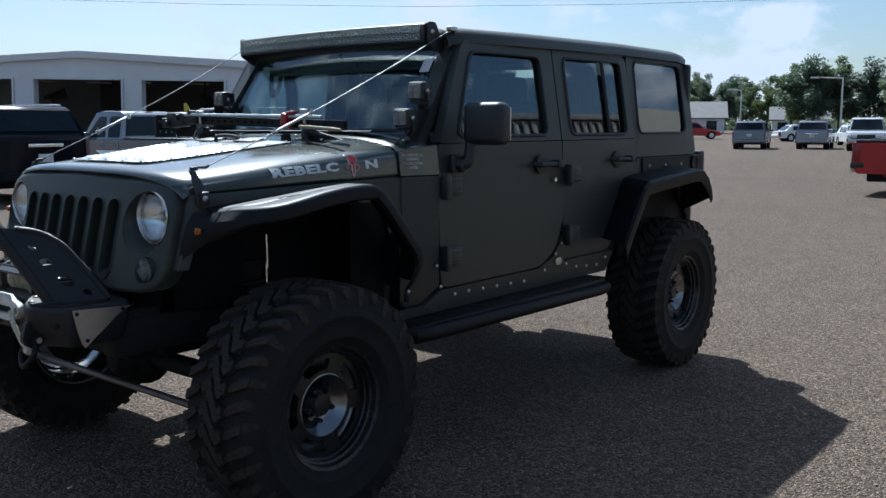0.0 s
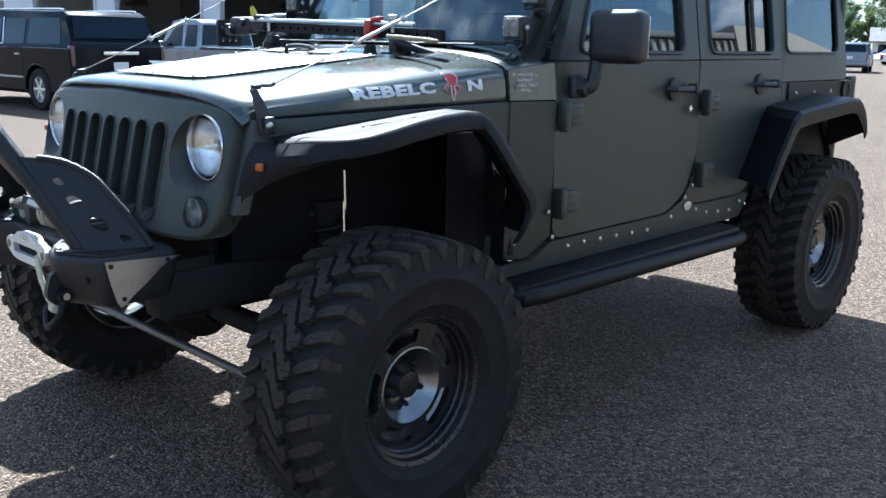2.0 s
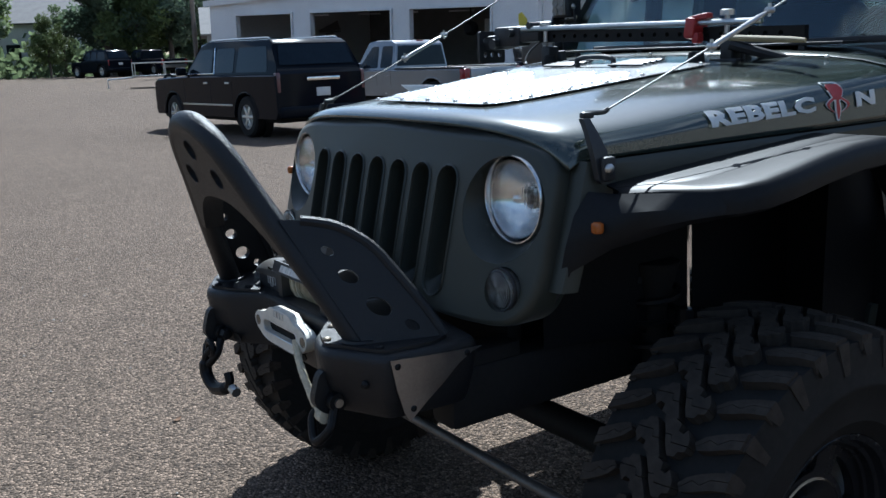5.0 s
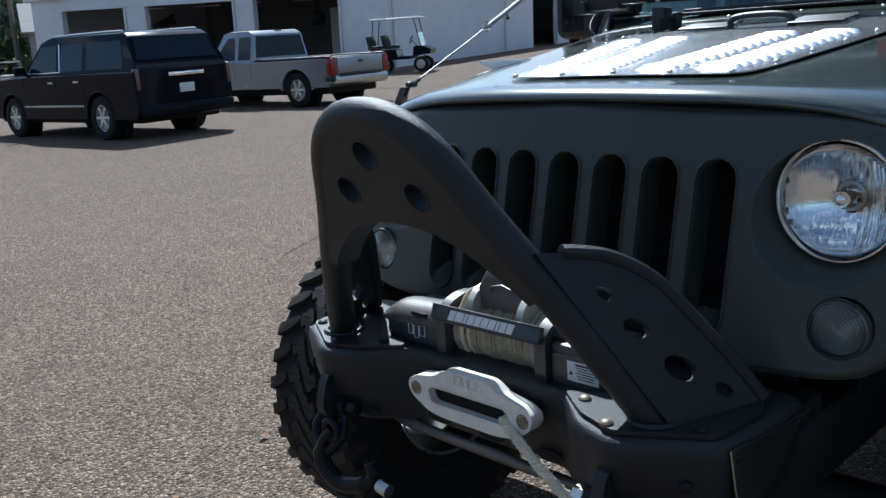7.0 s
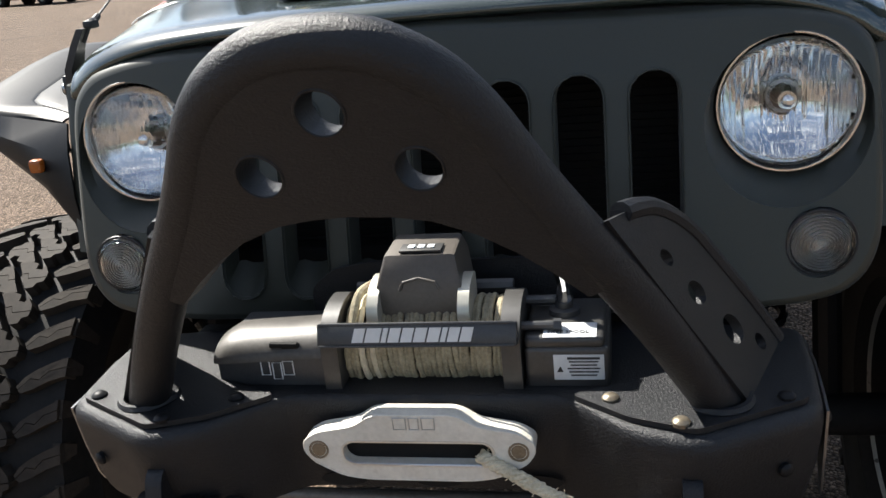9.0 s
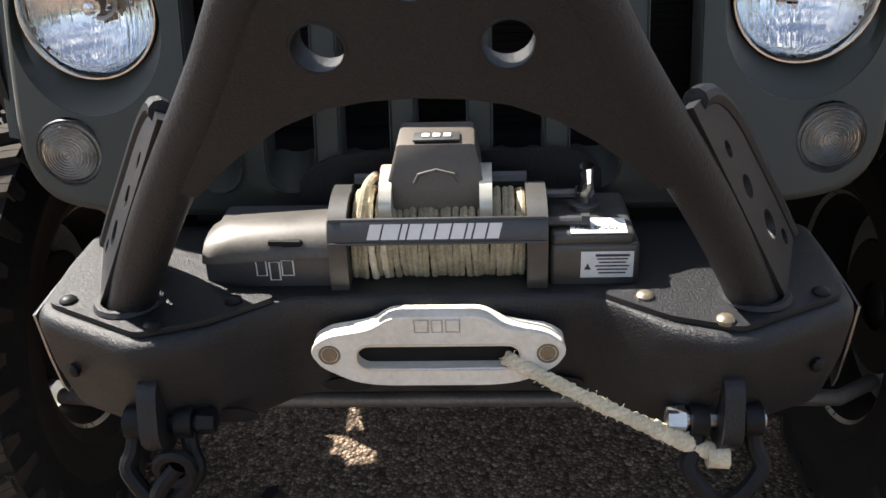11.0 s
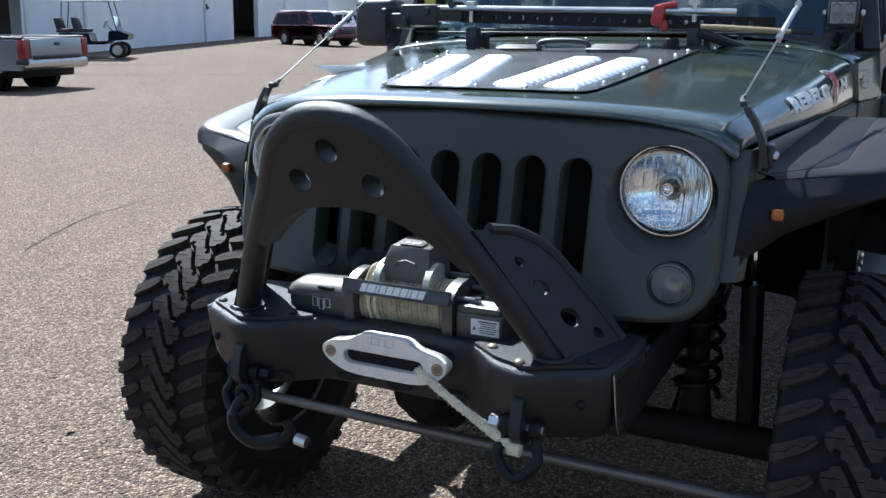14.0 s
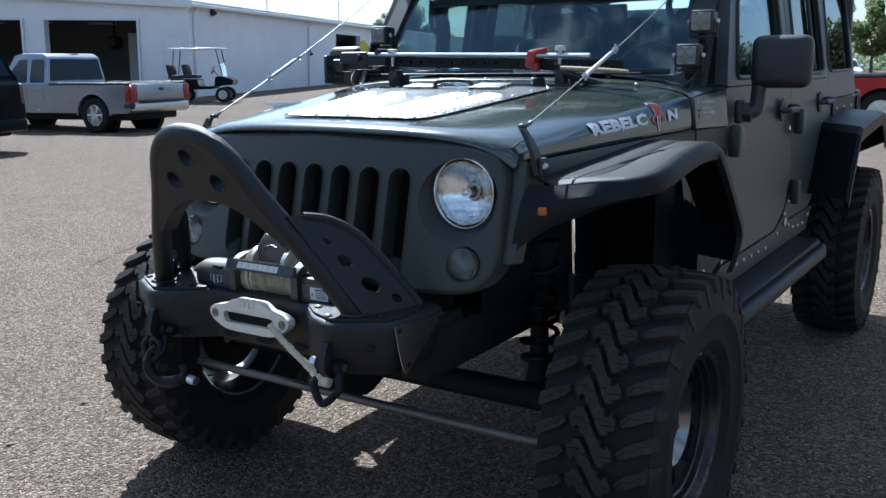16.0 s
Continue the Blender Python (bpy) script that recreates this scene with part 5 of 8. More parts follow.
def mirror_thing(fd, s):
    bm = bmesh.new()
    box(bm, (s * 0.985, 0.955, 1.487), (0.205, 0.105, 0.185), Matrix.Rotation(s * 0.10, 4, "Z"), bevel=0.035, seg=4)
    a = part("mirror_housing", bm, PLASTIC, fd)
    bm = bmesh.new()
    tube(bm, curve([(s * 0.850, 0.900, 1.312), (s * 0.893, 0.906, 1.310), (s * 0.912, 0.918, 1.328), (s * 0.915, 0.935, 1.42)], 5), [0.036] * 6 + [0.026] * 10, 10)
    box(bm, (s * 0.862, 0.895, 1.312), (0.03, 0.075, 0.085), bevel=0.012, seg=3)
    part("mirror_arm", bm, PLASTIC, fd)
    bm = bmesh.new()
    box(bm, (s * 0.985, 1.012, 1.487), (0.165, 0.006, 0.145), Matrix.Rotation(s * 0.10, 4, "Z"), bevel=0.002)
    part("mirror_glass", bm, CHROME, fd)


mirror_thing(FRONT_DOORS[0], 1)
mirror_thing(FRONT_DOORS[1], -1)

# dark shell inside the body
bm = bmesh.new()
loft(bm, [[(-0.80, 0.62, 1.33), (-0.80, 0.62, 0.72), (0.80, 0.62, 0.72), (0.80, 0.62, 1.33)]] * 1 + [[(-0.80, 3.48, 1.27), (-0.80, 3.48, 0.72), (0.80, 3.48, 0.72), (0.80, 3.48, 1.27)]])
solid(bm, 0.012)
part("inner_tub", bm, DARK, rig, smooth=False)
bm = bmesh.new()
box(bm, (0, 0.62, 1.02), (1.58, 0.03, 0.64))
part("firewall", bm, DARK, rig, smooth=False)
bm = bmesh.new()
box(bm, (0, 3.505, 1.03), (1.60, 0.04, 0.56), bevel=0.015)
part("tailgate", bm, SATIN, rig)
bm = bmesh.new()
box(bm, (0, 1.05, 1.33), (1.54, 0.42, 0.14), bevel=0.05)
box(bm, (0.36, 0.98, 1.415), (0.40, 0.22, 0.07), bevel=0.03)
part("dashboard", bm, PLASTIC, rig)
bm = bmesh.new()
ring = [(0.36 + 0.185 * math.cos(a), 1.30 + 0.07 * math.sin(a), 1.40 + 0.17 * math.sin(a)) for a in [k * math.tau / 24 for k in range(24)]]
tube(bm, ring, 0.014, 8, closed=True)
box(bm, (0.36, 1.285, 1.40), (0.13, 0.05, 0.10), bevel=0.02)
tube(bm, [(0.19, 1.30, 1.40), (0.53, 1.30, 1.40)], 0.013, 6)
tube(bm, [(0.36, 1.28, 1.40), (0.36, 1.12, 1.30)], 0.03, 8)
part("steering_wheel", bm, PLASTIC, rig)
for x in (0.37, -0.37):
    for y in (1.62, 2.42):
        bm = bmesh.new()
        box(bm, (x, y - 0.02, 1.05), (0.50, 0.52, 0.16), bevel=0.06, seg=3)
        box(bm, (x, y + 0.27, 1.34), (0.48, 0.14, 0.56), Matrix.Rotation(-0.18, 4, "X"), bevel=0.06, seg=3)
        box(bm, (x, y + 0.34, 1.66), (0.26, 0.10, 0.17), Matrix.Rotation(-0.1, 4, "X"), bevel=0.04, seg=3)
        part("seat", bm, CLOTH, rig, "dark cloth seat with headrest")
for y, z in ((1.30, 1.80), (2.30, 1.82)):
    bm = bmesh.new()
    tube(bm, curve([(-0.70, y, 1.10), (-0.68, y, 1.62), (-0.58, y, z), (0.58, y, z), (0.68, y, 1.62), (0.70, y, 1.10)], 5), 0.035, 10)
    part("roll_bar", bm, CLOTH, rig, "padded black roll bar")
for x in (0.50, -0.50):
    bm = bmesh.new()
    tube(bm, [(x, 1.30, 1.81), (x, 2.30, 1.83), (x, 3.30, 1.62)], 0.033, 8)
    part("roll_bar", bm, CLOTH, rig, "padded black roll bar")
    bm = bmesh.new()
    box(bm, (x * 0.72, 1.075, 1.80), (0.42, 0.02, 0.11), Matrix.Rotation(-0.5, 4, "X"), bevel=0.008)
    part("sun_visor", bm, CLOTH, rig)
    bm = bmesh.new()
    tube(bm, curve([(x * 1.22, 1.10, 1.78), (x * 1.2, 1.08, 1.68), (x * 1.12, 1.06, 1.64), (x * 1.04, 1.07, 1.70), (x * 1.06, 1.09, 1.79)], 5), 0.013, 6)
    part("grab_strap", bm, CLOTH, rig)
bm = bmesh.new()
box(bm, (0.0, 1.05, 1.765), (0.22, 0.03, 0.065), bevel=0.012)
tube(bm, [(0, 1.05, 1.79), (0, 1.03, 1.84)], 0.01, 6)
part("rear_view_mirror", bm, PLASTIC, rig)
bm = bmesh.new()
box(bm, (-0.30, 0.93, 1.445), (0.10, 0.16, 0.05), Matrix.Rotation(0.5, 4, "Z"), bevel=0.02)
part("dash_phone_mount", bm, PLASTIC, rig)


# windscreen frame and glass
def ws(u, v, w):
    """u across, v up the slope from 0 to 1, w inwards."""
    return (u * (1 - 0.055 * v), 0.715 + 0.325 * v + 0.030 * (u / 0.75) ** 2 + w * 0.82, 1.405 + 0.47 * v - w * 0.56)


bm = bmesh.new()
fr_out = rounded([(-0.765, -0.02), (0.765, -0.02), (0.765, 1.0), (-0.765, 1.0)], [0.03, 0.03, 0.07, 0.07])
fr_hole = rounded([(-0.685, 0.08), (0.685, 0.08), (0.685, 0.945), (-0.685, 0.945)], 0.05)
plate(bm, fr_out, [fr_hole], 0.05, ws)
part("windscreen_frame", bm, SATIN, rig)
bm = bmesh.new()
loft(bm, [[ws(-0.70 + 1.40 * k / 8, v, 0.014) for k in range(9)] for v in (0.06, 0.5, 0.965)])
solid(bm, 0.005)
g = part("windscreen", bm, WINDSHIELD, rig)
g.visible_shadow = False
bm = bmesh.new()
loft(bm, [[ws(-0.60 + 1.20 * k / 8, v, 0.060) for k in range(9)] for v in (0.79, 0.92)])
solid(bm, 0.002)
part("screen_tint_band", bm, PLASTIC, rig, "dark visor band behind the windscreen top")
bm = bmesh.new()
box(bm, (0.615, 0.985, 1.755), (0.055, 0.004, 0.075), Matrix.Rotation(-0.6, 4, "X"), bevel=0.001)
part("inspection_sticker", bm, LABEL, rig, "small pale sticker in the screen corner")
for x in (0.12, -0.52):
    bm = bmesh.new()
    tube(bm, [(x, 0.695, 1.42), (x + 0.22, 0.735, 1.452), (x + 0.46, 0.748, 1.462)], 0.008, 6)
    box(bm, (x + 0.30, 0.738, 1.458), (0.46, 0.012, 0.018), bevel=0.004)
    bolt(bm, (x, 0.69, 1.42), (0, -0.5, 0.8), 0.016, 0.02)
    part("wiper", bm, PLASTIC, rig)

# hard top
roof_half = [(0.775, 1.868), (0.772, 1.900), (0.752, 1.925), (0.700, 1.942), (0.45, 1.957), (0.0, 1.964)]


def roof_row(y, dz, k=1.0):
    r = [(x * k, y, z + dz) for x, z in roof_half]
    return r + [(-x, y, z) for x, y, z in reversed(r[:-1])]


bm = bmesh.new()
loft(bm, [roof_row(1.015, -0.035, 0.93), roof_row(1.03, -0.022, 0.945), roof_row(1.12, -0.012, 0.98), roof_row(1.6, 0.0), roof_row(2.6, 0.016), roof_row(3.30, 0.014), roof_row(3.42, 0.002, 0.99), roof_row(3.45, -0.03, 0.97)])
solid(bm, 0.025)
part("roof_panel", bm, SATIN, rig, "matte green hard top")
both(lambda: side_plate(rounded([(2.622, 1.292), (3.465, 1.292), (3.44, 1.62), (3.425, 1.885), (2.622, 1.885)], [0.01, 0.04, 0.03, 0.05, 0.03]), [rounded([(2.675, 1.432), (3.325, 1.432), (3.335, 1.858), (2.705, 1.860)], 0.06)], 0.035, 0.0, lambda z: upper_x(z) if z > 1.40 else side_x(z) - 0.008), "hardtop_side", SATIN, rig)
for s in (1, -1):
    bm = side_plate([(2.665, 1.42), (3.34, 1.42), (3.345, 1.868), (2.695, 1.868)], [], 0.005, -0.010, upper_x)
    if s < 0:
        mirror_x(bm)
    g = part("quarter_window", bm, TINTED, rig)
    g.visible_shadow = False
    bm = bmesh.new()
    tube(bm, [(s * (upper_x(v) + 0.001), u, v) for u, v in rounded([(2.675, 1.432), (3.325, 1.432), (3.335, 1.858), (2.705, 1.860)], 0.06)], 0.008, 6, closed=True)
    part("window_seal", bm, PLASTIC, rig)
    bm = bmesh.new()
    box(bm, (s * 0.70, 3.43, 1.585), (0.20, 0.05, 0.58), bevel=0.02)
    part("rear_pillar", bm, SATIN, rig)
bm = bmesh.new()
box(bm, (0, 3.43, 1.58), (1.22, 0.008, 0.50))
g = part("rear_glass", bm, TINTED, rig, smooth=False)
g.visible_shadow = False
for s in (1, -1):
    bm = bmesh.new()
    box(bm, (s * 0.80, 3.55, 1.235), (0.10, 0.09, 0.15), bevel=0.015)
    t = part("tail_lamp", bm, PLASTIC, rig)
    bm = bmesh.new()
    box(bm, (s * 0.80, 3.60, 1.235), (0.08, 0.02, 0.12), bevel=0.008)
    part("tail_lens", bm, RED_LENS, t)
    bm = bmesh.new()
    lathe(bm, [(0, 0.052), (0.008, 0.052), (0.010, 0.044), (0.004, 0.03), (0.004, 0)], (0, 0, 0), "x", 20, Matrix.Translation((s * 0.862, 3.40, 1.235)) @ Matrix.Diagonal((s, 1, 1, 1)))
    part("side_marker", bm, FLARE, rig)
bm = bmesh.new()
box(bm, (0, 3.62, 0.82), (1.45, 0.14, 0.15), bevel=0.03)
part("rear_bumper", bm, POWDER, rig)


# hood
def hood_w(y):
    return 0.690 + 0.164 * y


def hood_zc(y):
    return 1.345 + 0.115 * (y + 0.2) if y > -0.2 else 1.345 - 0.11 * (-0.2 - y) ** 1.15


def hood_sec(y, drop=0.0, k=1.0):
    w, zc = hood_w(y) * k, hood_zc(y) - drop
    zl = 1.236 + 0.034 * (y + 0.36)
    h = zc - zl
    return [(0, zc), (0.22, zc - 0.001), (w * 0.50, zc - 0.005), (w * 0.70, zc - 0.013), (w * 0.84, zc - 0.026), (w * 0.92, zc - 0.040), (w * 0.962, zc - 0.052), (w * 0.982, zc - 0.066), (w * 0.994, zl + h * 0.35), (w, zl)]


def hood_row(y, drop=0.0, k=1.0):
    fade = min(1.0, max(0.0, (0.05 - y) / 0.46))
    r = [(x, y + 0.062 * fade * (x / 0.6) ** 3, z) for x, z in hood_sec(y, drop, k)]
    return [(-x, y, z) for x, y, z in reversed(r[1:])] + r


def hood_side_x(y, z):
    """The hood's flank at a place along it and a height."""
    sec = hood_sec(y)
    for (x0, z0), (x1, z1) in zip(sec[3:], sec[4:]):
        if z1 <= z <= z0:
            return x0 + (x1 - x0) * (z0 - z) / (z0 - z1)
    return sec[-1][0]


bm = bmesh.new()
LIP = [(0.0, 1.303), (0.35, 1.297), (0.44, 1.287), (0.52, 1.269), (0.575, 1.242), (0.605, 1.216), (0.70, 1.206)]


def lip_z(x):
    for (x0, z0), (x1, z1) in zip(LIP, LIP[1:]):
        if x0 <= x <= x1:
            return z0 + (z1 - z0) * (x - x0) / (x1 - x0)
    return LIP[-1][1]


def lip_row(y, up, k):
    """The hood's rolled front edge, which follows the grille's rim."""
    r = []
    top = hood_row(-0.33)[9:]
    for i, (x, z) in enumerate(hood_sec(-0.385)):
        x *= k
        zz = lip_z(x)
        r.append((x, y + 0.062 * (x / 0.6) ** 3, zz + (top[i][2] - zz) * up))
    return [(-x, y, z) for x, y, z in reversed(r[1:])] + r


rows = [lip_row(-0.404, -0.10, 0.965), lip_row(-0.418, 0.0, 0.975), lip_row(-0.424, 0.22, 0.985), lip_row(-0.416, 0.52, 0.993), lip_row(-0.394, 0.82, 0.998)] + [hood_row(y) for y in (-0.34, -0.26, -0.16, 0.0, 0.15, 0.30, 0.45, 0.585)] + [hood_row(0.592, 0.006)]
loft(bm, rows)
hood = part("hood", bm, GLOSS, rig, "glossy green hood with a louvred panel and white lettering", sharp=3.0)
mod = hood.modifiers.new("smooth", "SUBSURF")
mod.levels = mod.render_levels = 2
mod = hood.modifiers.new("sheet", "SOLIDIFY")
mod.thickness, mod.offset = 0.006, -1
bm = bmesh.new()
rows = [hood_row(0.602, 0.004), hood_row(0.612), hood_row(0.70, 0.0, 1.0), hood_row(0.775, 0.004)]
loft(bm, rows)
solid(bm, 0.02)
part("cowl", bm, GLOSS, rig)
# fender sides under the hood: green above the flare, a black liner below it
def flare_z(y):
    return 1.188 + 0.115 * (y + 0.30) if y < 0.30 else 1.257


both(lambda: loft(bmesh.new(), [[(hood_w(y) * 0.998, y, 1.232 + 0.034 * (y + 0.36)), (hood_w(y) + 0.006, y, 1.222 + 0.034 * (y + 0.36)), (hood_w(y) + 0.007, y, min(flare_z(y), 1.20 + 0.034 * (y + 0.36)) - 0.012), (hood_w(y) + 0.007, y, 1.165 if y < 0.55 else 0.80)] for y in (-0.31, -0.2, -0.05, 0.1, 0.25, 0.36, 0.50, 0.60)]), "fender_side", SATIN, rig)


both(lambda: loft(bmesh.new(), [[(0.76, y, 1.20), (0.76, y, 0.74)] for y in (0.33, 0.45, 0.60)]), "fender_liner", LINER, rig)


def fender_nose():
    rows = []
    for z in (1.236, 1.20, 1.15, 1.08, 1.02, 0.97):
        y = -0.358 - 0.27 * (1.15 - z)
        q = 0.012 * max(0, 1.0 - z) / 0.15
        rows.append([(0.588 - q, y + 0.02, z), (0.604 - q, y + 0.002, z), (0.622 - q, y, z), (0.640 - q, y + 0.008, z), (0.652 - q, y + 0.030, z), (0.653 - q, y + 0.042, z)])
    bm = loft(bmesh.new(), rows)
    return solid(bm, 0.006)


both(fender_nose, "fender_nose", SATIN, rig)

# grille
GY = -0.455


def gr(u, v, w):
    """The grille's face: leans back towards its top and curves in at the sides."""
    return (u, GY - 0.235 * (1.15 - v) + 0.055 * (abs(u) / 0.6) ** 3 + w, v)


slots = [slot(0.1018 * k, 0.922, 1.212, 0.066) for k in range(-3, 4)]
lamp_holes = [circle(s * 0.482, 1.131, 0.113, 40) for s in (1, -1)]
sig_holes = [circle(s * 0.520, 0.968, 0.0475, 20) for s in (1, -1)]
bm = bmesh.new()
g_half = [(0.40, 0.882), (0.50, 0.884), (0.555, 0.893), (0.588, 0.918), (0.604, 0.955), (0.608, 1.0), (0.608, 1.10), (0.606, 1.18), (0.598, 1.225), (0.566, 1.256), (0.51, 1.273), (0.44, 1.283)]
g_out = rounded([(-x, z) for x, z in g_half] + [(0.0, 1.300)] + [(x, z) for x, z in reversed(g_half)], 0.03, 3)


def g_in(d):
    """The grille's outline drawn in by about d."""
    return [(u * (1 - d / 0.6), 1.09 + (v - 1.09) * (1 - d / 0.21)) for u, v in g_out]


plate(bm, g_in(0.014), slots + lamp_holes + sig_holes, 0.055, gr)
grille = part("grille", bm, SATIN, rig, "matte green seven-slot grille")
bm = bmesh.new()
loft(bm, [[gr(u, v, w) for u, v in g_in(d)] for d, w in ((0.014, 0.0), (0.009, 0.001), (0.004, 0.005), (0.001, 0.012), (0.0, 0.022), (0.0, 0.085))], closed=True)
part("grille_rim", bm, SATIN, grille)
for k, sl in enumerate(slots):
    bm = bmesh.new()
    cx = 0.1018 * (k - 3)
    rr = [[gr(cx + (u - cx) * q, (v - 1.067) * q2 + 1.067 + (0.034 * min(1, max(0, 0.957 - v) / 0.03) if w > 0.01 else 0), w) for u, v in sl] for q, q2, w in ((1.12, 1.03, -0.001), (1.06, 1.012, -0.005), (0.995, 0.998, 0.004), (0.99, 0.995, 0.05))]
    loft(bm, rr, closed=True)
    part("slot_rim", bm, SATIN, grille)
bm = bmesh.new()
box(bm, (0, -0.31, 1.06), (0.78, 0.015, 0.46))
core = part("radiator", bm, DARK, rig, smooth=False)
for k in range(34):
    b2 = bmesh.new()
    box(b2, (0, -0.320, 0.86 + k * 0.0118), (0.77, 0.006, 0.004))
    part("cooling_fin", b2, DARK, core, smooth=False)


def headlamp(s):
    c = Vector(gr(s * 0.485, 1.150, 0.030))
    m = Matrix.Translation(c) @ Matrix.Rotation(-0.0, 4, "X")
    bm = bmesh.new()
    lathe(bm, [(0.012, 0.0985), (-0.002, 0.0985), (-0.007, 0.0962), (-0.007, 0.0938), (-0.002, 0.0915), (0.01, 0.090)], (0, 0, 0), "y", 40, m)
    h = part("headlamp", bm, POLISHED, rig, "round chrome headlamp with a fluted lens")
    bm = bmesh.new()
    lathe(bm, [(0.010, 0.091), (0.030, 0.085), (0.055, 0.065), (0.072, 0.038), (0.078, 0.016)], (0, 0, 0), "y", 40, m)
    part("reflector", bm, REFLECTOR, h)
    bm = bmesh.new()
    rf = random.Random(31 + s)
    x0 = -0.0885
    while x0 < 0.0880:
        x1 = min(0.0885, x0 + rf.uniform(0.0040, 0.0085))
        xm = (x0 + x1) / 2
        hz = math.sqrt(max(0.0, 0.0885 ** 2 - xm * xm))
        cuts = sorted([-hz, hz, rf.uniform(-0.2, 0.9) * hz, rf.uniform(-0.9, 0.2) * hz])
        for z0, z1 in zip(cuts, cuts[1:]):
            swell, turn = rf.uniform(0.00016, 0.00055) * rf.choice((1, 1, -1)), rf.uniform(-0.10, 0.10)
            rows = []
            for j in range(9):
                z = z0 + (z1 - z0) * j / 8
                row = []
                for q in range(5):
                    f = q / 4
                    x = x0 + (x1 - x0) * f
                    rr = min(1.0, (x * x + z * z) / 0.0081)
                    row.append(m @ Vector((x, 0.012 + 0.045 * (1 - rr) - swell * (1 - (2 * f - 1) ** 2) + turn * (x - xm), z)))
                rows.append(row)
            run = []
            for r in rows + [None]:
                if r is not None and math.hypot(xm, (r[0] - m.translation).z) > 0.021:
                    run.append(r)
                else:
                    if len(run) > 1:
                        loft(bm, run)
                    run = []
        x0 = x1
    part("reflector_flutes", bm, REFLECTOR, h, sharp=3.0)
    bm = bmesh.new()
    lathe(bm, [(0.075, 0.0105), (0.022, 0.0105), (0.014, 0.0128), (0.007, 0.0112), (0.002, 0.0068), (0.0, 0.0)], (0, 0, 0), "y", 24, m)
    part("bulb_shield", bm, CHROME, h)
    bm = bmesh.new()
    lathe(bm, [(0.050, 0.024), (0.044, 0.0235), (0.046, 0.0185), (0.066, 0.0150)], (0, 0, 0), "y", 28, m)
    part("bulb_collar", bm, SIGNAL, h)
    bm = bmesh.new()
    R, cols = 0.0905, 104
    rows = []
    for i in range(cols + 1):
        x = R * (2 * i / cols - 1) * 0.999
        hz = math.sqrt(max(0.0, R * R - x * x)) + 0.0004
        ripple = 0.00025 * math.sin(x * math.tau / 0.0074)
        row = []
        for j in range(13):
            z = hz * (j / 6 - 1)
            rr = (x * x + z * z) / (R * R)
            row.append(m @ Vector((x, 0.004 - 0.022 * (1 - rr) - (ripple + 0.0001 * math.sin(z * 330 + x * 90)) * min(1, 4 * (1 - rr)), z)))
        rows.append(row)
    loft(bm, rows)
    solid(bm, 0.003)
    o = part("lens", bm, LENS, h, sharp=3.0)
    o.visible_shadow = False
    bm = bmesh.new()
    big, small = circle(s * 0.482, 1.131, 0.1135, 40), circle(s * 0.485, 1.150, 0.0985, 40)
    loft(bm, [[gr(u, v, 0.001) for u, v in big], [gr(u, v, 0.020) for u, v in circle(s * 0.483, 1.138, 0.108, 40)], [(u, c.y + 0.003, v) for u, v in small], [(u, c.y + 0.05, v) for u, v in small]], closed=True)
    part("lamp_recess", bm, SATIN, h)
    # turn signal
    c2 = Vector(gr(s * 0.520, 0.968, 0))
    bm = bmesh.new()
    lathe(bm, [(0.0, 0.0485), (-0.004, 0.0475), (-0.004, 0.0445), (0.01, 0.0435)], c2, "y", 28)
    t = part("turn_signal", bm, PLASTIC, rig, "round clear turn signal in a black bezel")
    bm = bmesh.new()
    lathe(bm, [(0.006, 0.046), (0.020, 0.040), (0.034, 0.024), (0.036, 0)], c2, "y", 28)
    part("signal_reflector", bm, SIGNAL, t)
    bm = bmesh.new()
    lathe(bm, [(0.036, 0.013), (0.014, 0.012), (0.008, 0.007), (0.007, 0)], c2 + Vector((0, 0, -0.006)), "y", 14)
    part("signal_bulb", bm, LED, t)
    bm = bmesh.new()
    lathe(bm, [(-0.003, 0.046), (-0.010, 0.040), (-0.014, 0.02), (-0.015, 0.0)], (0, 0, 0), "y", 28)
    solid(bm, 0.003)
    o = part("signal_lens", bm, RINGED, t)
    o.location = c2
    o.visible_shadow = False


headlamp(1)
headlamp(-1)


# flares
FLARE_LINE = [(0.685, -0.283, 1.175), (0.74, -0.262, 1.181), (0.80, -0.246, 1.187), (0.87, -0.226, 1.194), (0.915, -0.20, 1.201), (0.938, -0.155, 1.209), (0.944, -0.08, 1.222), (0.946, 0.02, 1.240),
              (0.948, 0.12, 1.253), (0.951, 0.21, 1.258), (0.954, 0.27, 1.255), (0.960, 0.315, 1.232), (0.966, 0.36, 1.185), (0.974, 0.44, 1.085), (0.980, 0.51, 0.998), (0.981, 0.528, 0.96), (0.979, 0.522, 0.925), (0.974, 0.50, 0.885), (0.968, 0.475, 0.85)]


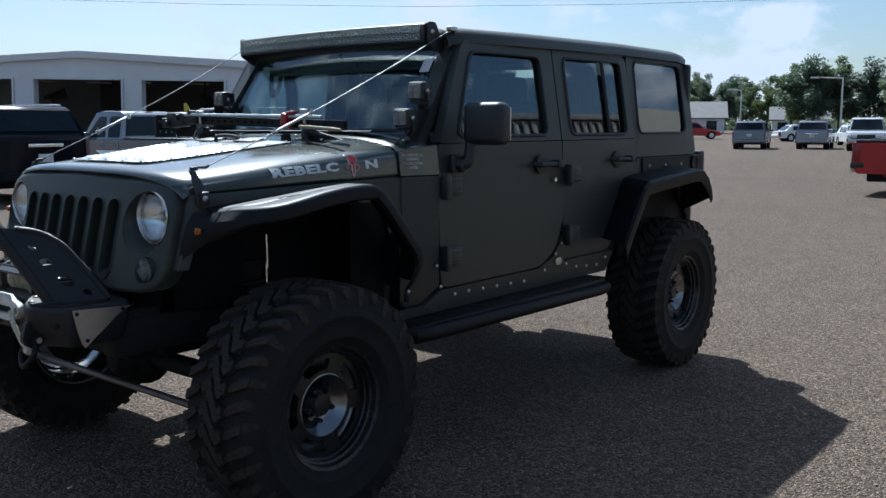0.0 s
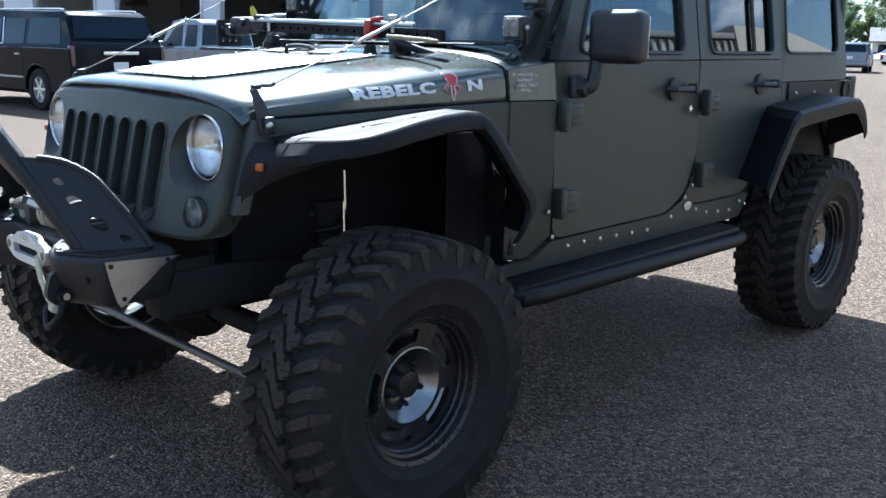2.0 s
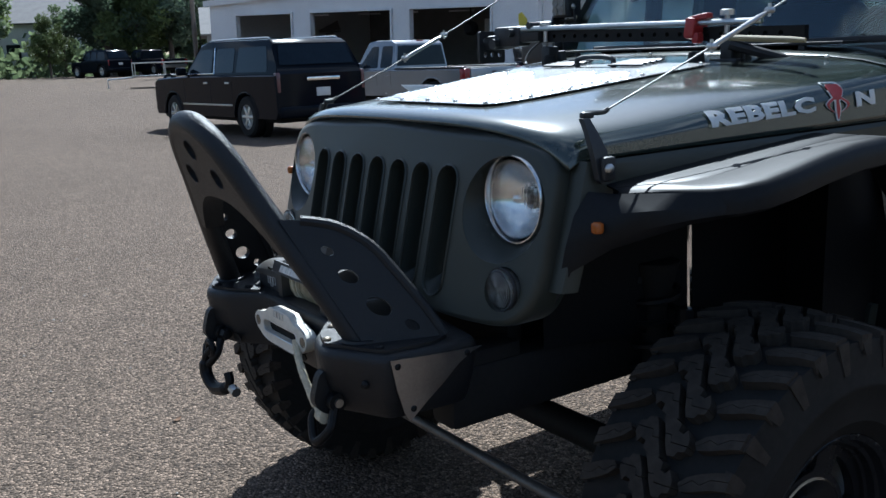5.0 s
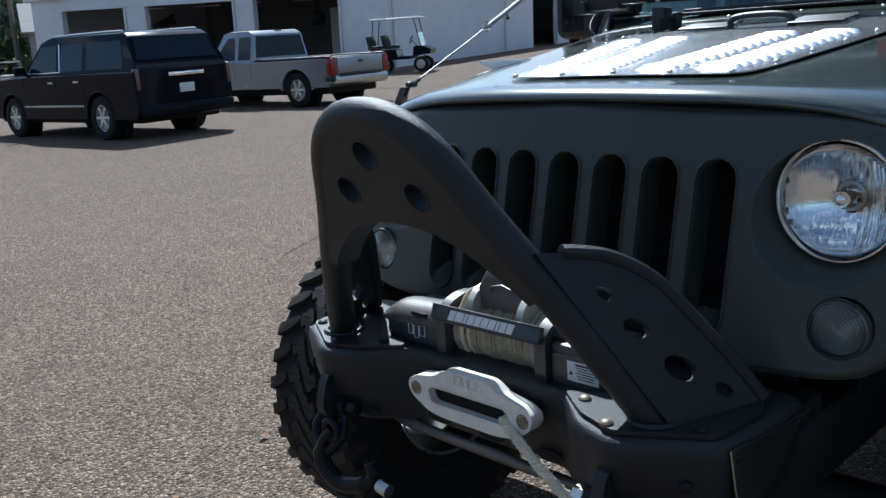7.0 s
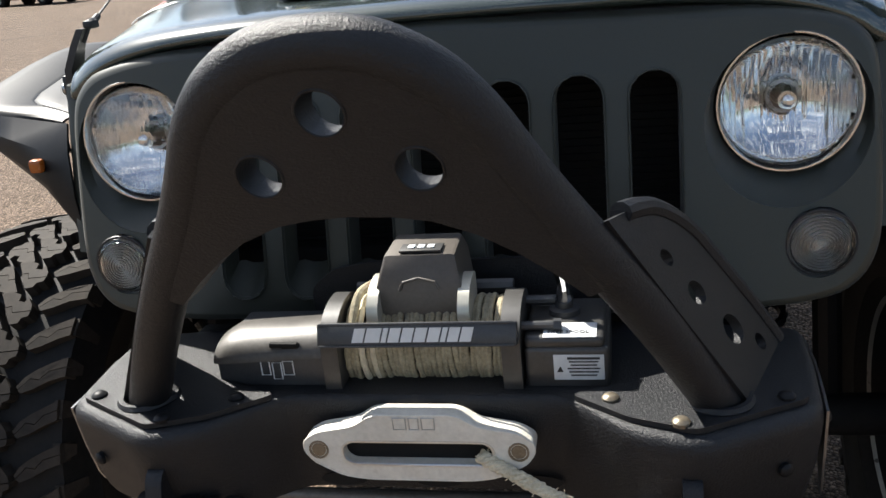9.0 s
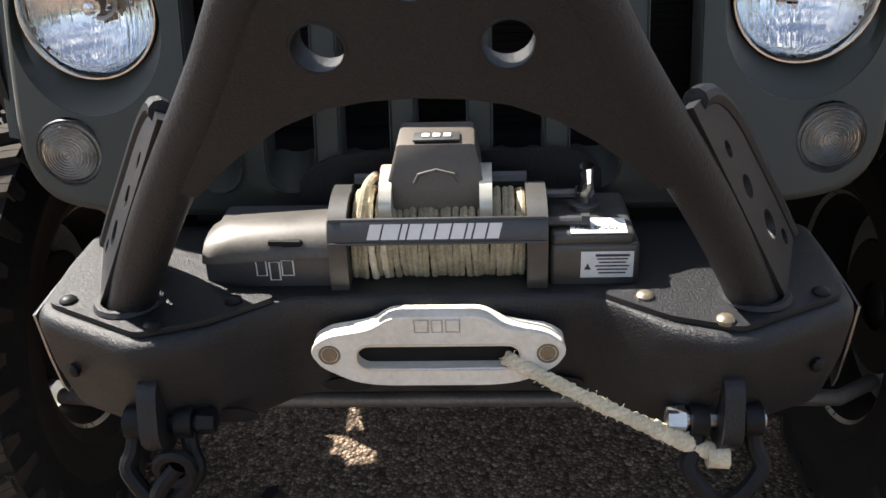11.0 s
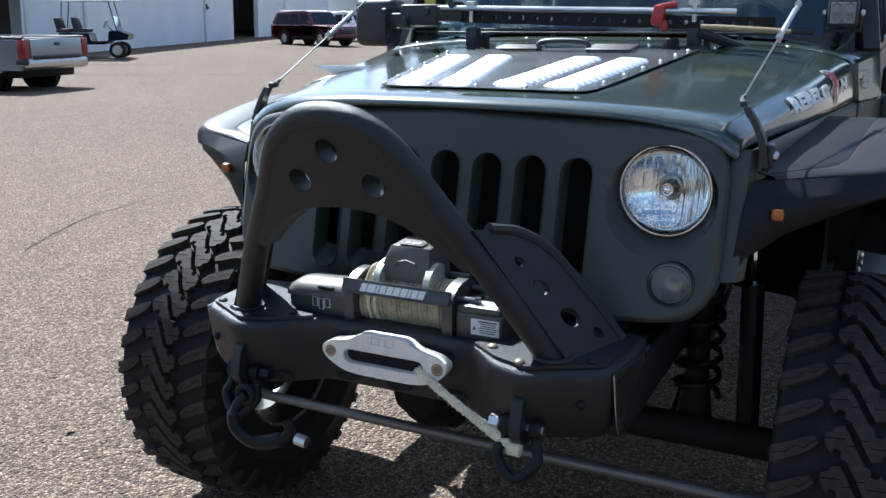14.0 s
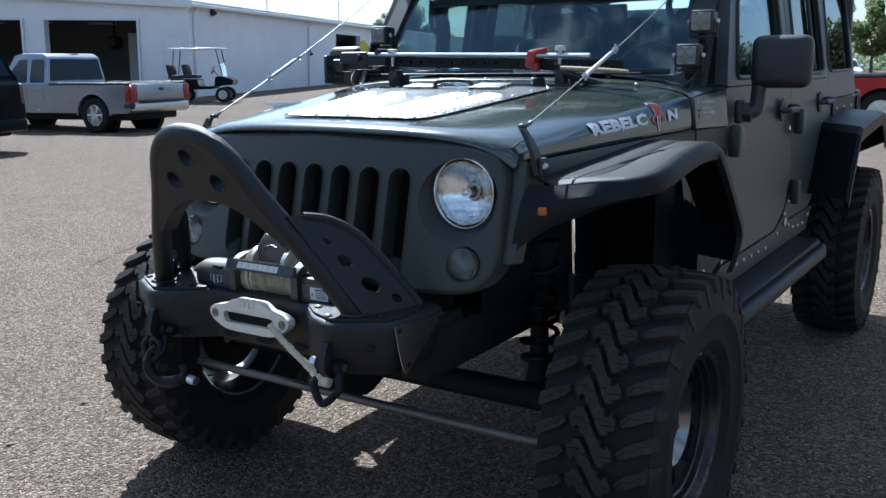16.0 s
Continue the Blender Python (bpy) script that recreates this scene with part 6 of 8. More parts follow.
def front_flare():
    """A flat top plate with a rolled outer rim and a swept apron at its nose."""
    bm = bmesh.new()
    rows = []
    n = len(FLARE_LINE)
    for i, c in enumerate(FLARE_LINE):
        c = Vector(c)
        if c.y < 0.29:
            yi = max(c.y, -0.30) + 0.02 * min(1, i / 6)
            a = Vector((hood_w(yi) + 0.004, yi, flare_z(yi) - 0.004))
            out = Vector((0.5, -0.85, 0)).lerp(Vector((1, 0, 0)), min(1, max(0, (i - 3) / 3))).normalized()
            down = Vector((0, 0, -1))
        else:
            a = Vector((0.79 + 0.04 * min(1, (c.y - 0.28) / 0.2), c.y + 0.035, c.z + 0.004))
            out, down = Vector((1, 0, 0)), Vector((0, -0.86, -0.5))
        rim = 0.35 + 0.65 * min(1, i / 4)
        rows.append([a, a.lerp(c, 0.35), a.lerp(c, 0.52), a.lerp(c, 0.545) + Vector((0, 0, -0.0025)), a.lerp(c, 0.57), a.lerp(c, 0.9), c, c + out * 0.007 + down * 0.004, c + out * 0.016 * rim + down * 0.013, c + out * 0.021 * rim + down * 0.030, c + out * 0.020 * rim + down * 0.052, c + out * 0.004 + down * 0.060])
    loft(bm, rows)
    top = [(0.650, -0.335, 1.176), (0.690, -0.302, 1.172), (0.80, -0.262, 1.180), (0.89, -0.232, 1.186), (0.938, -0.188, 1.190), (0.957, -0.13, 1.196)]
    mid = [(0.641, -0.366, 1.13), (0.695, -0.352, 1.135), (0.785, -0.305, 1.148), (0.88, -0.254, 1.160), (0.938, -0.195, 1.168), (0.958, -0.135, 1.176)]
    low2 = [(0.634, -0.385, 1.06), (0.685, -0.370, 1.078), (0.765, -0.322, 1.108), (0.87, -0.262, 1.138), (0.936, -0.195, 1.152), (0.958, -0.135, 1.165)]
    low = [(0.618, -0.400, 0.94), (0.648, -0.380, 1.015), (0.72, -0.335, 1.068), (0.85, -0.262, 1.124), (0.93, -0.19, 1.146), (0.955, -0.13, 1.160)]
    loft(bm, [top, mid, low2, low])
    solid(bm, 0.004)
    return bm


def rear_flare():
    bm = bmesh.new()
    yz = [(2.12, 0.835), (2.22, 0.985), (2.335, 1.135), (2.40, 1.168), (2.52, 1.180), (3.02, 1.213), (3.13, 1.205), (3.20, 1.155), (3.245, 1.07), (3.262, 1.0)]
    rows = []
    for y, z in yz:
        d = Vector((0, 0.35 * (1 if y < 2.4 else -1 if y > 3.1 else 0), -0.9))
        up = max(0.0, 1.16 - z) * 0.20 if y > 3.1 else 0.0
        back = 0.12 * min(1.0, max(0.0, (2.60 - y) / 0.3))
        a, b = Vector((0.845, y + back, z + 0.012 - up * 2.6)), Vector((1.058, y, z + up))
        d *= 1 - 14 * up
        rows.append([a, a.lerp(b, 0.5), a.lerp(b, 0.92), b + d * 0.014, b + d * 0.05, b + d * 0.085 - Vector((0.006, 0, 0))])
    loft(bm, rows)
    solid(bm, 0.005)
    return bm


both(front_flare, "front_flare", FLARE, rig, "wide flat black steel fender flare", 0.62)
both(rear_flare, "rear_flare", FLARE, rig, "wide flat black steel fender flare", 0.30)


def liner(y0, inner):
    bm = bmesh.new()
    rows = []
    for k in range(9):
        a = math.pi * (0.05 + 0.9 * k / 8)
        y, z = y0 + math.cos(a) * 0.50, 0.62 + math.sin(a) * 0.56
        rows.append([(0.50, y, z), (inner, y, z)])
    loft(bm, rows)
    loft(bm, [[(0.50, y0 - 0.50, 0.66), (0.50, y0 + 0.50, 0.66)], [(0.50, y0 - 0.4, 1.16), (0.50, y0 + 0.4, 1.16)]])
    return bm


both(lambda: liner(REAR_Y, 0.83), "wheel_liner", LINER, rig)
both(lambda: loft(bmesh.new(), [[(0.50, 0.585, 0.68), (0.50, 0.585, 1.23)], [(0.795, 0.592, 0.70), (0.795, 0.592, 1.23)]]), "splash_plate", LINER, rig)
both(lambda: loft(bmesh.new(), [[(0.50, -0.33, 0.80), (0.50, -0.33, 1.20)], [(0.50, 0.60, 0.72), (0.50, 0.60, 1.22)]]), "inner_fender", LINER, rig)
both(lambda: loft(bmesh.new(), [[(0.50, 0.56, 0.70), (0.50, 0.56, 1.22)], [(0.84, 0.54, 0.70), (0.84, 0.54, 1.0)]]), "fender_back", LINER, rig)
for s in (1, -1):
    bm = bmesh.new()
    box(bm, (s * 0.705, -0.362, 1.112), (0.024, 0.018, 0.024), bevel=0.006)
    part("side_lamp", bm, AMBER, rig, "small amber marker lamp")


# ---- wheels ----
def lug_mesh(corners, r0, r1, half):
    """One rubber block standing on the tyre, its top drawn in a little."""
    bm = bmesh.new()
    lo, hi = [], []
    ca = sum(a for a, _ in corners) / len(corners)
    ct = sum(t for _, t in corners) / len(corners)
    for a, th in corners:
        lo.append(bm.verts.new((a, math.cos(th) * r0, math.sin(th) * r0)))
        dome = r1 - 0.010 * (abs(a) / half) ** 4
        a2, t2 = ca + (a - ca) * 0.965, ct + (th - ct) * 0.965
        hi.append(bm.verts.new((a2, math.cos(t2) * dome, math.sin(t2) * dome)))
    bm.faces.new(hi)
    m = len(lo)
    for k in range(m):
        bm.faces.new((lo[k], lo[(k + 1) % m], hi[(k + 1) % m], hi[k]))
    return bm


TREAD_N = 36


def tread_blocks(w):
    """Prototypes: (block, first angle, step) of hooked centre blocks and leaf-shaped shoulder lugs, each cut by a zigzag sipe."""
    half, p, out = w / 2, math.tau / TREAD_N, []
    R0, R1 = TYRE_R - 0.028, TYRE_R
    lug_up = [(0.070, 0.06), (0.084, 0.27), (0.107, 0.46), (0.135, 0.64), (half, 0.78)]
    lug_sipe = [(0.073, -0.02), (0.086, 0.12), (0.096, 0.25), (0.114, 0.22), (0.130, 0.43), (half, 0.55)]
    lug_low = [(0.080, -0.10), (0.104, 0.00), (0.132, 0.19), (half, 0.32)]
    block_up = [(-0.017, 0.41), (0.008, 0.45), (0.028, 0.36), (0.029, 0.17), (0.042, 0.14), (0.048, 0.27), (0.061, 0.05)]
    block_sipe = [(0.004, 0.0), (0.018, 0.03), (0.024, -0.15), (0.042, -0.13), (0.063, -0.10)]
    block_low = [(0.016, -0.27), (0.027, -0.47), (0.044, -0.43), (0.048, -0.30), (0.061, -0.24)]
    for s in (1, -1):
        def local(u, t):
            return (-u, t * p) if s > 0 else (u, (-0.16 - t) * p)
        g = 0.006
        shapes = ([(u, t) for u, t in block_up] + [(u, t + g) for u, t in reversed(block_sipe)], [(u, t - g) for u, t in block_sipe] + [(u, t) for u, t in reversed(block_low)])
        bm = bmesh.new()
        for sh in shapes:
            merge(bm, lug_mesh([local(u, t) for u, t in sh], R0, R1 + 0.002, half))
        out.append((part("centre_block", bm, TREAD, None, sharp=0.3), 0, 1))
        for odd in (0, 1):
            ext = -0.005 if odd else 0.002
            cut = lambda line, d: [(u + (ext if u == half else 0), t + d) for u, t in line]
            bm = bmesh.new()
            for sh in (cut(lug_up, 0) + cut(reversed(lug_sipe), g), cut(lug_sipe, -g) + cut(reversed(lug_low), 0)):
                merge(bm, lug_mesh([local(u, t) for u, t in sh], R0 - 0.012, R1, half))
            lo, hi = local(half, 0.34), local(half, 0.78)
            side = 1 if lo[0] > 0 else -1
            ra, rb = TYRE_R - 0.016, TYRE_R - (0.078 if odd else 0.050)
            x, a0, a1 = side * (half - 0.010), lo[1], hi[1]
            q = [(x, a0, ra), (x, a1, ra), (x + side * 0.009, a1 + (a0 - a1) * 0.2, rb), (x + side * 0.009, a0 + (a1 - a0) * 0.2, rb)]
            o = [bm.verts.new((xx + side * 0.009, math.cos(th) * r, math.sin(th) * r)) for xx, th, r in q]
            n = [bm.verts.new((xx - side * 0.008, math.cos(th) * r, math.sin(th) * r)) for xx, th, r in q]
            bm.faces.new(o)
            for k in range(4):
                bm.faces.new((n[k], n[(k + 1) % 4], o[(k + 1) % 4], o[k]))
            out.append((part("shoulder_lug", bm, TREAD, None, sharp=0.3), odd * p, 2))
    return out


def make_wheel():
    w = thing("wheel", "", "")
    for key in ("label", "category"):
        if key in w:
            del w[key]
    h = 0.16
    bm = bmesh.new()
    R = TYRE_R - 0.025
    lathe(bm, [(-0.118, 0.222), (-0.140, 0.236), (-0.152, 0.262), (-0.156, 0.266), (-0.158, 0.29), (-0.166, 0.335), (-0.169, 0.340), (-0.169, 0.348), (-0.166, 0.353), (-0.164, 0.395), (-0.155, R + 0.001), (-0.12, R + 0.002), (0, R + 0.002), (0.12, R + 0.002), (0.155, R + 0.001), (0.164, 0.395), (0.166, 0.353), (0.169, 0.348), (0.169, 0.340), (0.166, 0.335), (0.158, 0.29), (0.156, 0.266), (0.152, 0.262), (0.140, 0.236), (0.118, 0.222)], (0, 0, 0), "x", 72)
    ty = part("tyre", bm, RUBBER, None, "worn mud-terrain tyre with deep lugs")
    bm = bmesh.new()
    lathe(bm, [(-0.128, 0.240), (-0.137, 0.234), (-0.130, 0.226)], (0, 0, 0), "x", 56)
    inner = part("inner_lip", bm, SIGNAL, None, "dull silver inner rim edge")
    bm = bmesh.new()
    lathe(bm, [(-0.130, 0.226), (-0.10, 0.207), (-0.045, 0.199)], (0, 0, 0), "x", 56)
    dark_barrel = part("inner_barrel", bm, DARK, None)
    bm = bmesh.new()
    lathe(bm, [(-0.045, 0.199), (0.02, 0.196), (0.06, 0.198)], (0, 0, 0), "x", 56)
    barrel = part("rim_barrel", bm, ALU, None, "bare silver inner rim")
    bm = bmesh.new()
    lathe(bm, [(0.128, 0.240), (0.138, 0.231), (0.132, 0.218), (0.114, 0.212), (0.110, 0.204), (0.094, 0.201), (0.090, 0.196), (0.075, 0.196), (0.055, 0.196)], (0, 0, 0), "x", 56)
    for k in range(18):
        a = k * math.tau / 18
        bolt(bm, (0.133, math.cos(a) * 0.2285, math.sin(a) * 0.2285), (1, 0, 0), 0.006, 0.006)
    lip = part("rim_lip", bm, RIM, None)
    # face: a dished disc with five curved slots
    bm = bmesh.new()
    wins = []
    for k in range(5):
        a = k * math.tau / 5
        pts = [(0.176, d * 0.14) for d in range(-3, 4)] + [(0.134, d * 0.19) for d in range(2, -3, -1)]
        wins.append(rounded([(r * math.cos(a + d), r * math.sin(a + d)) for r, d in pts], 0.008, 2))
    plate(bm, circle(0, 0, 0.198, 48), wins + [circle(0, 0, 0.118, 32)], 0.022, lambda u, v, q: (0.078 - q, u, v))
    face = part("rim_face", bm, RIM, None, "black alloy rim face with five curved slots")
    bm = bmesh.new()
    lathe(bm, [(0.079, 0.120), (0.081, 0.115), (0.076, 0.109), (0.046, 0.074), (0.040, 0.066), (0.038, 0.030)], (0, 0, 0), "x", 40)
    dish = part("wheel_centre", bm, MACHINED, None, "dished machined wheel centre")
    bm = bmesh.new()
    lathe(bm, [(0.02, 0.050), (0.058, 0.048), (0.070, 0.040), (0.075, 0.0)], (0, 0, 0), "x", 24)
    hub = part("hub_cap", bm, RIM, None)
    # bowl shape and mirror finish are added to catch a bright sky reflection
    bm = bmesh.new()
    lathe(bm, [(-0.05, 0.0), (-0.05, 0.10), (-0.02, 0.165), (0.012, 0.180), (0.014, 0.172), (-0.010, 0.155), (-0.030, 0.110), (-0.034, 0.0)], (0, 0, 0), "x", 40)
    disc = part("mirror_brake_disc", bm, POLISHED, None, "brake disc bowled and polished to mirror the sky")
    bm = bmesh.new()
    lathe(bm, [(-0.06, 0.05), (-0.062, 0.130), (-0.070, 0.136), (-0.074, 0.130), (-0.070, 0.05)], (0, 0, 0), "x", 40)
    shield = part("dust_shield", bm, DARK, None)
    nuts = []
    for k in range(5):
        a = k * math.tau / 5 + 0.3
        bm = bmesh.new()
        lathe(bm, [(0.034, 0.011), (0.060, 0.011), (0.066, 0.008), (0.066, 0)], (0, math.cos(a) * 0.062, math.sin(a) * 0.062), "x", 6)
        nuts.append(part("lug_nut", bm, RIM, None))
    return w, [ty, barrel, lip, face, dish, hub, disc, shield, inner, dark_barrel] + nuts


wheel_empty, wheel_bits = make_wheel()
blocks = tread_blocks(0.32)
spots = [(1, FRONT_Y, 0.55), (1, REAR_Y, 0.7), (-1, FRONT_Y, 1.3), (-1, REAR_Y, 2.1)]
for i, (s, y, spin) in enumerate(spots):
    m = Matrix.Translation((s * 0.900, y, AXLE_Z)) @ Matrix.Rotation(0 if s > 0 else math.pi, 4, "Z") @ Matrix.Rotation(spin, 4, "X")
    tyre = wheel_bits[0] if i == 0 else twin(wheel_bits[0])
    tyre.name = "wheel" if i == 0 else "wheel.%03d" % i
    tyre.parent = rig
    tyre.matrix_basis = m
    for b in wheel_bits[1:]:
        c = b if i == 0 else twin(b)
        c.parent = tyre
    for proto, off, step in blocks:
        for k in range(0, TREAD_N, step):
            c = proto if i == 0 and k == 0 else twin(proto)
            c.parent = tyre
            c.matrix_basis = Matrix.Rotation(off + k * math.tau / TREAD_N, 4, "X")
bpy.data.objects.remove(wheel_empty)

# ---- running gear ----
# five plain unseen blocks, added to keep sunlight from passing under the body
bm = bmesh.new()
box(bm, (0, 0.22, 0.86), (0.56, 0.80, 0.46), bevel=0.06)
part("engine_shade_block", bm, DARK, rig)
bm = bmesh.new()
box(bm, (0.0, 0.10, 0.60), (0.34, 0.56, 0.16), bevel=0.05)
part("oil_pan_shade_block", bm, DARK, rig)
bm = bmesh.new()
box(bm, (0.0, 0.98, 0.74), (0.36, 0.80, 0.30), bevel=0.08)
part("gearbox_shade_block", bm, DARK, rig)
bm = bmesh.new()
box(bm, (0.0, -0.33, 0.80), (0.80, 0.05, 0.30), bevel=0.015)
part("radiator_shade_block", bm, DARK, rig)
bm = bmesh.new()
box(bm, (0.0, -0.40, 0.66), (0.78, 0.14, 0.10), bevel=0.02)
part("crossmember_shade_block", bm, DARK, rig)
for y in (FRONT_Y, REAR_Y):
    bm = bmesh.new()
    tube(bm, [(-0.78, y, AXLE_Z), (0.78, y, AXLE_Z)], 0.042, 14)
    lathe(bm, [(-0.14, 0.04), (-0.11, 0.10), (-0.03, 0.135), (0.06, 0.125), (0.13, 0.05)], (-0.22 if y < 1 else 0.0, y, AXLE_Z), "x", 20)
    lathe(bm, [(-0.15, 0.0), (-0.15, 0.05), (-0.10, 0.10), (0.0, 0.12)], (-0.22 if y < 1 else 0.0, y, AXLE_Z), "y", 20)
    part("axle", bm, DARK, rig)
    for s in (1, -1):
        bm = bmesh.new()
        tube(bm, [(s * 0.50 + 0.058 * math.cos(k * 0.5), y + 0.06 + 0.058 * math.sin(k * 0.5), AXLE_Z + 0.08 + 0.0044 * k) for k in range(86)], 0.009, 6)
        part("coil_spring", bm, FLARE, rig)
        bm = bmesh.new()
        tube(bm, [(s * 0.50, y + 0.06, AXLE_Z), (s * 0.50, y + 0.06, 0.60), (s * 0.50, y + 0.06, 0.84), (s * 0.50, y + 0.06, 0.95)], [0.05, 0.03, 0.03, 0.06], 12)
        part("spring_seat", bm, DARK, rig)
        bm = bmesh.new()
        tube(bm, [(s * 0.64, y + 0.03, AXLE_Z + 0.03), (s * 0.625, y + 0.04, 0.86)], 0.028, 10)
        sh = part("shock_absorber", bm, FLARE, rig)
        bm = bmesh.new()
        tube(bm, [(s * 0.625, y + 0.04, 0.86), (s * 0.615, y + 0.045, 1.06)], 0.007, 8)
        part("shock_rod", bm, CHROME, sh)
bm = bmesh.new()
tube(bm, [(-0.72, -0.30, 0.44), (-0.60, -0.33, 0.452), (0.66, -0.33, 0.448), (0.74, -0.27, 0.44)], 0.0145, 12)
part("tie_rod", bm, varied("dull_grey_rod", (0.095, 0.085, 0.075), (0.19, 0.17, 0.15), 0.42, 0.5, 9, 140, 0.08, 220, 0.1), rig, "dull grey steel tie rod")
bm = bmesh.new()
tube(bm, [(-0.45, -0.20, 0.60), (0.42, -0.18, 0.74)], 0.019, 10)
part("drag_link", bm, DARK, rig)
bm = bmesh.new()
tube(bm, [(-0.50, -0.12, 0.58), (0.40, -0.13, 0.72)], 0.017, 10)
part("track_bar", bm, DARK, rig)
for s in (1, -1):
    bm = bmesh.new()
    box(bm, (s * 0.42, 1.48, 0.72), (0.09, 4.08, 0.14), bevel=0.015)
    part("frame_rail", bm, DARK, rig)
    bm = bmesh.new()
    tube(bm, [(s * 0.45, 0.0, 0.42), (s * 0.43, 0.85, 0.60)], 0.026, 8)
    part("control_arm", bm, DARK, rig)
    bm = bmesh.new()
    tube(bm, [(s * 0.45, 2.93, 0.42), (s * 0.43, 2.1, 0.60)], 0.026, 8)
    part("control_arm", bm, DARK, rig)
    bm = bmesh.new()
    tube(bm, [(s * 0.80, 0.44, 0.615), (s * 0.955, 0.52, 0.612), (s * 0.965, 0.60, 0.612), (s * 0.965, 2.0, 0.598), (s * 0.95, 2.10, 0.598), (s * 0.80, 2.18, 0.60)], 0.033, 12)
    rr = part("rock_rail", bm, FLARE, rig, "black tubular rock rail")
    for y in (0.75, 1.3, 1.9):
        bm = bmesh.new()
        tube(bm, [(s * 0.45, y, 0.66), (s * 0.96, y, 0.612)], 0.02, 8)
        part("rail_brace", bm, FLARE, rr)
    bm = bmesh.new()
    box(bm, (s * 0.868, 1.30, 0.630), (0.165, 1.62, 0.045), bevel=0.02)
    part("rail_step", bm, FLARE, rr)
bm = bmesh.new()
box(bm, (0, 1.6, 0.64), (0.72, 1.5, 0.16), bevel=0.05)
box(bm, (0.1, 2.7, 0.70), (0.6, 0.5, 0.2), bevel=0.05)
box(bm, (0, 0.1, 0.80), (0.6, 0.7, 0.42), bevel=0.08)
part("drivetrain", bm, DARK, rig)
bm = bmesh.new()
box(bm, (0, 3.52, 0.75), (1.2, 0.1, 0.1), bevel=0.02)
part("crossmember", bm, DARK, rig)

# rivets of the sill guard
rivets = [(0.590, 0.775), (0.807, 0.768), (0.906, 0.720), (1.008, 0.721), (1.117, 0.717), (1.231, 0.713), (1.345, 0.709), (1.463, 0.704), (1.643, 0.738), (1.737, 0.814),
          (1.789, 0.863), (1.855, 0.746), (1.959, 0.719), (2.069, 0.710), (2.184, 0.703), (2.275, 0.735), (0.771, 0.866)]
bm = bmesh.new()
bolt(bm, (0, 0, 0), (1, 0, 0), 0.0095, 0.006)
rv = part("rivet", bm, STEEL, rig)
first = True
for s in (1, -1):
    for y, z in rivets:
        o = rv if first else twin(rv, rig)
        first = False
        o.matrix_basis = Matrix.Translation((s * (side_x(z) + (0.006 if z < 0.76 or 1.7 < y < 1.8 else 0.001)), y, z)) @ Matrix.Diagonal((s, 1, 1, 1))
    for y in (2.76, 2.98, 3.2):
        o = twin(rv, rig)
        o.matrix_basis = Matrix.Translation((s * 0.862, y, 1.235)) @ Matrix.Diagonal((s, 1, 1, 1))
for s in (1, -1):
    bm = bmesh.new()
    lathe(bm, [(0, 0.032), (0.003, 0.032), (0.004, 0.028), (0.003, 0.0)], (0, 0, 0), "x", 24, Matrix.Translation((s * 0.853, 1.768, 0.772)) @ Matrix.Diagonal((s, 1, 0.62, 1)))
    part("round_badge", bm, STEEL, rig, "small oval silver badge")

# ---- hood furniture ----
def on_hood(x, y, up=0.0):
    sec = hood_sec(y)
    ax = abs(x)
    for (x0, z0), (x1, z1) in zip(sec, sec[1:]):
        if x0 <= ax <= x1:
            return Vector((x, y, z0 + (z1 - z0) * (ax - x0) / (x1 - x0) + up))
    return Vector((x, y, sec[-1][1] + up))


PANEL = varied("polished_hood_panel", (0.26, 0.27, 0.285), (0.36, 0.37, 0.385), 0.25, 1.0, 5, 120, 0.02, 200, 0.05)
bm = bmesh.new()
rows = []
def panel_w(y):
    return 0.272 + 0.16 * (y + 0.30)


for y, cut in ((-0.306, 0.070), (-0.3035, 0.046), (-0.297, 0.026), (-0.286, 0.011), (-0.272, 0.003), (-0.255, 0.0), (-0.20, 0.0), (-0.12, 0.0), (-0.04, 0.0), (0.04, 0.0), (0.12, 0.0), (0.20, 0.0), (0.28, 0.0), (0.365, 0.0)):
    w = panel_w(y) - cut
    rows.append([on_hood(w * (j / 5 - 1), y, 0.004) for j in range(11)])
loft(bm, rows)
solid(bm, -0.002)
part("hood_panel", bm, PANEL, hood, "polished riveted hood panel with four rows of louvres")
# polished metal lighter than the panel: sun glare on the louvres is in its colour
LOUVRE = varied("sun_bright_louvre", (0.78, 0.79, 0.80), (0.86, 0.87, 0.87), 0.32, 1.0, 8, 120, 0.02, 200, 0.06)
for cx in (-0.200, -0.072, 0.072, 0.200):
    for k in range(14):
        y = -0.255 + k * 0.0295
        x = cx + math.copysign(0.15 * (y + 0.255), cx)
        bm = bmesh.new()
        rws = []
        for dy, h in ((0.0, 0.0), (0.008, 0.008), (0.016, 0.0145), (0.022, 0.0165), (0.0235, 0.001)):
            rws.append([on_hood(x + u * 0.044, y + dy, 0.0065 + 0.5 * h * (1 - abs(u) ** 8)) for u in (-1, -0.92, -0.75, -0.4, 0, 0.4, 0.75, 0.92, 1)])
        loft(bm, rws)
        part("louvre", bm, LOUVRE, hood)
for cx in (-0.13, 0.15):
    for k in range(4):
        bm = bmesh.new()
        y = 0.285 + k * 0.024
        box(bm, on_hood(cx, y, 0.014), (0.13, 0.017, 0.005), Matrix.Rotation(0.30, 4, "X"), bevel=0.001)
        part("vent_slat", bm, PLASTIC, hood)
bm = bmesh.new()
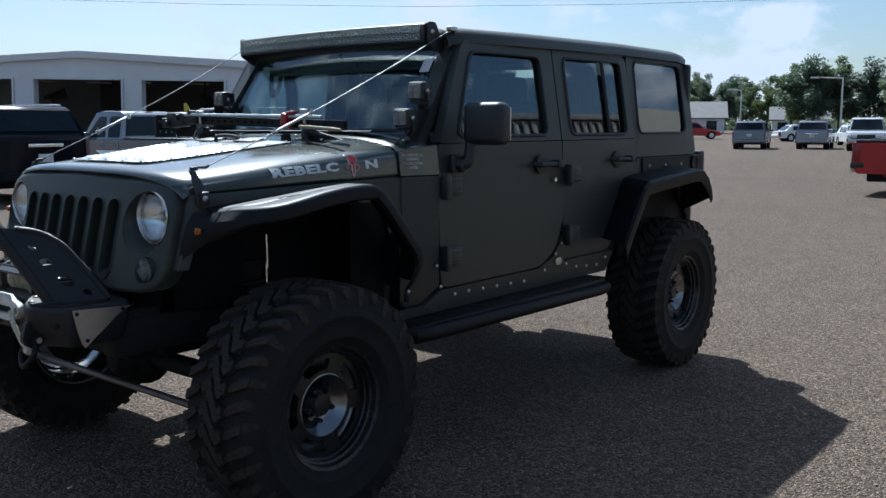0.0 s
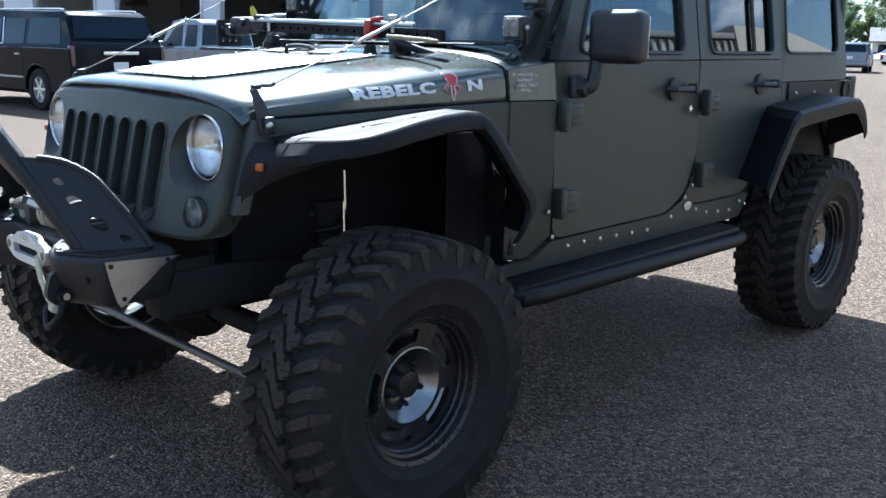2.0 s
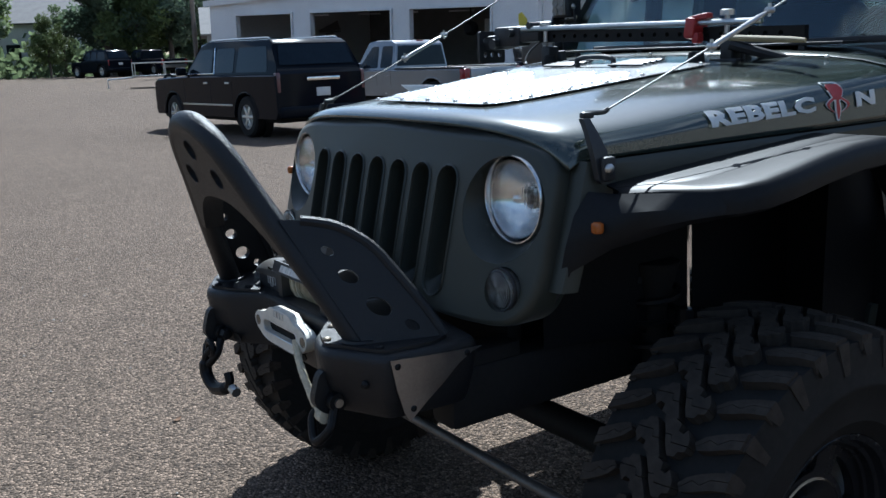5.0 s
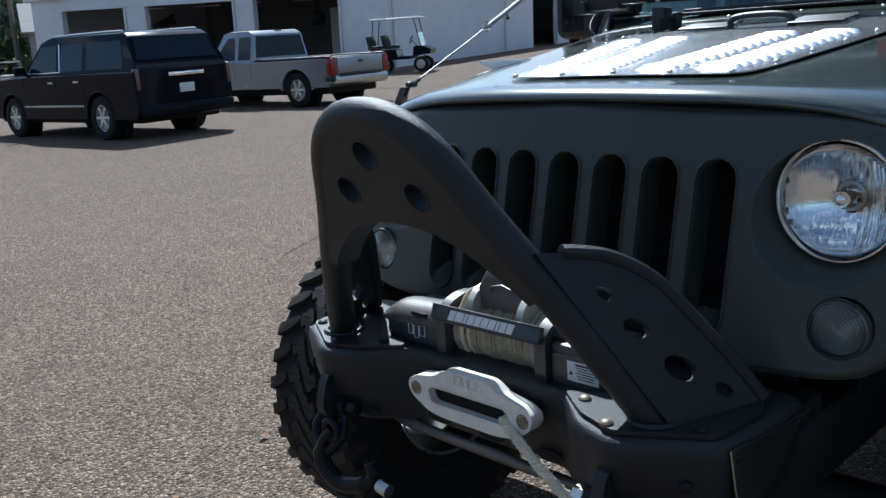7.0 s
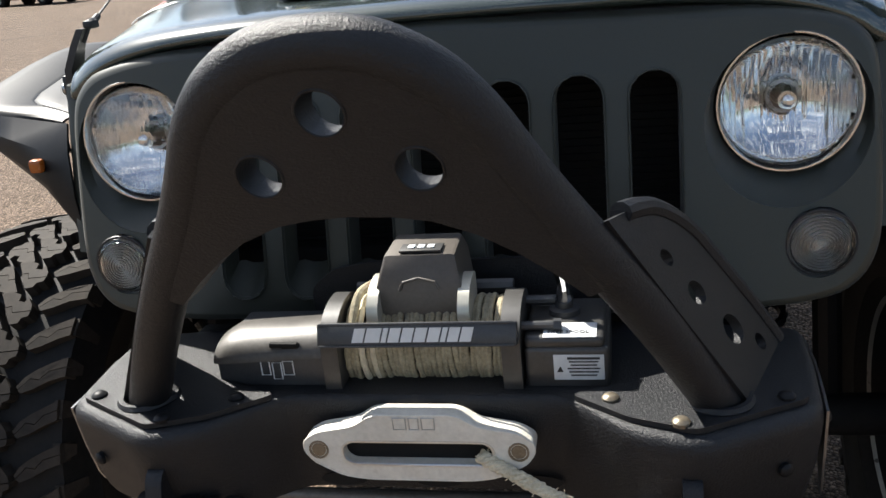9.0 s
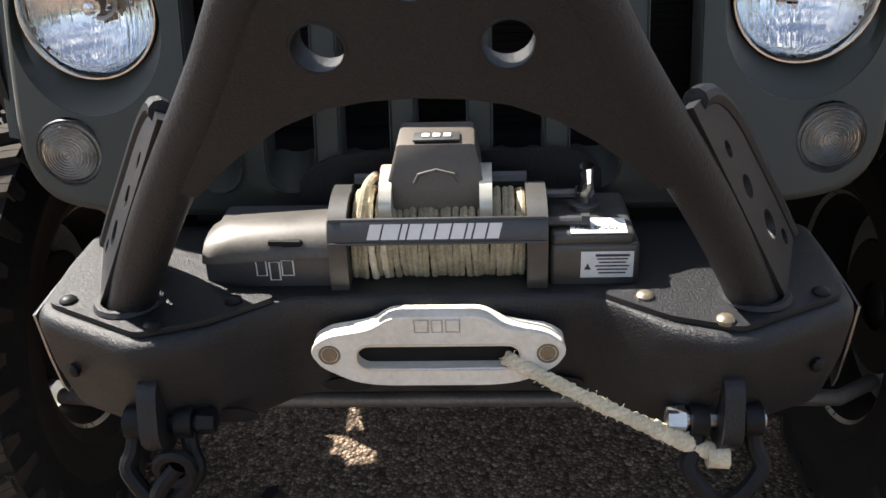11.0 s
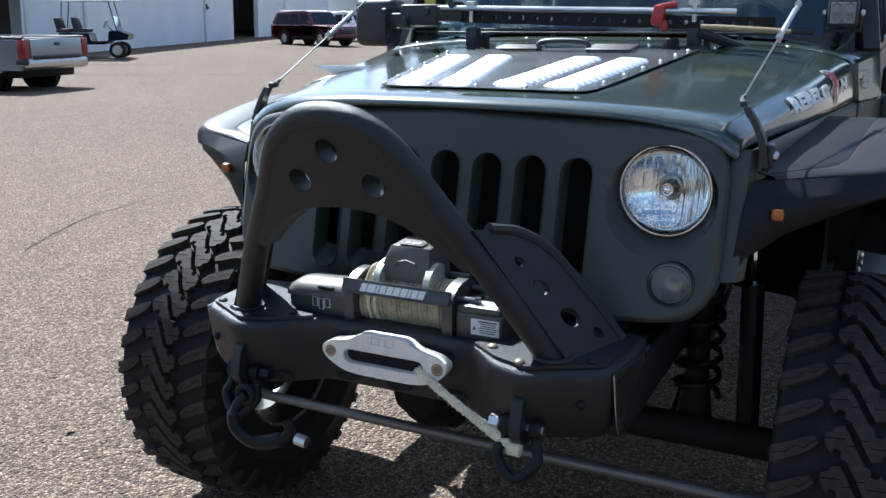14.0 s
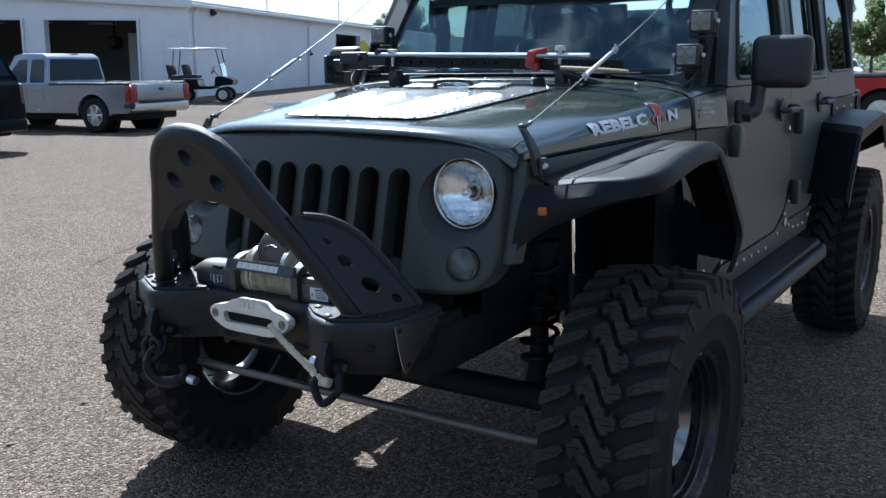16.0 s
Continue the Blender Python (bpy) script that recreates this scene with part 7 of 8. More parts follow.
tube(bm, curve([on_hood(-0.065, 0.30, 0.0), on_hood(-0.06, 0.30, 0.028), on_hood(0.01, 0.30, 0.034), on_hood(0.08, 0.30, 0.028), on_hood(0.085, 0.30, 0.0)], 4), 0.008, 8)
part("grab_handle", bm, PLASTIC, hood)
bm = bmesh.new()
bolt(bm, (0, 0, 0), (0, 0, 1), 0.0058, 0.0045)
hb = part("panel_bolt", bm, STEEL, hood)
spots = [(w * (panel_w(y) - 0.016), y) for y in (-0.17, -0.06, 0.05, 0.16, 0.26, 0.35) for w in (-1, 1)] + [(x, -0.287) for x in (-0.25, -0.125, 0.0, 0.125, 0.25)] + [(x, 0.352) for x in (-0.2, -0.07, 0.07, 0.2)]
spots += [(x, 0.545) for x in (-0.6, -0.4, -0.2, 0.0, 0.2, 0.4, 0.6)]
for i, (x, y) in enumerate(spots):
    o = hb if i == 0 else twin(hb, hood)
    o.matrix_basis = Matrix.Translation(on_hood(x, y, 0.007))
for x, y in ((0.30, 0.40), (-0.30, 0.40)):
    bm = bmesh.new()
    lathe(bm, [(0.0, 0.026), (0.006, 0.024), (0.030, 0.020), (0.034, 0.014), (0.034, 0)], on_hood(x, y), "z", 18)
    part("rubber_bumper", bm, RUBBER, hood)
# windscreen washer lines and cowl hardware
for x in (-0.45, -0.15, 0.15, 0.45):
    bm = bmesh.new()
    lathe(bm, [(0, 0.012), (0.01, 0.011), (0.014, 0.006), (0.014, 0)], on_hood(x, 0.66), "z", 10)
    part("washer_nozzle", bm, PLASTIC, rig)
bm = bmesh.new()
box(bm, (0, 0.70, on_hood(0, 0.70).z + 0.004), (1.15, 0.10, 0.008), bevel=0.003)
part("cowl_grille", bm, PLASTIC, rig)

# white lettering on both flanks
def flank_text(text, size, yc, zc, s, mat, name="lettering", spacing=1.0, wide=1.28):
    cu = bpy.data.curves.new(name, "FONT")
    cu.body, cu.size, cu.extrude, cu.resolution_u, cu.offset = text, size, 0.0006, 2, 0.0022
    cu.align_x, cu.align_y, cu.space_character = "CENTER", "CENTER", spacing
    tmp = bpy.data.objects.new(name, cu)
    me = bpy.data.meshes.new_from_object(tmp)
    bpy.data.objects.remove(tmp)
    b = bmesh.new()
    b.from_mesh(me)
    bmesh.ops.subdivide_edges(b, edges=[e for e in b.edges if e.calc_length() > 0.012], cuts=2)
    for v in b.verts:
        y, z = yc + s * v.co.x * wide, zc + v.co.y + 0.055 * s * v.co.x * wide * s
        v.co = Vector((s * (hood_side_x(y, z) + 0.0030 + v.co.z), y, z))
    return part(name, b, mat, hood, "white block lettering" if mat == DECAL else "", smooth=False)


def flank_shape(pts, yc, zc, s, mat, name, lift=0.0):
    """A flat shape on the hood's flank, from an outline (along, up)."""
    b = bmesh.new()
    plate(b, pts, [], 0.0006, lambda u, v, w: (s * (hood_side_x(yc + s * u, zc + v) + 0.0026 + lift - w), yc + s * u, zc + v))
    return part(name, b, mat, hood, "plain red emblem on the hood flank" if mat == DECAL_RED else "")


def emblem_head(g):
    return [(x * (1 + g / 0.02), 0.012 + z * (1 + g / 0.016)) for x, z in rounded([(-0.018, 0.020), (0.018, 0.020), (0.021, 0.006), (0.010, -0.016), (-0.010, -0.016), (-0.021, 0.006)], 0.006, 2)]


def emblem_horn(side, g):
    w = 0.0040 + g * 0.6
    arc = [(side * (0.006 + 0.026 * math.sin(math.pi * k / 9)), 0.002 - 0.036 * k / 9) for k in range(10)]
    return [(x + side * w, z + w * 0.3) for x, z in arc] + [(x - side * w, z - w * 0.3) for x, z in reversed(arc)]


def emblem_stem(g):
    return [(-0.006 - g, 0.0), (0.006 + g, 0.0), (0.008 + g, -0.026), (0.003 + g * 0.5, -0.050 - g), (-0.003 - g * 0.5, -0.050 - g), (-0.008 - g, -0.026)]


for s in (1, -1):
    flank_text("REBELC", 0.045, 0.146 if s > 0 else 0.322, 1.306, s, DECAL, spacing=1.06, wide=1.92)
    flank_text("N", 0.045, 0.458 if s > 0 else 0.0, 1.320, s, DECAL, wide=1.85)
    ye = 0.368 if s > 0 else 0.085
    for mat, grow, lift in ((DECAL, 0.0042, 0.0), (DECAL_RED, 0.0, 0.0015)):
        flank_shape(emblem_head(grow), ye, 1.326, s, mat, "emblem_head", lift)
        for side in (1, -1):
            flank_shape(emblem_horn(side, grow * 0.8 - 0.0006), ye, 1.326, s, mat, "emblem_horn", lift + 0.0002)
        flank_shape(emblem_stem(grow * 1.1 - 0.0025), ye, 1.326, s, mat, "emblem_stem", lift + 0.0004)
    for k, words in enumerate(("IF I WANTED A", "RUNNER", "I'D CALL YOUR", "SISTER")):
        z = 1.354 - k * 0.0178
        yc = 0.664
        way = Vector((0.270 * s, 1, 0)).normalized() * s
        out = Vector((s, -0.270, 0)).normalized()
        m = Matrix((way, (0, 0, 1), out)).transposed().to_4x4()
        m.translation = Vector((s * cowl_x(yc, z), yc, z)) + out * 0.0015
        letters("decal_line", words, 0.0150, m, DECAL, rig, 0.0004, "small white decal lettering", 1.0)

# hood latches: a slanted black plate that carries the cable's foot
for s in (1, -1):
    bm = bmesh.new()
    dy = 0.0 if s > 0 else 0.05
    lo, hi = Vector((0.668, -0.306 + dy, 1.192)), Vector((0.622, -0.316 + dy, 1.322))
    rows = []
    for t, w in ((0.0, 0.010), (0.06, 0.017), (0.5, 0.019), (0.8, 0.013), (1.0, 0.009)):
        c = lo.lerp(hi, t) + Vector((0.012 * math.sin(math.pi * t), -0.004, 0))
        rows.append([(s * (c.x + ox), c.y + oy, c.z) for ox, oy in ((-0.006, -w), (0.008, -w), (0.008, w), (-0.006, w))])
    loft(bm, rows, closed=True, cap=True)
    box(bm, (s * 0.676, -0.305 + dy, 1.222), (0.016, 0.034, 0.050), bevel=0.006)
    latch = part("hood_latch", bm, PLASTIC, rig)
    bm = bmesh.new()
    bolt(bm, (s * 0.684, -0.310 + dy, 1.223), (s, -0.2, 0), 0.011, 0.008)
    part("latch_bolt", bm, STEEL, latch)

# ---- limb-riser cables ----
CABLE = varied("grey_wire_rope", (0.07, 0.07, 0.072), (0.15, 0.15, 0.15), 0.5, 0.6, 40, 300, 0.3, 420)
for s, foot, top in ((1, (0.602, -0.242, 1.331), (0.725, 1.035, 1.915)), (-1, (-0.616, -0.236, 1.334), (-0.690, 0.975, 1.895))):
    r = thing("limb_riser", "thin steel cable with turnbuckle from hood to roof", "cable", None, "limb risers")
    a, b = Vector(foot), Vector(top)
    bm = bmesh.new()
    n = 60
    tube(bm, [a.lerp(b, k / n) - Vector((0, 0, 0.02 * math.sin(math.pi * k / n))) for k in range(n + 1)], 0.0022, 6)
    part("cable", bm, CABLE, r, "thin twisted steel cable")
    bm = bmesh.new()
    p = [a.lerp(b, t) - Vector((0, 0, 0.02 * math.sin(math.pi * t))) for t in (0.235, 0.25, 0.30, 0.35, 0.365)]
    tube(bm, p, [0.004, 0.0065, 0.006, 0.0065, 0.004], 10)
    part("turnbuckle", bm, STEEL, r)
    for t in (0.235, 0.375):
        bm = bmesh.new()
        q = a.lerp(b, t) - Vector((0, 0, 0.02 * math.sin(math.pi * t)))
        lathe(bm, [(-0.013, 0), (-0.010, 0.008), (0.010, 0.008), (0.013, 0)], q, "y", 10)
        tube(bm, [q + Vector((0, 0, -0.014)), q + Vector((0, 0, 0.016))], 0.004, 6)
        part("cable_clamp", bm, STEEL, r)
    bm = bmesh.new()
    dy = 0.0 if s > 0 else 0.05
    tube(bm, curve([Vector((s * 0.630, -0.316 + dy, 1.300)), Vector((s * 0.616, -0.312 + dy, 1.326)), Vector((s * 0.614, -0.306 + dy, 1.331)), a + Vector((0, -0.006, -0.002)), a + Vector((0, 0.010, 0.004))], 4), 0.0055, 8)
    box(bm, Vector((s * 0.615, -0.305 + dy, 1.327)), (0.016, 0.030, 0.014), bevel=0.004)
    part("anchor", bm, PLASTIC, r)
    bm = bmesh.new()
    box(bm, b, (0.03, 0.05, 0.02), bevel=0.005)
    part("roof_anchor", bm, STEEL, r)

# ---- light bar over the windscreen ----
bar = thing("light_bar", "long black LED light bar above the windscreen", "light bar")
bm = bmesh.new()
prof = [(-0.036, -0.040), (-0.036, 0.036), (-0.026, 0.042), (0.030, 0.034), (0.036, 0.0), (0.030, -0.034), (-0.026, -0.044)]
loft(bm, [[(x, 0.955 + a, 1.905 + b - 0.008 * (x / 0.65) ** 2) for a, b in prof] for x in [-0.655 + 1.31 * k / 12 for k in range(13)]], closed=True, cap=True)
part("housing", bm, PLASTIC, bar)
bm = bmesh.new()
lathe(bm, [(0.004, 0.0105), (-0.001, 0.0105), (0.003, 0.007), (0.008, 0.004), (0.008, 0)], (0, 0, 0), "y", 10)
led = part("led_cell", bm, LED, bar)
bm = bmesh.new()
loft(bm, [[(x, 0.9165 - 0.006, 1.905 + b - 0.008 * (x / 0.65) ** 2) for b in (-0.036, 0.032)] for x in [-0.64 + 1.28 * k / 12 for k in range(13)]])
solid(bm, 0.003)
o = part("lens_cover", bm, glassy("hazed_polycarbonate", (0.90, 0.93, 0.90), 0.16, 1.6), bar, "hazy clear lens cover")
o.visible_shadow = False
first = True
for row in (0.014, -0.018):
    for k in range(44):
        x = -0.615 + 1.23 * k / 43
        o = led if first else twin(led, bar)
        first = False
        o.matrix_basis = Matrix.Translation((x, 0.9165, 1.905 + row - 0.008 * (x / 0.65) ** 2))
for s in (1, -1):
    bm = bmesh.new()
    plate(bm, rounded([(0.93, 1.85), (1.03, 1.80), (1.05, 1.84), (0.985, 1.945), (0.93, 1.945)], 0.012), [], 0.006, lambda u, v, w, s=s: (s * (0.664 + w), u, v))
    part("bracket", bm, PLASTIC, bar)
    bm = bmesh.new()
    bolt(bm, (s * 0.670, 0.958, 1.90), (s, 0, 0), 0.012, 0.01)
    part("bracket_bolt", bm, STEEL, bar)

# ---- work-light pods on the windscreen hinges ----
for s in (1, -1):
    for x, y, z in ((0.752, 0.770, 1.628), (0.728, 0.700, 1.512)) if s > 0 else ((0.690, 0.815, 1.620), (0.672, 0.745, 1.505)):
        pod = thing("work_light", "small square LED work light with finned housing", "work light", Matrix.Translation((s * x, y, z)), "work lights")
        bm = bmesh.new()
        box(bm, (0, 0, 0), (0.082, 0.05, 0.078), bevel=0.008)
        for k in range(5):
            box(bm, (-0.032 + k * 0.016, 0.038, 0), (0.004, 0.03, 0.066))
        part("housing", bm, PLASTIC, pod)
        bm = bmesh.new()
        box(bm, (0, -0.027, 0), (0.066, 0.006, 0.060), bevel=0.002)
        face = part("lamp_face", bm, FROSTED, pod)
        for dx in (-0.018, 0.018):
            for dz in (-0.016, 0.016):
                bm = bmesh.new()
                lathe(bm, [(0, 0.014), (-0.004, 0.014), (0.001, 0.006), (0.001, 0)], (dx, -0.030, dz), "y", 12)
                part("led_cup", bm, FROSTED, face)
        bm = bmesh.new()
        tube(bm, [(-0.048, 0, 0), (-0.048, 0.01, -0.05), (0.048, 0.01, -0.05), (0.048, 0, 0)], 0.006, 6)
        tube(bm, [(0, 0.01, -0.05), (-s * 0.02, 0.06, -0.075)], 0.012, 8)
        part("bracket", bm, PLASTIC, pod)
        for dx in (-0.05, 0.05):
            bm = bmesh.new()
            bolt(bm, (dx, 0, 0), (1 if dx > 0 else -1, 0, 0), 0.010, 0.008)
            part("knob", bm, STEEL, pod)
    post = bmesh.new()
    plate(post, rounded([(0.70, 1.34), (0.80, 1.34), (0.82, 1.45), (0.86, 1.60), (0.80, 1.60), (0.74, 1.44)], 0.015), [], 0.008, lambda u, v, w, s=s: (s * (0.722 + w + 0.03 * (v - 1.34)), u, v))
    part("lamp_post_bracket", post, PLASTIC, rig)
    bm = bmesh.new()
    tube(bm, curve([(s * 0.735, 0.74, 1.50), (s * 0.76, 0.70, 1.46), (s * 0.74, 0.66, 1.42), (s * 0.70, 0.66, 1.39)], 5), 0.004, 6)
    part("wiring", bm, PLASTIC, rig)

# ---- jack across the hood ----
JY, JZ = 0.490, 1.508
jack = thing("farm_jack", "black high-lift jack with red handle clamp across the hood", "jack", Matrix.Translation((0.37, JY, -0.012)) @ Matrix.Rotation(radians(4.7), 4, "Z") @ Matrix.Translation((-0.37, -JY, 0)))
bm = bmesh.new()
holes = [circle(-0.49 + k * 0.045, 0.0, 0.007, 8) for k in range(23)]
plate(bm, [(-0.52, -0.019), (0.565, -0.019), (0.565, 0.019), (-0.52, 0.019)], holes, 0.022, lambda u, v, w: (u, JY - 0.011 + w, JZ + v - 0.045 * (u - 0.0) * 0.6))
part("beam", bm, FLARE, jack, smooth=False)
bm = bmesh.new()
plate(bm, rounded([(-0.06, -0.055), (0.06, -0.055), (0.06, 0.055), (-0.06, 0.055)], 0.01), [circle(x, z, 0.009, 8) for x in (-0.035, 0, 0.035) for z in (-0.025, 0.025)], 0.012, lambda u, v, w: (-0.635 + w, JY + u, 1.490 + v))
part("base_plate", bm, PLASTIC, jack)
bm = bmesh.new()
box(bm, (-0.60, JY, 1.505), (0.10, 0.07, 0.05), bevel=0.012)
box(bm, (-0.52, JY, 1.522), (0.13, 0.06, 0.070), bevel=0.012)
box(bm, (-0.43, JY, 1.526), (0.12, 0.05, 0.052), bevel=0.012)
tube(bm, [(-0.57, JY - 0.05, 1.50), (-0.57, JY + 0.05, 1.50)], 0.018, 10)
tube(bm, [(-0.49, JY - 0.05, 1.535), (-0.49, JY + 0.05, 1.535)], 0.014, 10)
tube(bm, [(-0.40, JY - 0.04, 1.555), (-0.40, JY + 0.04, 1.555)], 0.012, 10)
part("lifting_mechanism", bm, PLASTIC, jack)
bm = bmesh.new()
tube(bm, [(-0.44, JY - 0.030, 1.545), (0.46, JY - 0.035, 1.528)], 0.0085, 10)
part("handle_bar", bm, STEEL, jack, "dull steel jack handle")
bm = bmesh.new()
box(bm, (0.245, JY - 0.02, 1.518), (0.036, 0.070, 0.060), Matrix.Rotation(0.15, 4, "Y"), bevel=0.010)
box(bm, (0.268, JY - 0.03, 1.546), (0.060, 0.034, 0.016), Matrix.Rotation(-0.15, 4, "Y"), bevel=0.006)
box(bm, (0.262, JY - 0.035, 1.490), (0.022, 0.03, 0.03), bevel=0.006)
part("handle_clamp", bm, RED_TOOL, jack, "red handle clamp")
for x in (-0.34, 0.345):
    bm = bmesh.new()
    z0 = on_hood(x, JY - 0.082 * (0.37 - x)).z
    box(bm, (x, JY, (z0 + 1.485) / 2), (0.040, 0.05, 1.485 - z0), bevel=0.008)
    box(bm, (x, JY, z0 + 0.006), (0.085, 0.08, 0.012), bevel=0.004)
    box(bm, (x + 0.035, JY + 0.02, (z0 + 1.47) / 2), (0.018, 0.03, 1.47 - z0), bevel=0.005)
    br = part("mount", bm, PLASTIC, jack)
    bm = bmesh.new()
    tube(bm, [(x, JY - 0.02, 1.50), (x, JY - 0.02, 1.556)], 0.007, 8)
    lathe(bm, [(0, 0.02), (0.014, 0.02), (0.016, 0.012), (0.016, 0)], (x, JY - 0.02, 1.548), "z", 8)
    part("wing_nut", bm, STEEL, br)
bm = bmesh.new()
tube(bm, [(0.37, JY - 0.078, 1.488), (0.42, JY - 0.079, 1.485), (0.57, JY - 0.082, 1.476), (0.61, JY - 0.083, 1.473)], [0.0065, 0.0082, 0.0080, 0.006], 10)
part("wooden_handle", bm, WOOD, jack, "weathered wooden tool handle")
bm = bmesh.new()
tube(bm, [(0.36, JY - 0.03, 1.47), (0.52, JY + 0.08, 1.41)], 0.014, 8)
part("brace", bm, PLASTIC, jack)
bm = bmesh.new()
loft(bm, [[(-0.52, 0.535, 1.52), (-0.49, 0.535, 1.52)], [(-0.525, 0.53, 1.58), (-0.485, 0.53, 1.58)], [(-0.52, 0.525, 1.60), (-0.505, 0.525, 1.605)]])
solid(bm, 0.004)
part("yellow_tag", bm, YELLOW, jack, "small yellow tag")

# ---- front bumper ----
bumper = thing("stubby_bumper", "textured black stubby steel bumper with stinger hoop", "bumper")
half = [(0.0, -0.706), (0.178, -0.706), (0.258, -0.782), (0.335, -0.810), (0.478, -0.731), (0.490, -0.60), (0.490, -0.505), (0.30, -0.475), (0.0, -0.475)]
plan = rounded([(-x, y) for x, y in reversed(half[1:-1])] + half, [0.01, 0.02, 0.02, 0.02, 0.03, 0.02, 0.02, 0.0, 0.02, 0.02, 0.03, 0.02, 0.02, 0.02, 0.01, 0.0], 3)


def ring_at(inset, z, cyx=-0.62):
    out = []
    for x, y in plan:
        out.append((x * (1 - inset / 0.5), cyx + (y - cyx) * (1 - inset / 0.12), z))
    return out


bm = bmesh.new()
loft(bm, [ring_at(0.013, 0.866), ring_at(0.0085, 0.8652), ring_at(0.0042, 0.8622), ring_at(0.0014, 0.857), ring_at(0.0002, 0.850), ring_at(0.0, 0.842), ring_at(0.005, 0.79), ring_at(0.016, 0.735), ring_at(0.021, 0.722)], closed=True, cap=True)
part("shell", bm, POWDER, bumper)
for x in (-0.247, -0.116, 0.014, 0.143):
    bm = bmesh.new()
    lathe(bm, [(0, 0.0), (0, 0.030), (-0.004, 0.032), (-0.002, 0.0)], (0, 0, 0), "y", 20, Matrix.Translation((x, -0.7005 if abs(x) < 0.18 else -0.763, 0.742)) @ Matrix.Diagonal((1, 1, 0.3, 1)))
    part("drain_slot", bm, DARK, bumper)
for s in (1, -1):
    bm = bmesh.new()
    pl = rounded([(0.190, -0.712), (0.260, -0.766), (0.333, -0.792), (0.462, -0.720), (0.472, -0.610), (0.45, -0.555), (0.30, -0.66)], 0.012)
    plate(bm, pl, [], 0.007, lambda u, v, w, s=s: (s * u, v, 0.8735 - w))
    tp = part("mounting_plate", bm, POWDER, bumper)
    for x, y in ((0.238, -0.724), (0.316, -0.778), (0.437, -0.719)):
        bm = bmesh.new()
        bolt(bm, (s * x, y, 0.8735), (0, 0, 1), 0.0105, 0.007)
        part("plate_bolt", bm, BRASS if s > 0 and x < 0.4 else FLARE, tp)
    # concave corner wing
    bm = bmesh.new()
    pts = [(-0.722, 0.857), (-0.66, 0.854), (-0.58, 0.850), (-0.499, 0.846), (-0.528, 0.838), (-0.561, 0.820), (-0.606, 0.783), (-0.645, 0.752), (-0.672, 0.728), (-0.683, 0.720), (-0.694, 0.738), (-0.709, 0.79)]

    def wing_x(y):
        return 0.4955 - 0.10 * max(0, -0.60 - y)
    plate(bm, pts, [], 0.003, lambda u, v, w, s=s: (s * (wing_x(u) - w), u, v))
    wing = part("corner_wing", bm, WING, bumper, "smooth bare-grey steel corner plate")
    for y, z in ((-0.706, 0.842), (-0.540, 0.839), (-0.674, 0.745)):
        bm = bmesh.new()
        bolt(bm, (s * wing_x(y), y, z), (s, 0, 0), 0.007, 0.004)
        part("wing_bolt", bm, FLARE, wing)
    bm = bmesh.new()
    box(bm, (s * 0.42, -0.44, 0.765), (0.075, 0.16, 0.11), bevel=0.01)
    part("frame_horn", bm, DARK, bumper)
    bm = bmesh.new()
    bolt(bm, (s * 0.432, -0.7545, 0.800), (s * 0.48, -0.87, 0), 0.009, 0.006)
    part("face_bolt", bm, FLARE, bumper)
    # shackle tab
    bm = bmesh.new()
    plate(bm, rounded([(-0.81, 0.815), (-0.74, 0.815), (-0.74, 0.745), (-0.765, 0.715), (-0.80, 0.715), (-0.83, 0.745)], 0.02), [circle(-0.785, 0.748, 0.012, 14)], 0.022, lambda u, v, w, s=s: (s * (0.337 - w), u, v))
    part("shackle_tab", bm, POWDER, bumper)


# hoop: leans forward as it rises
def lean_y(z):
    return -0.724 - 0.44 * (z - 0.87)


hp = [(0.365, 0.862), (0.327, 0.935), (0.284, 1.012), (0.239, 1.085), (0.200, 1.145), (0.170, 1.1935), (0.1335, 1.258), (0.100, 1.297), (0.060, 1.322), (0.028, 1.3305), (0.0, 1.3325)]
line = curve([(x, lean_y(z), z) for x, z in hp], 4)
full = line + [Vector((-p.x, p.y, p.z)) for p in reversed(line[:-1])]
bm = bmesh.new()
tube(bm, full, 0.0270, 24)
part("stinger_hoop", bm, POWDER, bumper, "thick textured black stinger hoop")
bm = bmesh.new()
edge = [(0.252, 1.063), (0.239, 1.085), (0.200, 1.145), (0.170, 1.1935), (0.1335, 1.258), (0.100, 1.297), (0.060, 1.322), (0.0, 1.3325)]
low = [(0.224, 1.050), (0.190, 1.083), (0.157, 1.110), (0.122, 1.133), (0.080, 1.151), (0.040, 1.158), (0.0, 1.160)]
outl = [(-x, z) for x, z in edge] + [(x, z) for x, z in reversed(edge[:-1])] + low + [(-x, z) for x, z in reversed(low[:-1])]
plate(bm, outl, [circle(x, z, 0.0232, 28) for x, z in ((0.0, 1.272), (0.0785, 1.210), (-0.0785, 1.210))], 0.052, lambda u, v, w: (u, lean_y(v) - 0.0272 + w, v))
part("hoop_plate", bm, POWDER, bumper, "black hoop plate with three round holes")
for x, z in ((0.0, 1.272), (0.0785, 1.210), (-0.0785, 1.210)):
    bm = bmesh.new()
    n = 28
    tube(bm, [(x + 0.0236 * math.cos(k * math.tau / n), lean_y(z + 0.0236 * math.sin(k * math.tau / n)) - 0.0266, z + 0.0236 * math.sin(k * math.tau / n)) for k in range(n)], 0.0018, 6, closed=True)
    part("hole_rim", bm, POWDER, bumper)
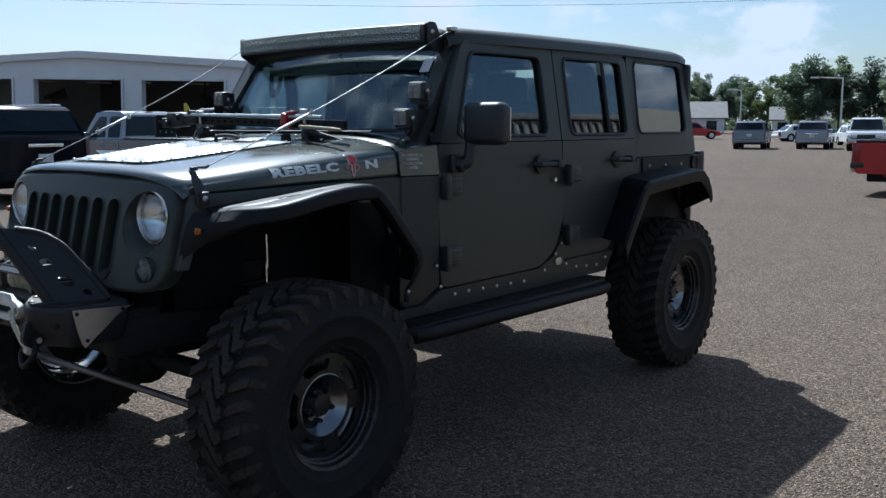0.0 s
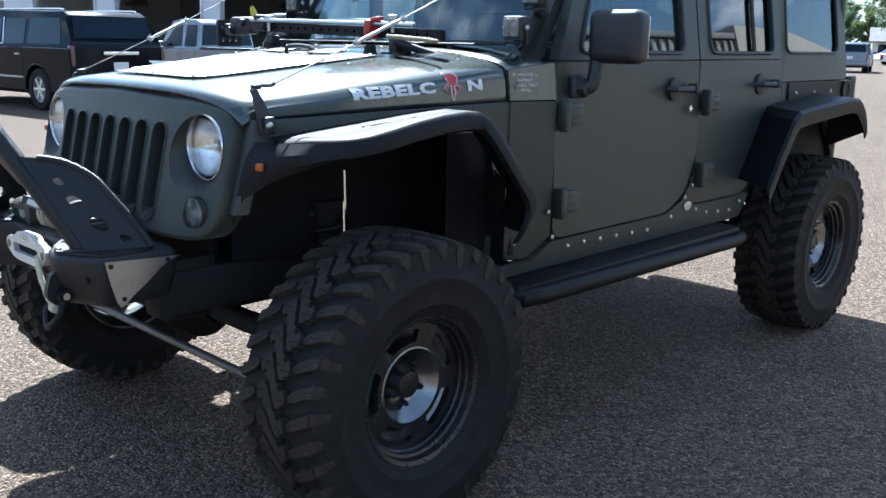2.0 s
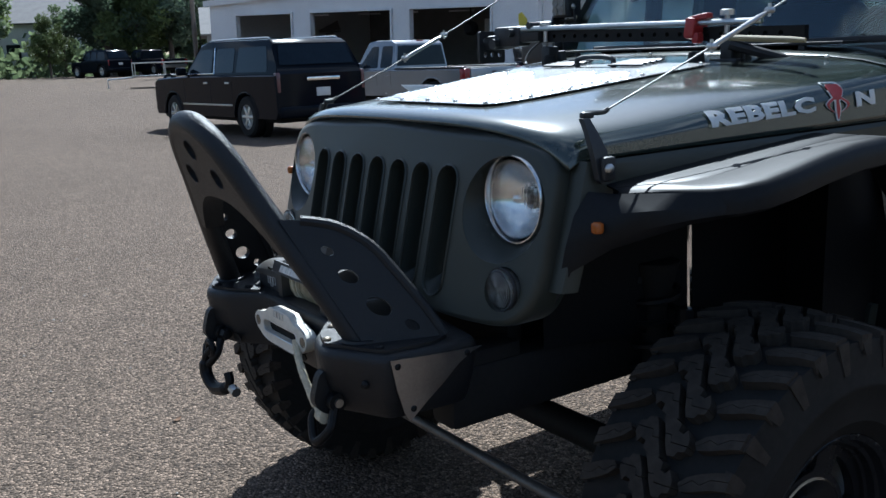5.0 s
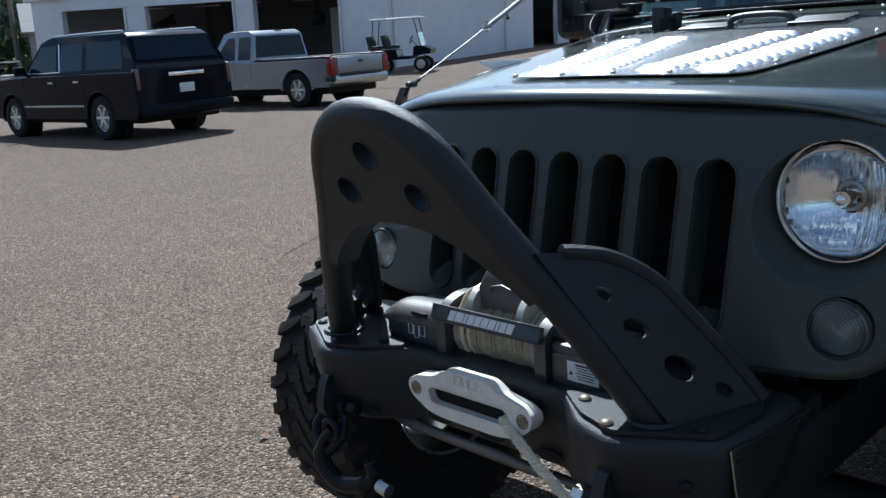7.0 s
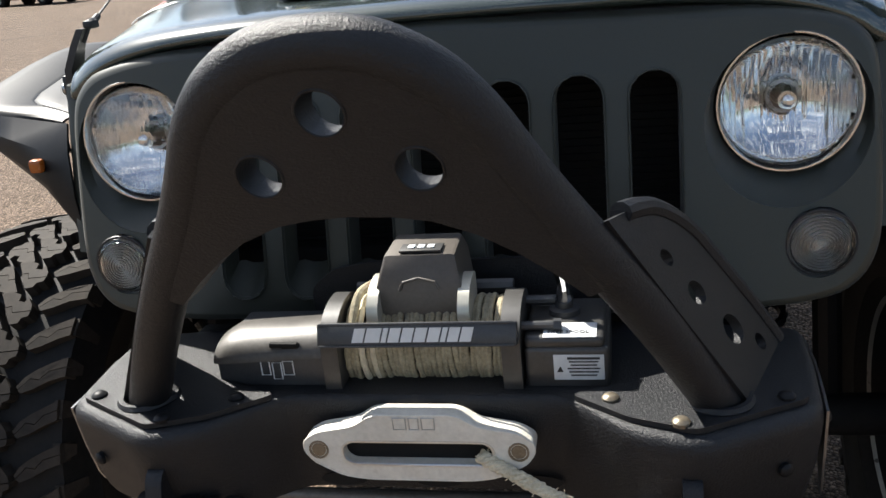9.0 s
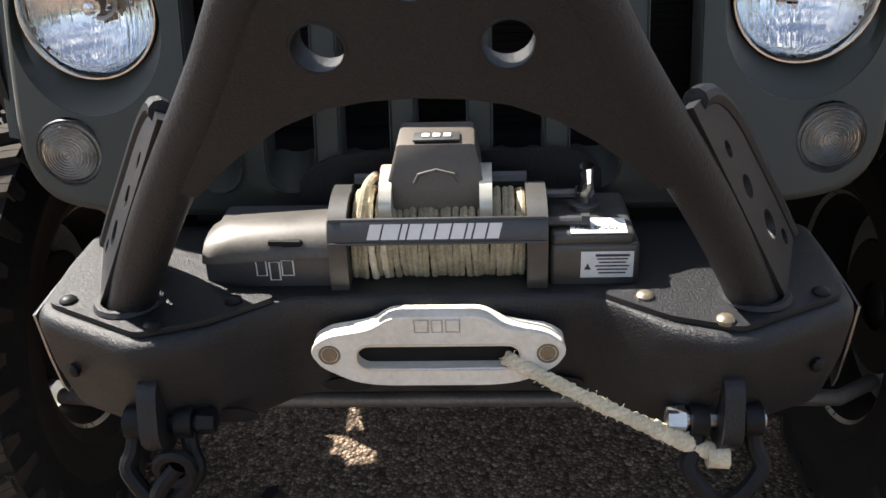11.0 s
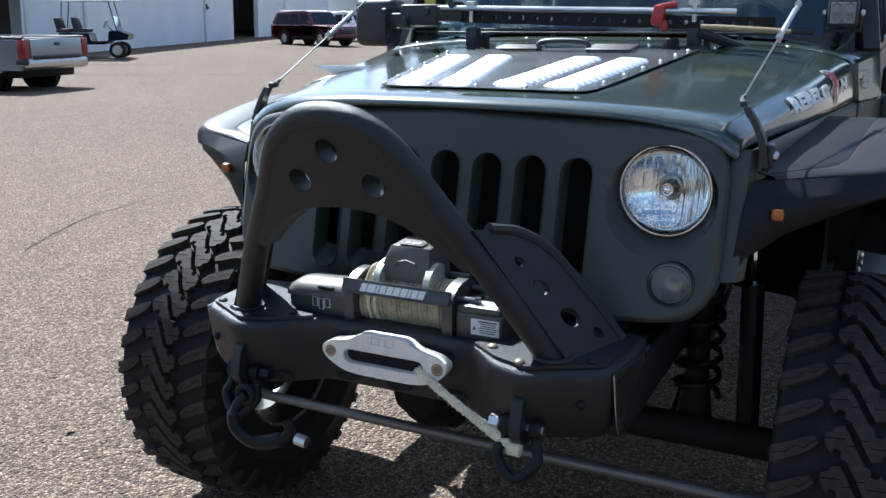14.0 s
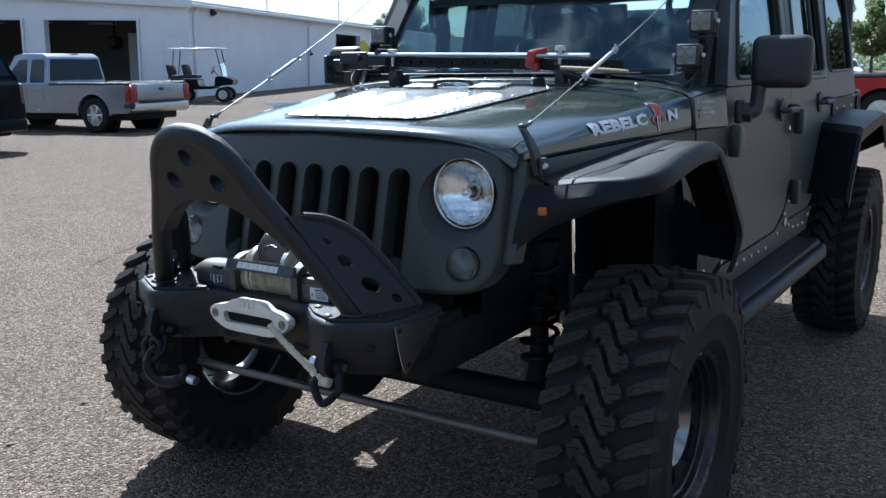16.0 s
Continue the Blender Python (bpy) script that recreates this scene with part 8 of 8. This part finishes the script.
for s in (1, -1):
    P0, PU, PV = Vector((0.3950, -0.7155, 0.871)), Vector((0.4690, -0.5055, 0.871)), Vector((0.2460, -0.8210, 1.131))
    gp = rounded([(-0.07, 0.0), (0.735, 0.0), (0.725, 0.25), (0.685, 0.46), (0.635, 0.72), (0.54, 0.84), (0.395, 0.93), (0.20, 0.972), (-0.07, 1.0)], [0, 0.02, 0.08, 0.1, 0.08, 0.08, 0.1, 0.08, 0], 3)
    hl = [circle(0.178, 0.73, 0.056, 14, 0.040), circle(0.212, 0.525, 0.088, 16, 0.058), circle(0.300, 0.272, 0.110, 18, 0.076), circle(0.486, 0.104, 0.062, 16, 0.046)]
    nrm = (PU - P0).cross(PV - P0).normalized()

    def gus(u, v, w, s=s):
        p = P0 + (PU - P0) * u + (PV - P0) * v + nrm * (w - 0.006)
        return (s * p.x, p.y, p.z)
    bm = bmesh.new()
    plate(bm, gp, hl, 0.012, gus)
    part("gusset", bm, POWDER, bumper, "black side gusset with four holes")
    bm = bmesh.new()
    tube(bm, [gus(u, v, 0.006) for u, v in gp[3:-1]], 0.0125, 10)
    part("gusset_edge", bm, POWDER, bumper)
    bm = bmesh.new()
    tube(bm, [(s * 0.362 + 0.035 * math.cos(a), -0.722 + 0.036 * math.sin(a), 0.875) for a in [k * math.tau / 28 for k in range(28)]], 0.006, 6, closed=True)
    part("weld_bead", bm, POWDER, bumper)


# shackles and hook
def shackle(s, label):
    sh = thing("bow_shackle", label, "shackle", None, "bow shackles")
    c = Vector((s * 0.326, -0.785, 0.748))
    bm = bmesh.new()
    tube(bm, curve([c + Vector((-0.030, 0, 0.0)), c + Vector((-0.034, -0.012, -0.03)), c + Vector((-0.040, -0.025, -0.055)), c + Vector((0, -0.04, -0.090)), c + Vector((0.040, -0.025, -0.055)), c + Vector((0.034, -0.012, -0.03)), c + Vector((0.030, 0, 0.0))], 5), 0.0105, 10)
    for k in (-1, 1):
        lathe(bm, [(-0.010, 0.0), (-0.010, 0.020), (0.010, 0.020), (0.010, 0.0)], c + Vector((k * 0.030, 0, 0)), "x", 16)
    part("bow", bm, FLARE, sh)
    bm = bmesh.new()
    tube(bm, [c + Vector((-0.045, 0, 0)), c + Vector((0.045, 0, 0))], 0.010, 10)
    lathe(bm, [(0, 0.0), (0, 0.016), (-s * 0.02, 0.014), (-s * 0.024, 0)], c + Vector((-s * 0.045, 0, 0)), "x", 6)
    part("pin", bm, STEEL if s > 0 else FLARE, sh)
    return c


shackle(1, "black bow shackle that holds the winch rope")
cr = shackle(-1, "black bow shackle with a tow hook")
hook = thing("tow_hook", "black forged tow hook hanging from a shackle", "hook")
bm = bmesh.new()
o = cr + Vector((0.02, -0.03, -0.062))
tube(bm, curve([o + Vector((0.0, 0.0, 0.02)), o + Vector((-0.022, -0.012, -0.01)), o + Vector((-0.020, -0.015, -0.055)), o + Vector((0.025, -0.012, -0.082)), o + Vector((0.085, -0.005, -0.070)), o + Vector((0.112, 0.0, -0.045)), o + Vector((0.105, 0.0, -0.02))], 6), [0.011] * 8 + [0.017] * 18 + [0.012] * 11, 10)
tube(bm, [o + Vector((0.02 * math.cos(k * 0.52), -0.004, 0.02 + 0.02 * math.sin(k * 0.52))) for k in range(12)], 0.008, 8, closed=True)
part("hook_body", bm, FLARE, hook)
bm = bmesh.new()
tube(bm, [o + Vector((0.128, 0.0, -0.058)), o + Vector((0.155, 0.0, -0.062))], 0.013, 8)
part("hook_tip", bm, STEEL, hook)

# ---- winch ----
winch = thing("winch", "grey-black electric winch with tan synthetic rope", "winch")
WY, WZ = -0.609, 0.909
bm = bmesh.new()
box(bm, (-0.203, -0.6085, 0.888), (0.162, 0.130, 0.062), bevel=0.007, seg=3)
mh = part("motor_housing", bm, WINCH, winch)


def arched(x0, x1, top, drop):
    """A cover that arches over a housing; its outer end is rounded and drops away."""
    bm = bmesh.new()
    prof = [(-0.682, 0.910), (-0.681, 0.918), (-0.674, 0.927), (-0.662, 0.935), (-0.648, 0.939), (-0.632, 0.940), (-0.612, 0.937), (-0.596, 0.929), (-0.588, 0.914)]
    n = 9
    rows = []
    for k in range(n + 1):
        f = k / n
        e = min(1.0, f * 4.0)
        k2 = 0.62 + 0.38 * math.sqrt(1 - (1 - e) ** 2)
        rows.append([(x0 + (x1 - x0) * f, -0.612 + (y + 0.612) * (0.90 + 0.10 * k2), 0.910 + (z - 0.910) * k2 * top - drop * (1 - f)) for y, z in prof])
    loft(bm, rows)
    return solid(bm, -0.004)


# top cover whose lighter grey stands for the sun on it
part("motor_cover", arched(-0.281, -0.128, 1.0, 0.008), COVER, mh, "grey motor cover with a sunlit tone in its colour")
bm = bmesh.new()
box(bm, (-0.172, -0.672, 0.9245), (0.026, 0.018, 0.010), bevel=0.003)
tube(bm, [(-0.200, -0.678, 0.927), (-0.162, -0.680, 0.927)], 0.004, 8)
part("terminal_bolt", bm, DARK, mh)
bm = bmesh.new()
box(bm, (0.1855, -0.610, 0.888), (0.106, 0.134, 0.062), bevel=0.007, seg=3)
box(bm, (0.1830, -0.612, 0.923), (0.100, 0.126, 0.018), bevel=0.007, seg=3)
gh = part("gear_housing", bm, HOUSING, winch)
for y, z, r in ((-0.655, 0.939, 0.006), (-0.585, 0.944, 0.007)):
    bm = bmesh.new()
    tube(bm, [(0.120, y, z), (0.176, y, z)], r, 10)
    lathe(bm, [(-0.006, 0.0), (-0.006, r * 1.5), (0.004, r * 1.5), (0.004, 0.0)], (0.176, y, z), "x", 6)
    part("tie_bolt", bm, WINCH, gh)
# end plates of the drum, arched at their tops
for xc, w2 in ((-0.118, 0.022), (0.118, 0.024)):
    bm = bmesh.new()
    out = rounded([(-0.686, 0.858), (-0.686, 0.936), (-0.676, 0.950), (-0.655, 0.962), (-0.630, 0.968), (-0.600, 0.968), (-0.575, 0.958), (-0.555, 0.935), (-0.548, 0.858)], 0.008, 2)
    plate(bm, out, [], w2, lambda u, v, w, xc=xc, w2=w2: (xc - w2 / 2 + w, u, v))
    part("drum_support", bm, HOUSING, winch)
bm = bmesh.new()
tube(bm, [(-0.11, WY, WZ - 0.005), (0.11, WY, WZ - 0.005)], 0.036, 20)
part("drum", bm, DARK, winch)
# rope wraps lie close together, a little uneven
rnd = random.Random(5)
for k in range(29):
    x = -0.1015 + k * 0.00725 + rnd.uniform(-0.0009, 0.0009)
    rr = 0.0535 + rnd.uniform(-0.0016, 0.0016) + (0.004 if k in (2, 3, 5) else 0)
    tilt = rnd.uniform(-0.004, 0.004)
    bm = bmesh.new()
    n = 48
    tube(bm, [(x + tilt * math.sin(a * 1.0), WY + rr * math.cos(a), WZ - 0.006 + rr * math.sin(a)) for a in [j * math.tau / n for j in range(n)]], [0.0043 * (1 + 0.14 * math.sin(j * 2.2 + k)) for j in range(n)], 7, closed=True)
    part("rope_wrap", bm, ROPE_PALE if k in (3, 5) else ROPE, winch)
bm = bmesh.new()
tube(bm, curve([(-0.092, WY - 0.045, WZ + 0.036), (-0.086, WY - 0.02, WZ + 0.066), (-0.080, WY + 0.03, WZ + 0.062)], 6), 0.006, 8)
part("rope_end", bm, ROPE, winch)
# tie bar with a raised frame and the maker's mark as plain slanted bars
tilt_m = Matrix.Translation((0.001, WY - 0.083, WZ + 0.037)) @ Matrix.Rotation(-0.35, 4, "X")
bm = bmesh.new()
box(bm, (0, 0, 0), (0.256, 0.014, 0.031), bevel=0.004)
for dz in (-0.0138, 0.0138):
    box(bm, (0, -0.0075, dz), (0.250, 0.003, 0.0030), bevel=0.001)
for v in bm.verts:
    v.co = tilt_m @ v.co
tb = part("tie_bar", bm, WINCH, winch, "front tie bar with a white maker's mark")
lean_m = Matrix(((1, 0, 0.26, 0), (0, 1, 0, 0), (0, 0, 1, 0), (0, 0, 0, 1)))
xx = -0.0785
for wide in (1.0, 1.35, 0.45, 1.0, 1.0, 1.05, 1.05, 0.45, 0.95, 1.0):
    wide *= 0.0142
    bm = bmesh.new()
    box(bm, (xx + wide / 2, -0.0082, 0), (wide, 0.0016, 0.0178), lean_m)
    for v in bm.verts:
        v.co = tilt_m @ v.co
    part("mark", bm, DECAL, tb, smooth=False)
    xx += wide + 0.0022
bm = bmesh.new()
tube(bm, [(-0.11, WY + 0.055, WZ + 0.045), (0.11, WY + 0.055, WZ + 0.045)], 0.010, 8)
part("rear_tie_rod", bm, WINCH, winch)
# the cradle's edge behind the winch
bm = bmesh.new()
plate(bm, rounded([(-0.19, 0.86), (0.21, 0.86), (0.21, 0.955), (0.185, 0.978), (0.13, 0.982), (-0.10, 0.982), (-0.155, 0.972), (-0.19, 0.945)], 0.012, 2), [], 0.008, lambda u, v, w: (u, -0.525 + w, v))
part("cradle_plate", bm, POWDER, winch)
# control box
bm = bmesh.new()
secs = []
for x in (-0.060, -0.055, 0.052, 0.057):
    k = 0.96 if x in (-0.060, 0.057) else 1.0
    secs.append([(x * (1 - 0.22 * max(0, b) / 0.05), -0.590 + a * k, 0.980 + b * k) for a, b in ((-0.048, -0.042), (-0.052, 0.010), (-0.032, 0.046), (0.040, 0.050), (0.052, 0.030), (0.052, -0.042))])
loft(bm, secs, closed=True, cap=True)
cb = part("control_box", bm, BOXED, winch, "dark plastic winch control box")
bm = bmesh.new()
box(bm, (0.0, -0.605, 1.0295), (0.056, 0.028, 0.003), bevel=0.001)
part("badge", bm, INK, cb)
for k, dx in enumerate((-0.013, 0.0, 0.013)):
    bm = bmesh.new()
    box(bm, (dx, -0.605, 1.0318), (0.009, 0.012, 0.0012), bevel=0.0003)
    part("badge_mark", bm, LABEL, cb)
bm = bmesh.new()
tube(bm, [(-0.026, -0.644, 0.986), (-0.021, -0.6425, 0.996), (0, -0.641, 1.001), (0.021, -0.6425, 0.996), (0.026, -0.644, 0.986)], 0.002, 6)
part("moulded_arc", bm, BOXED, cb)
bm = bmesh.new()
box(bm, (-0.066, -0.60, 0.982), (0.010, 0.016, 0.018), bevel=0.003)
part("terminal_boot", bm, RED_TOOL, cb)
for x in (-0.061, 0.058):
    bm = bmesh.new()
    plate(bm, rounded([(-0.664, 0.936), (-0.630, 0.930), (-0.59, 0.955), (-0.59, 0.992), (-0.615, 0.994), (-0.645, 0.986), (-0.664, 0.966)], 0.010), [], 0.015, lambda u, v, w, x=x: (x - 0.0075 + w, u, v))
    part("strap", bm, ZINC, winch, "zinc-plated box bracket")
# clutch lever and plates
bm = bmesh.new()
lathe(bm, [(0.0, 0.021), (0.008, 0.020), (0.010, 0.012), (0.022, 0.012), (0.024, 0.0)], (0.180, WY + 0.01, WZ + 0.022), "z", 18)
part("clutch_base", bm, WINCH, winch)
bm = bmesh.new()
tube(bm, [(0.180, WY + 0.01, WZ + 0.040), (0.181, WY + 0.002, WZ + 0.056), (0.181, WY - 0.002, WZ + 0.066), (0.179, WY - 0.006, WZ + 0.084)], [0.012, 0.009, 0.007, 0.009], 10)
part("clutch_lever", bm, CHROME, winch, "chrome free-spool lever")
bm = bmesh.new()
box(bm, (0.190, WY - 0.048, WZ + 0.0240), (0.066, 0.034, 0.0015), Matrix.Rotation(0.12, 4, "X"), bevel=0.0004)
fs = part("clutch_plate", bm, LABEL, winch, "white plate lettered free spool")
letters("lettering", "FREE SPOOL", 0.0095, Matrix.Translation((0.188, WY - 0.054, WZ + 0.0245)) @ Matrix.Rotation(0.12, 4, "X"), INK, fs, 0.0002)
bm = bmesh.new()
box(bm, (0.200, WY - 0.0685, WZ - 0.017), (0.062, 0.0015, 0.034), bevel=0.0004)
wl = part("warning_label", bm, LABEL, winch, "white label with lines of small print")
for k in range(6):
    bm = bmesh.new()
    box(bm, (0.206, WY - 0.0697, WZ - 0.0045 - k * 0.0046), (0.040 - 0.004 * (k % 3), 0.0006, 0.0018 if k else 0.003))
    part("print_line", bm, INK if k == 0 else WINCH, wl, smooth=False)
bm = bmesh.new()
plate(bm, [(0.173, WZ - 0.023), (0.181, WZ - 0.023), (0.177, WZ - 0.015)], [], 0.0006, lambda u, v, w: (u, WY - 0.0699 + w, v))
part("warning_sign", bm, INK, wl, smooth=False)
for dx, zz, w2, h2 in ((-0.214, 0.0, 0.012, 0.020), (-0.198, -0.004, 0.012, 0.024), (-0.182, 0.0, 0.014, 0.020)):
    bm = bmesh.new()
    tube(bm, [(dx - w2 / 2, WY - 0.0650, WZ - 0.018 + zz - h2 / 2), (dx + w2 / 2, WY - 0.0650, WZ - 0.018 + zz - h2 / 2), (dx + w2 / 2, WY - 0.0650, WZ - 0.018 + zz + h2 / 2), (dx - w2 / 2, WY - 0.0650, WZ - 0.018 + zz + h2 / 2)], 0.0011, 5, closed=True)
    part("outline_mark", bm, LABEL, winch)

# ---- fairlead and rope ----
fair = thing("hawse_fairlead", "scuffed silver aluminium hawse fairlead on the bumper", "fairlead")
fair_half = [(0.0, 0.771), (0.066, 0.771), (0.100, 0.776), (0.138, 0.797), (0.148, 0.814), (0.146, 0.826), (0.128, 0.838), (0.092, 0.844), (0.076, 0.848), (0.054, 0.863), (0.0, 0.863)]
slot_half = [(0.0, 0.793), (0.086, 0.793), (0.096, 0.802), (0.096, 0.818), (0.086, 0.826), (0.0, 0.826)]
fo = rounded(fair_half + [(-x, z) for x, z in reversed(fair_half[1:-1])], 0.014, 3)
fh = rounded(slot_half + [(-x, z) for x, z in reversed(slot_half[1:-1])], 0.008, 3)
bm = bmesh.new()
plate(bm, fo, [fh], 0.030, lambda u, v, w: (u, -0.748 + w, v))
part("body", bm, PALE, fair)
bm = bmesh.new()
tube(bm, [(u, -0.747, v) for u, v in fh], 0.0022, 6, closed=True)
part("slot_lip", bm, ALU, fair)
bm = bmesh.new()
tube(bm, [(u * 0.994, -0.747, 0.817 + (v - 0.817) * 0.982) for u, v in fo], 0.0016, 6, closed=True)
part("outer_lip", bm, PALE, fair)
for x in (-0.127, 0.127):
    bm = bmesh.new()
    lathe(bm, [(0.004, 0.0130), (-0.001, 0.0130), (-0.001, 0.0105), (0.0015, 0.0098), (-0.001, 0.0090), (-0.0015, 0.0)], (x, -0.748, 0.814), "y", 20)
    part("mounting_bolt", bm, BRASS, fair)
bm = bmesh.new()
box(bm, (0.0, -0.716, 0.815), (0.20, 0.028, 0.045))
part("slot_shadow_box", bm, DARK, fair, smooth=False)
for dx, w2 in ((-0.018, 0.016), (0.0, 0.012), (0.018, 0.016)):
    bm = bmesh.new()
    tube(bm, [(dx - w2 / 2, -0.7485, 0.844), (dx + w2 / 2, -0.7485, 0.844), (dx + w2 / 2, -0.7485, 0.860), (dx - w2 / 2, -0.7485, 0.860)], 0.0009, 5, closed=True)
    part("engraved_mark", bm, STEEL, fair)

rope = thing("winch_rope", "frayed tan braided rope from fairlead to shackle", "rope")
a, b = Vector((0.078, -0.744, 0.806)), Vector((0.312, -0.800, 0.712))
for strand in range(4):
    bm = bmesh.new()
    n = 90
    pts = []
    for k in range(n + 1):
        t = k / n
        p = a.lerp(b, t) + Vector((0, -0.010 * math.sin(math.pi * t), 0.002 * math.sin(math.pi * t)))
        ph = t * 46 + strand * math.tau / 4
        amp = (0.0042 + 0.0006 * math.sin(t * 31)) * (1.0 if t < 0.72 else 1.3)
        pts.append(p + Vector((0.45 * math.cos(ph), math.cos(ph) * 0.3 + math.sin(ph) * 0.9, 0.9 * math.cos(ph))) * amp)
    tube(bm, pts, [(0.0044 if k < 65 else 0.0056) * (1 + 0.16 * math.sin(k * 1.9 + strand)) for k in range(n + 1)], 7)
    part("strand", bm, ROPE_PALE, rope)
bm = bmesh.new()
rnd = random.Random(8)
for k in range(260):
    t = rnd.random() ** 0.8
    p = a.lerp(b, t) + Vector((0, -0.010 * math.sin(math.pi * t), 0.002 * math.sin(math.pi * t)))
    d = Vector((rnd.uniform(-1, 1), rnd.uniform(-1, 1), rnd.uniform(-1, 1))).normalized()
    tube(bm, [p + d * 0.006, p + d * rnd.uniform(0.008, 0.012) + Vector((rnd.uniform(-1, 1), 0, rnd.uniform(-1, 1))) * 0.004], 0.0007, 4)
fz = part("frayed_fibres", bm, ROPE_PALE, rope)
fz["kind"] = "stuff"
bm = bmesh.new()
lathe(bm, [(-0.014, 0.0), (-0.012, 0.014), (0.012, 0.015), (0.016, 0.0)], (0.318, -0.801, 0.708), "x", 14)
part("rope_eye", bm, ROPE_PALE, rope)
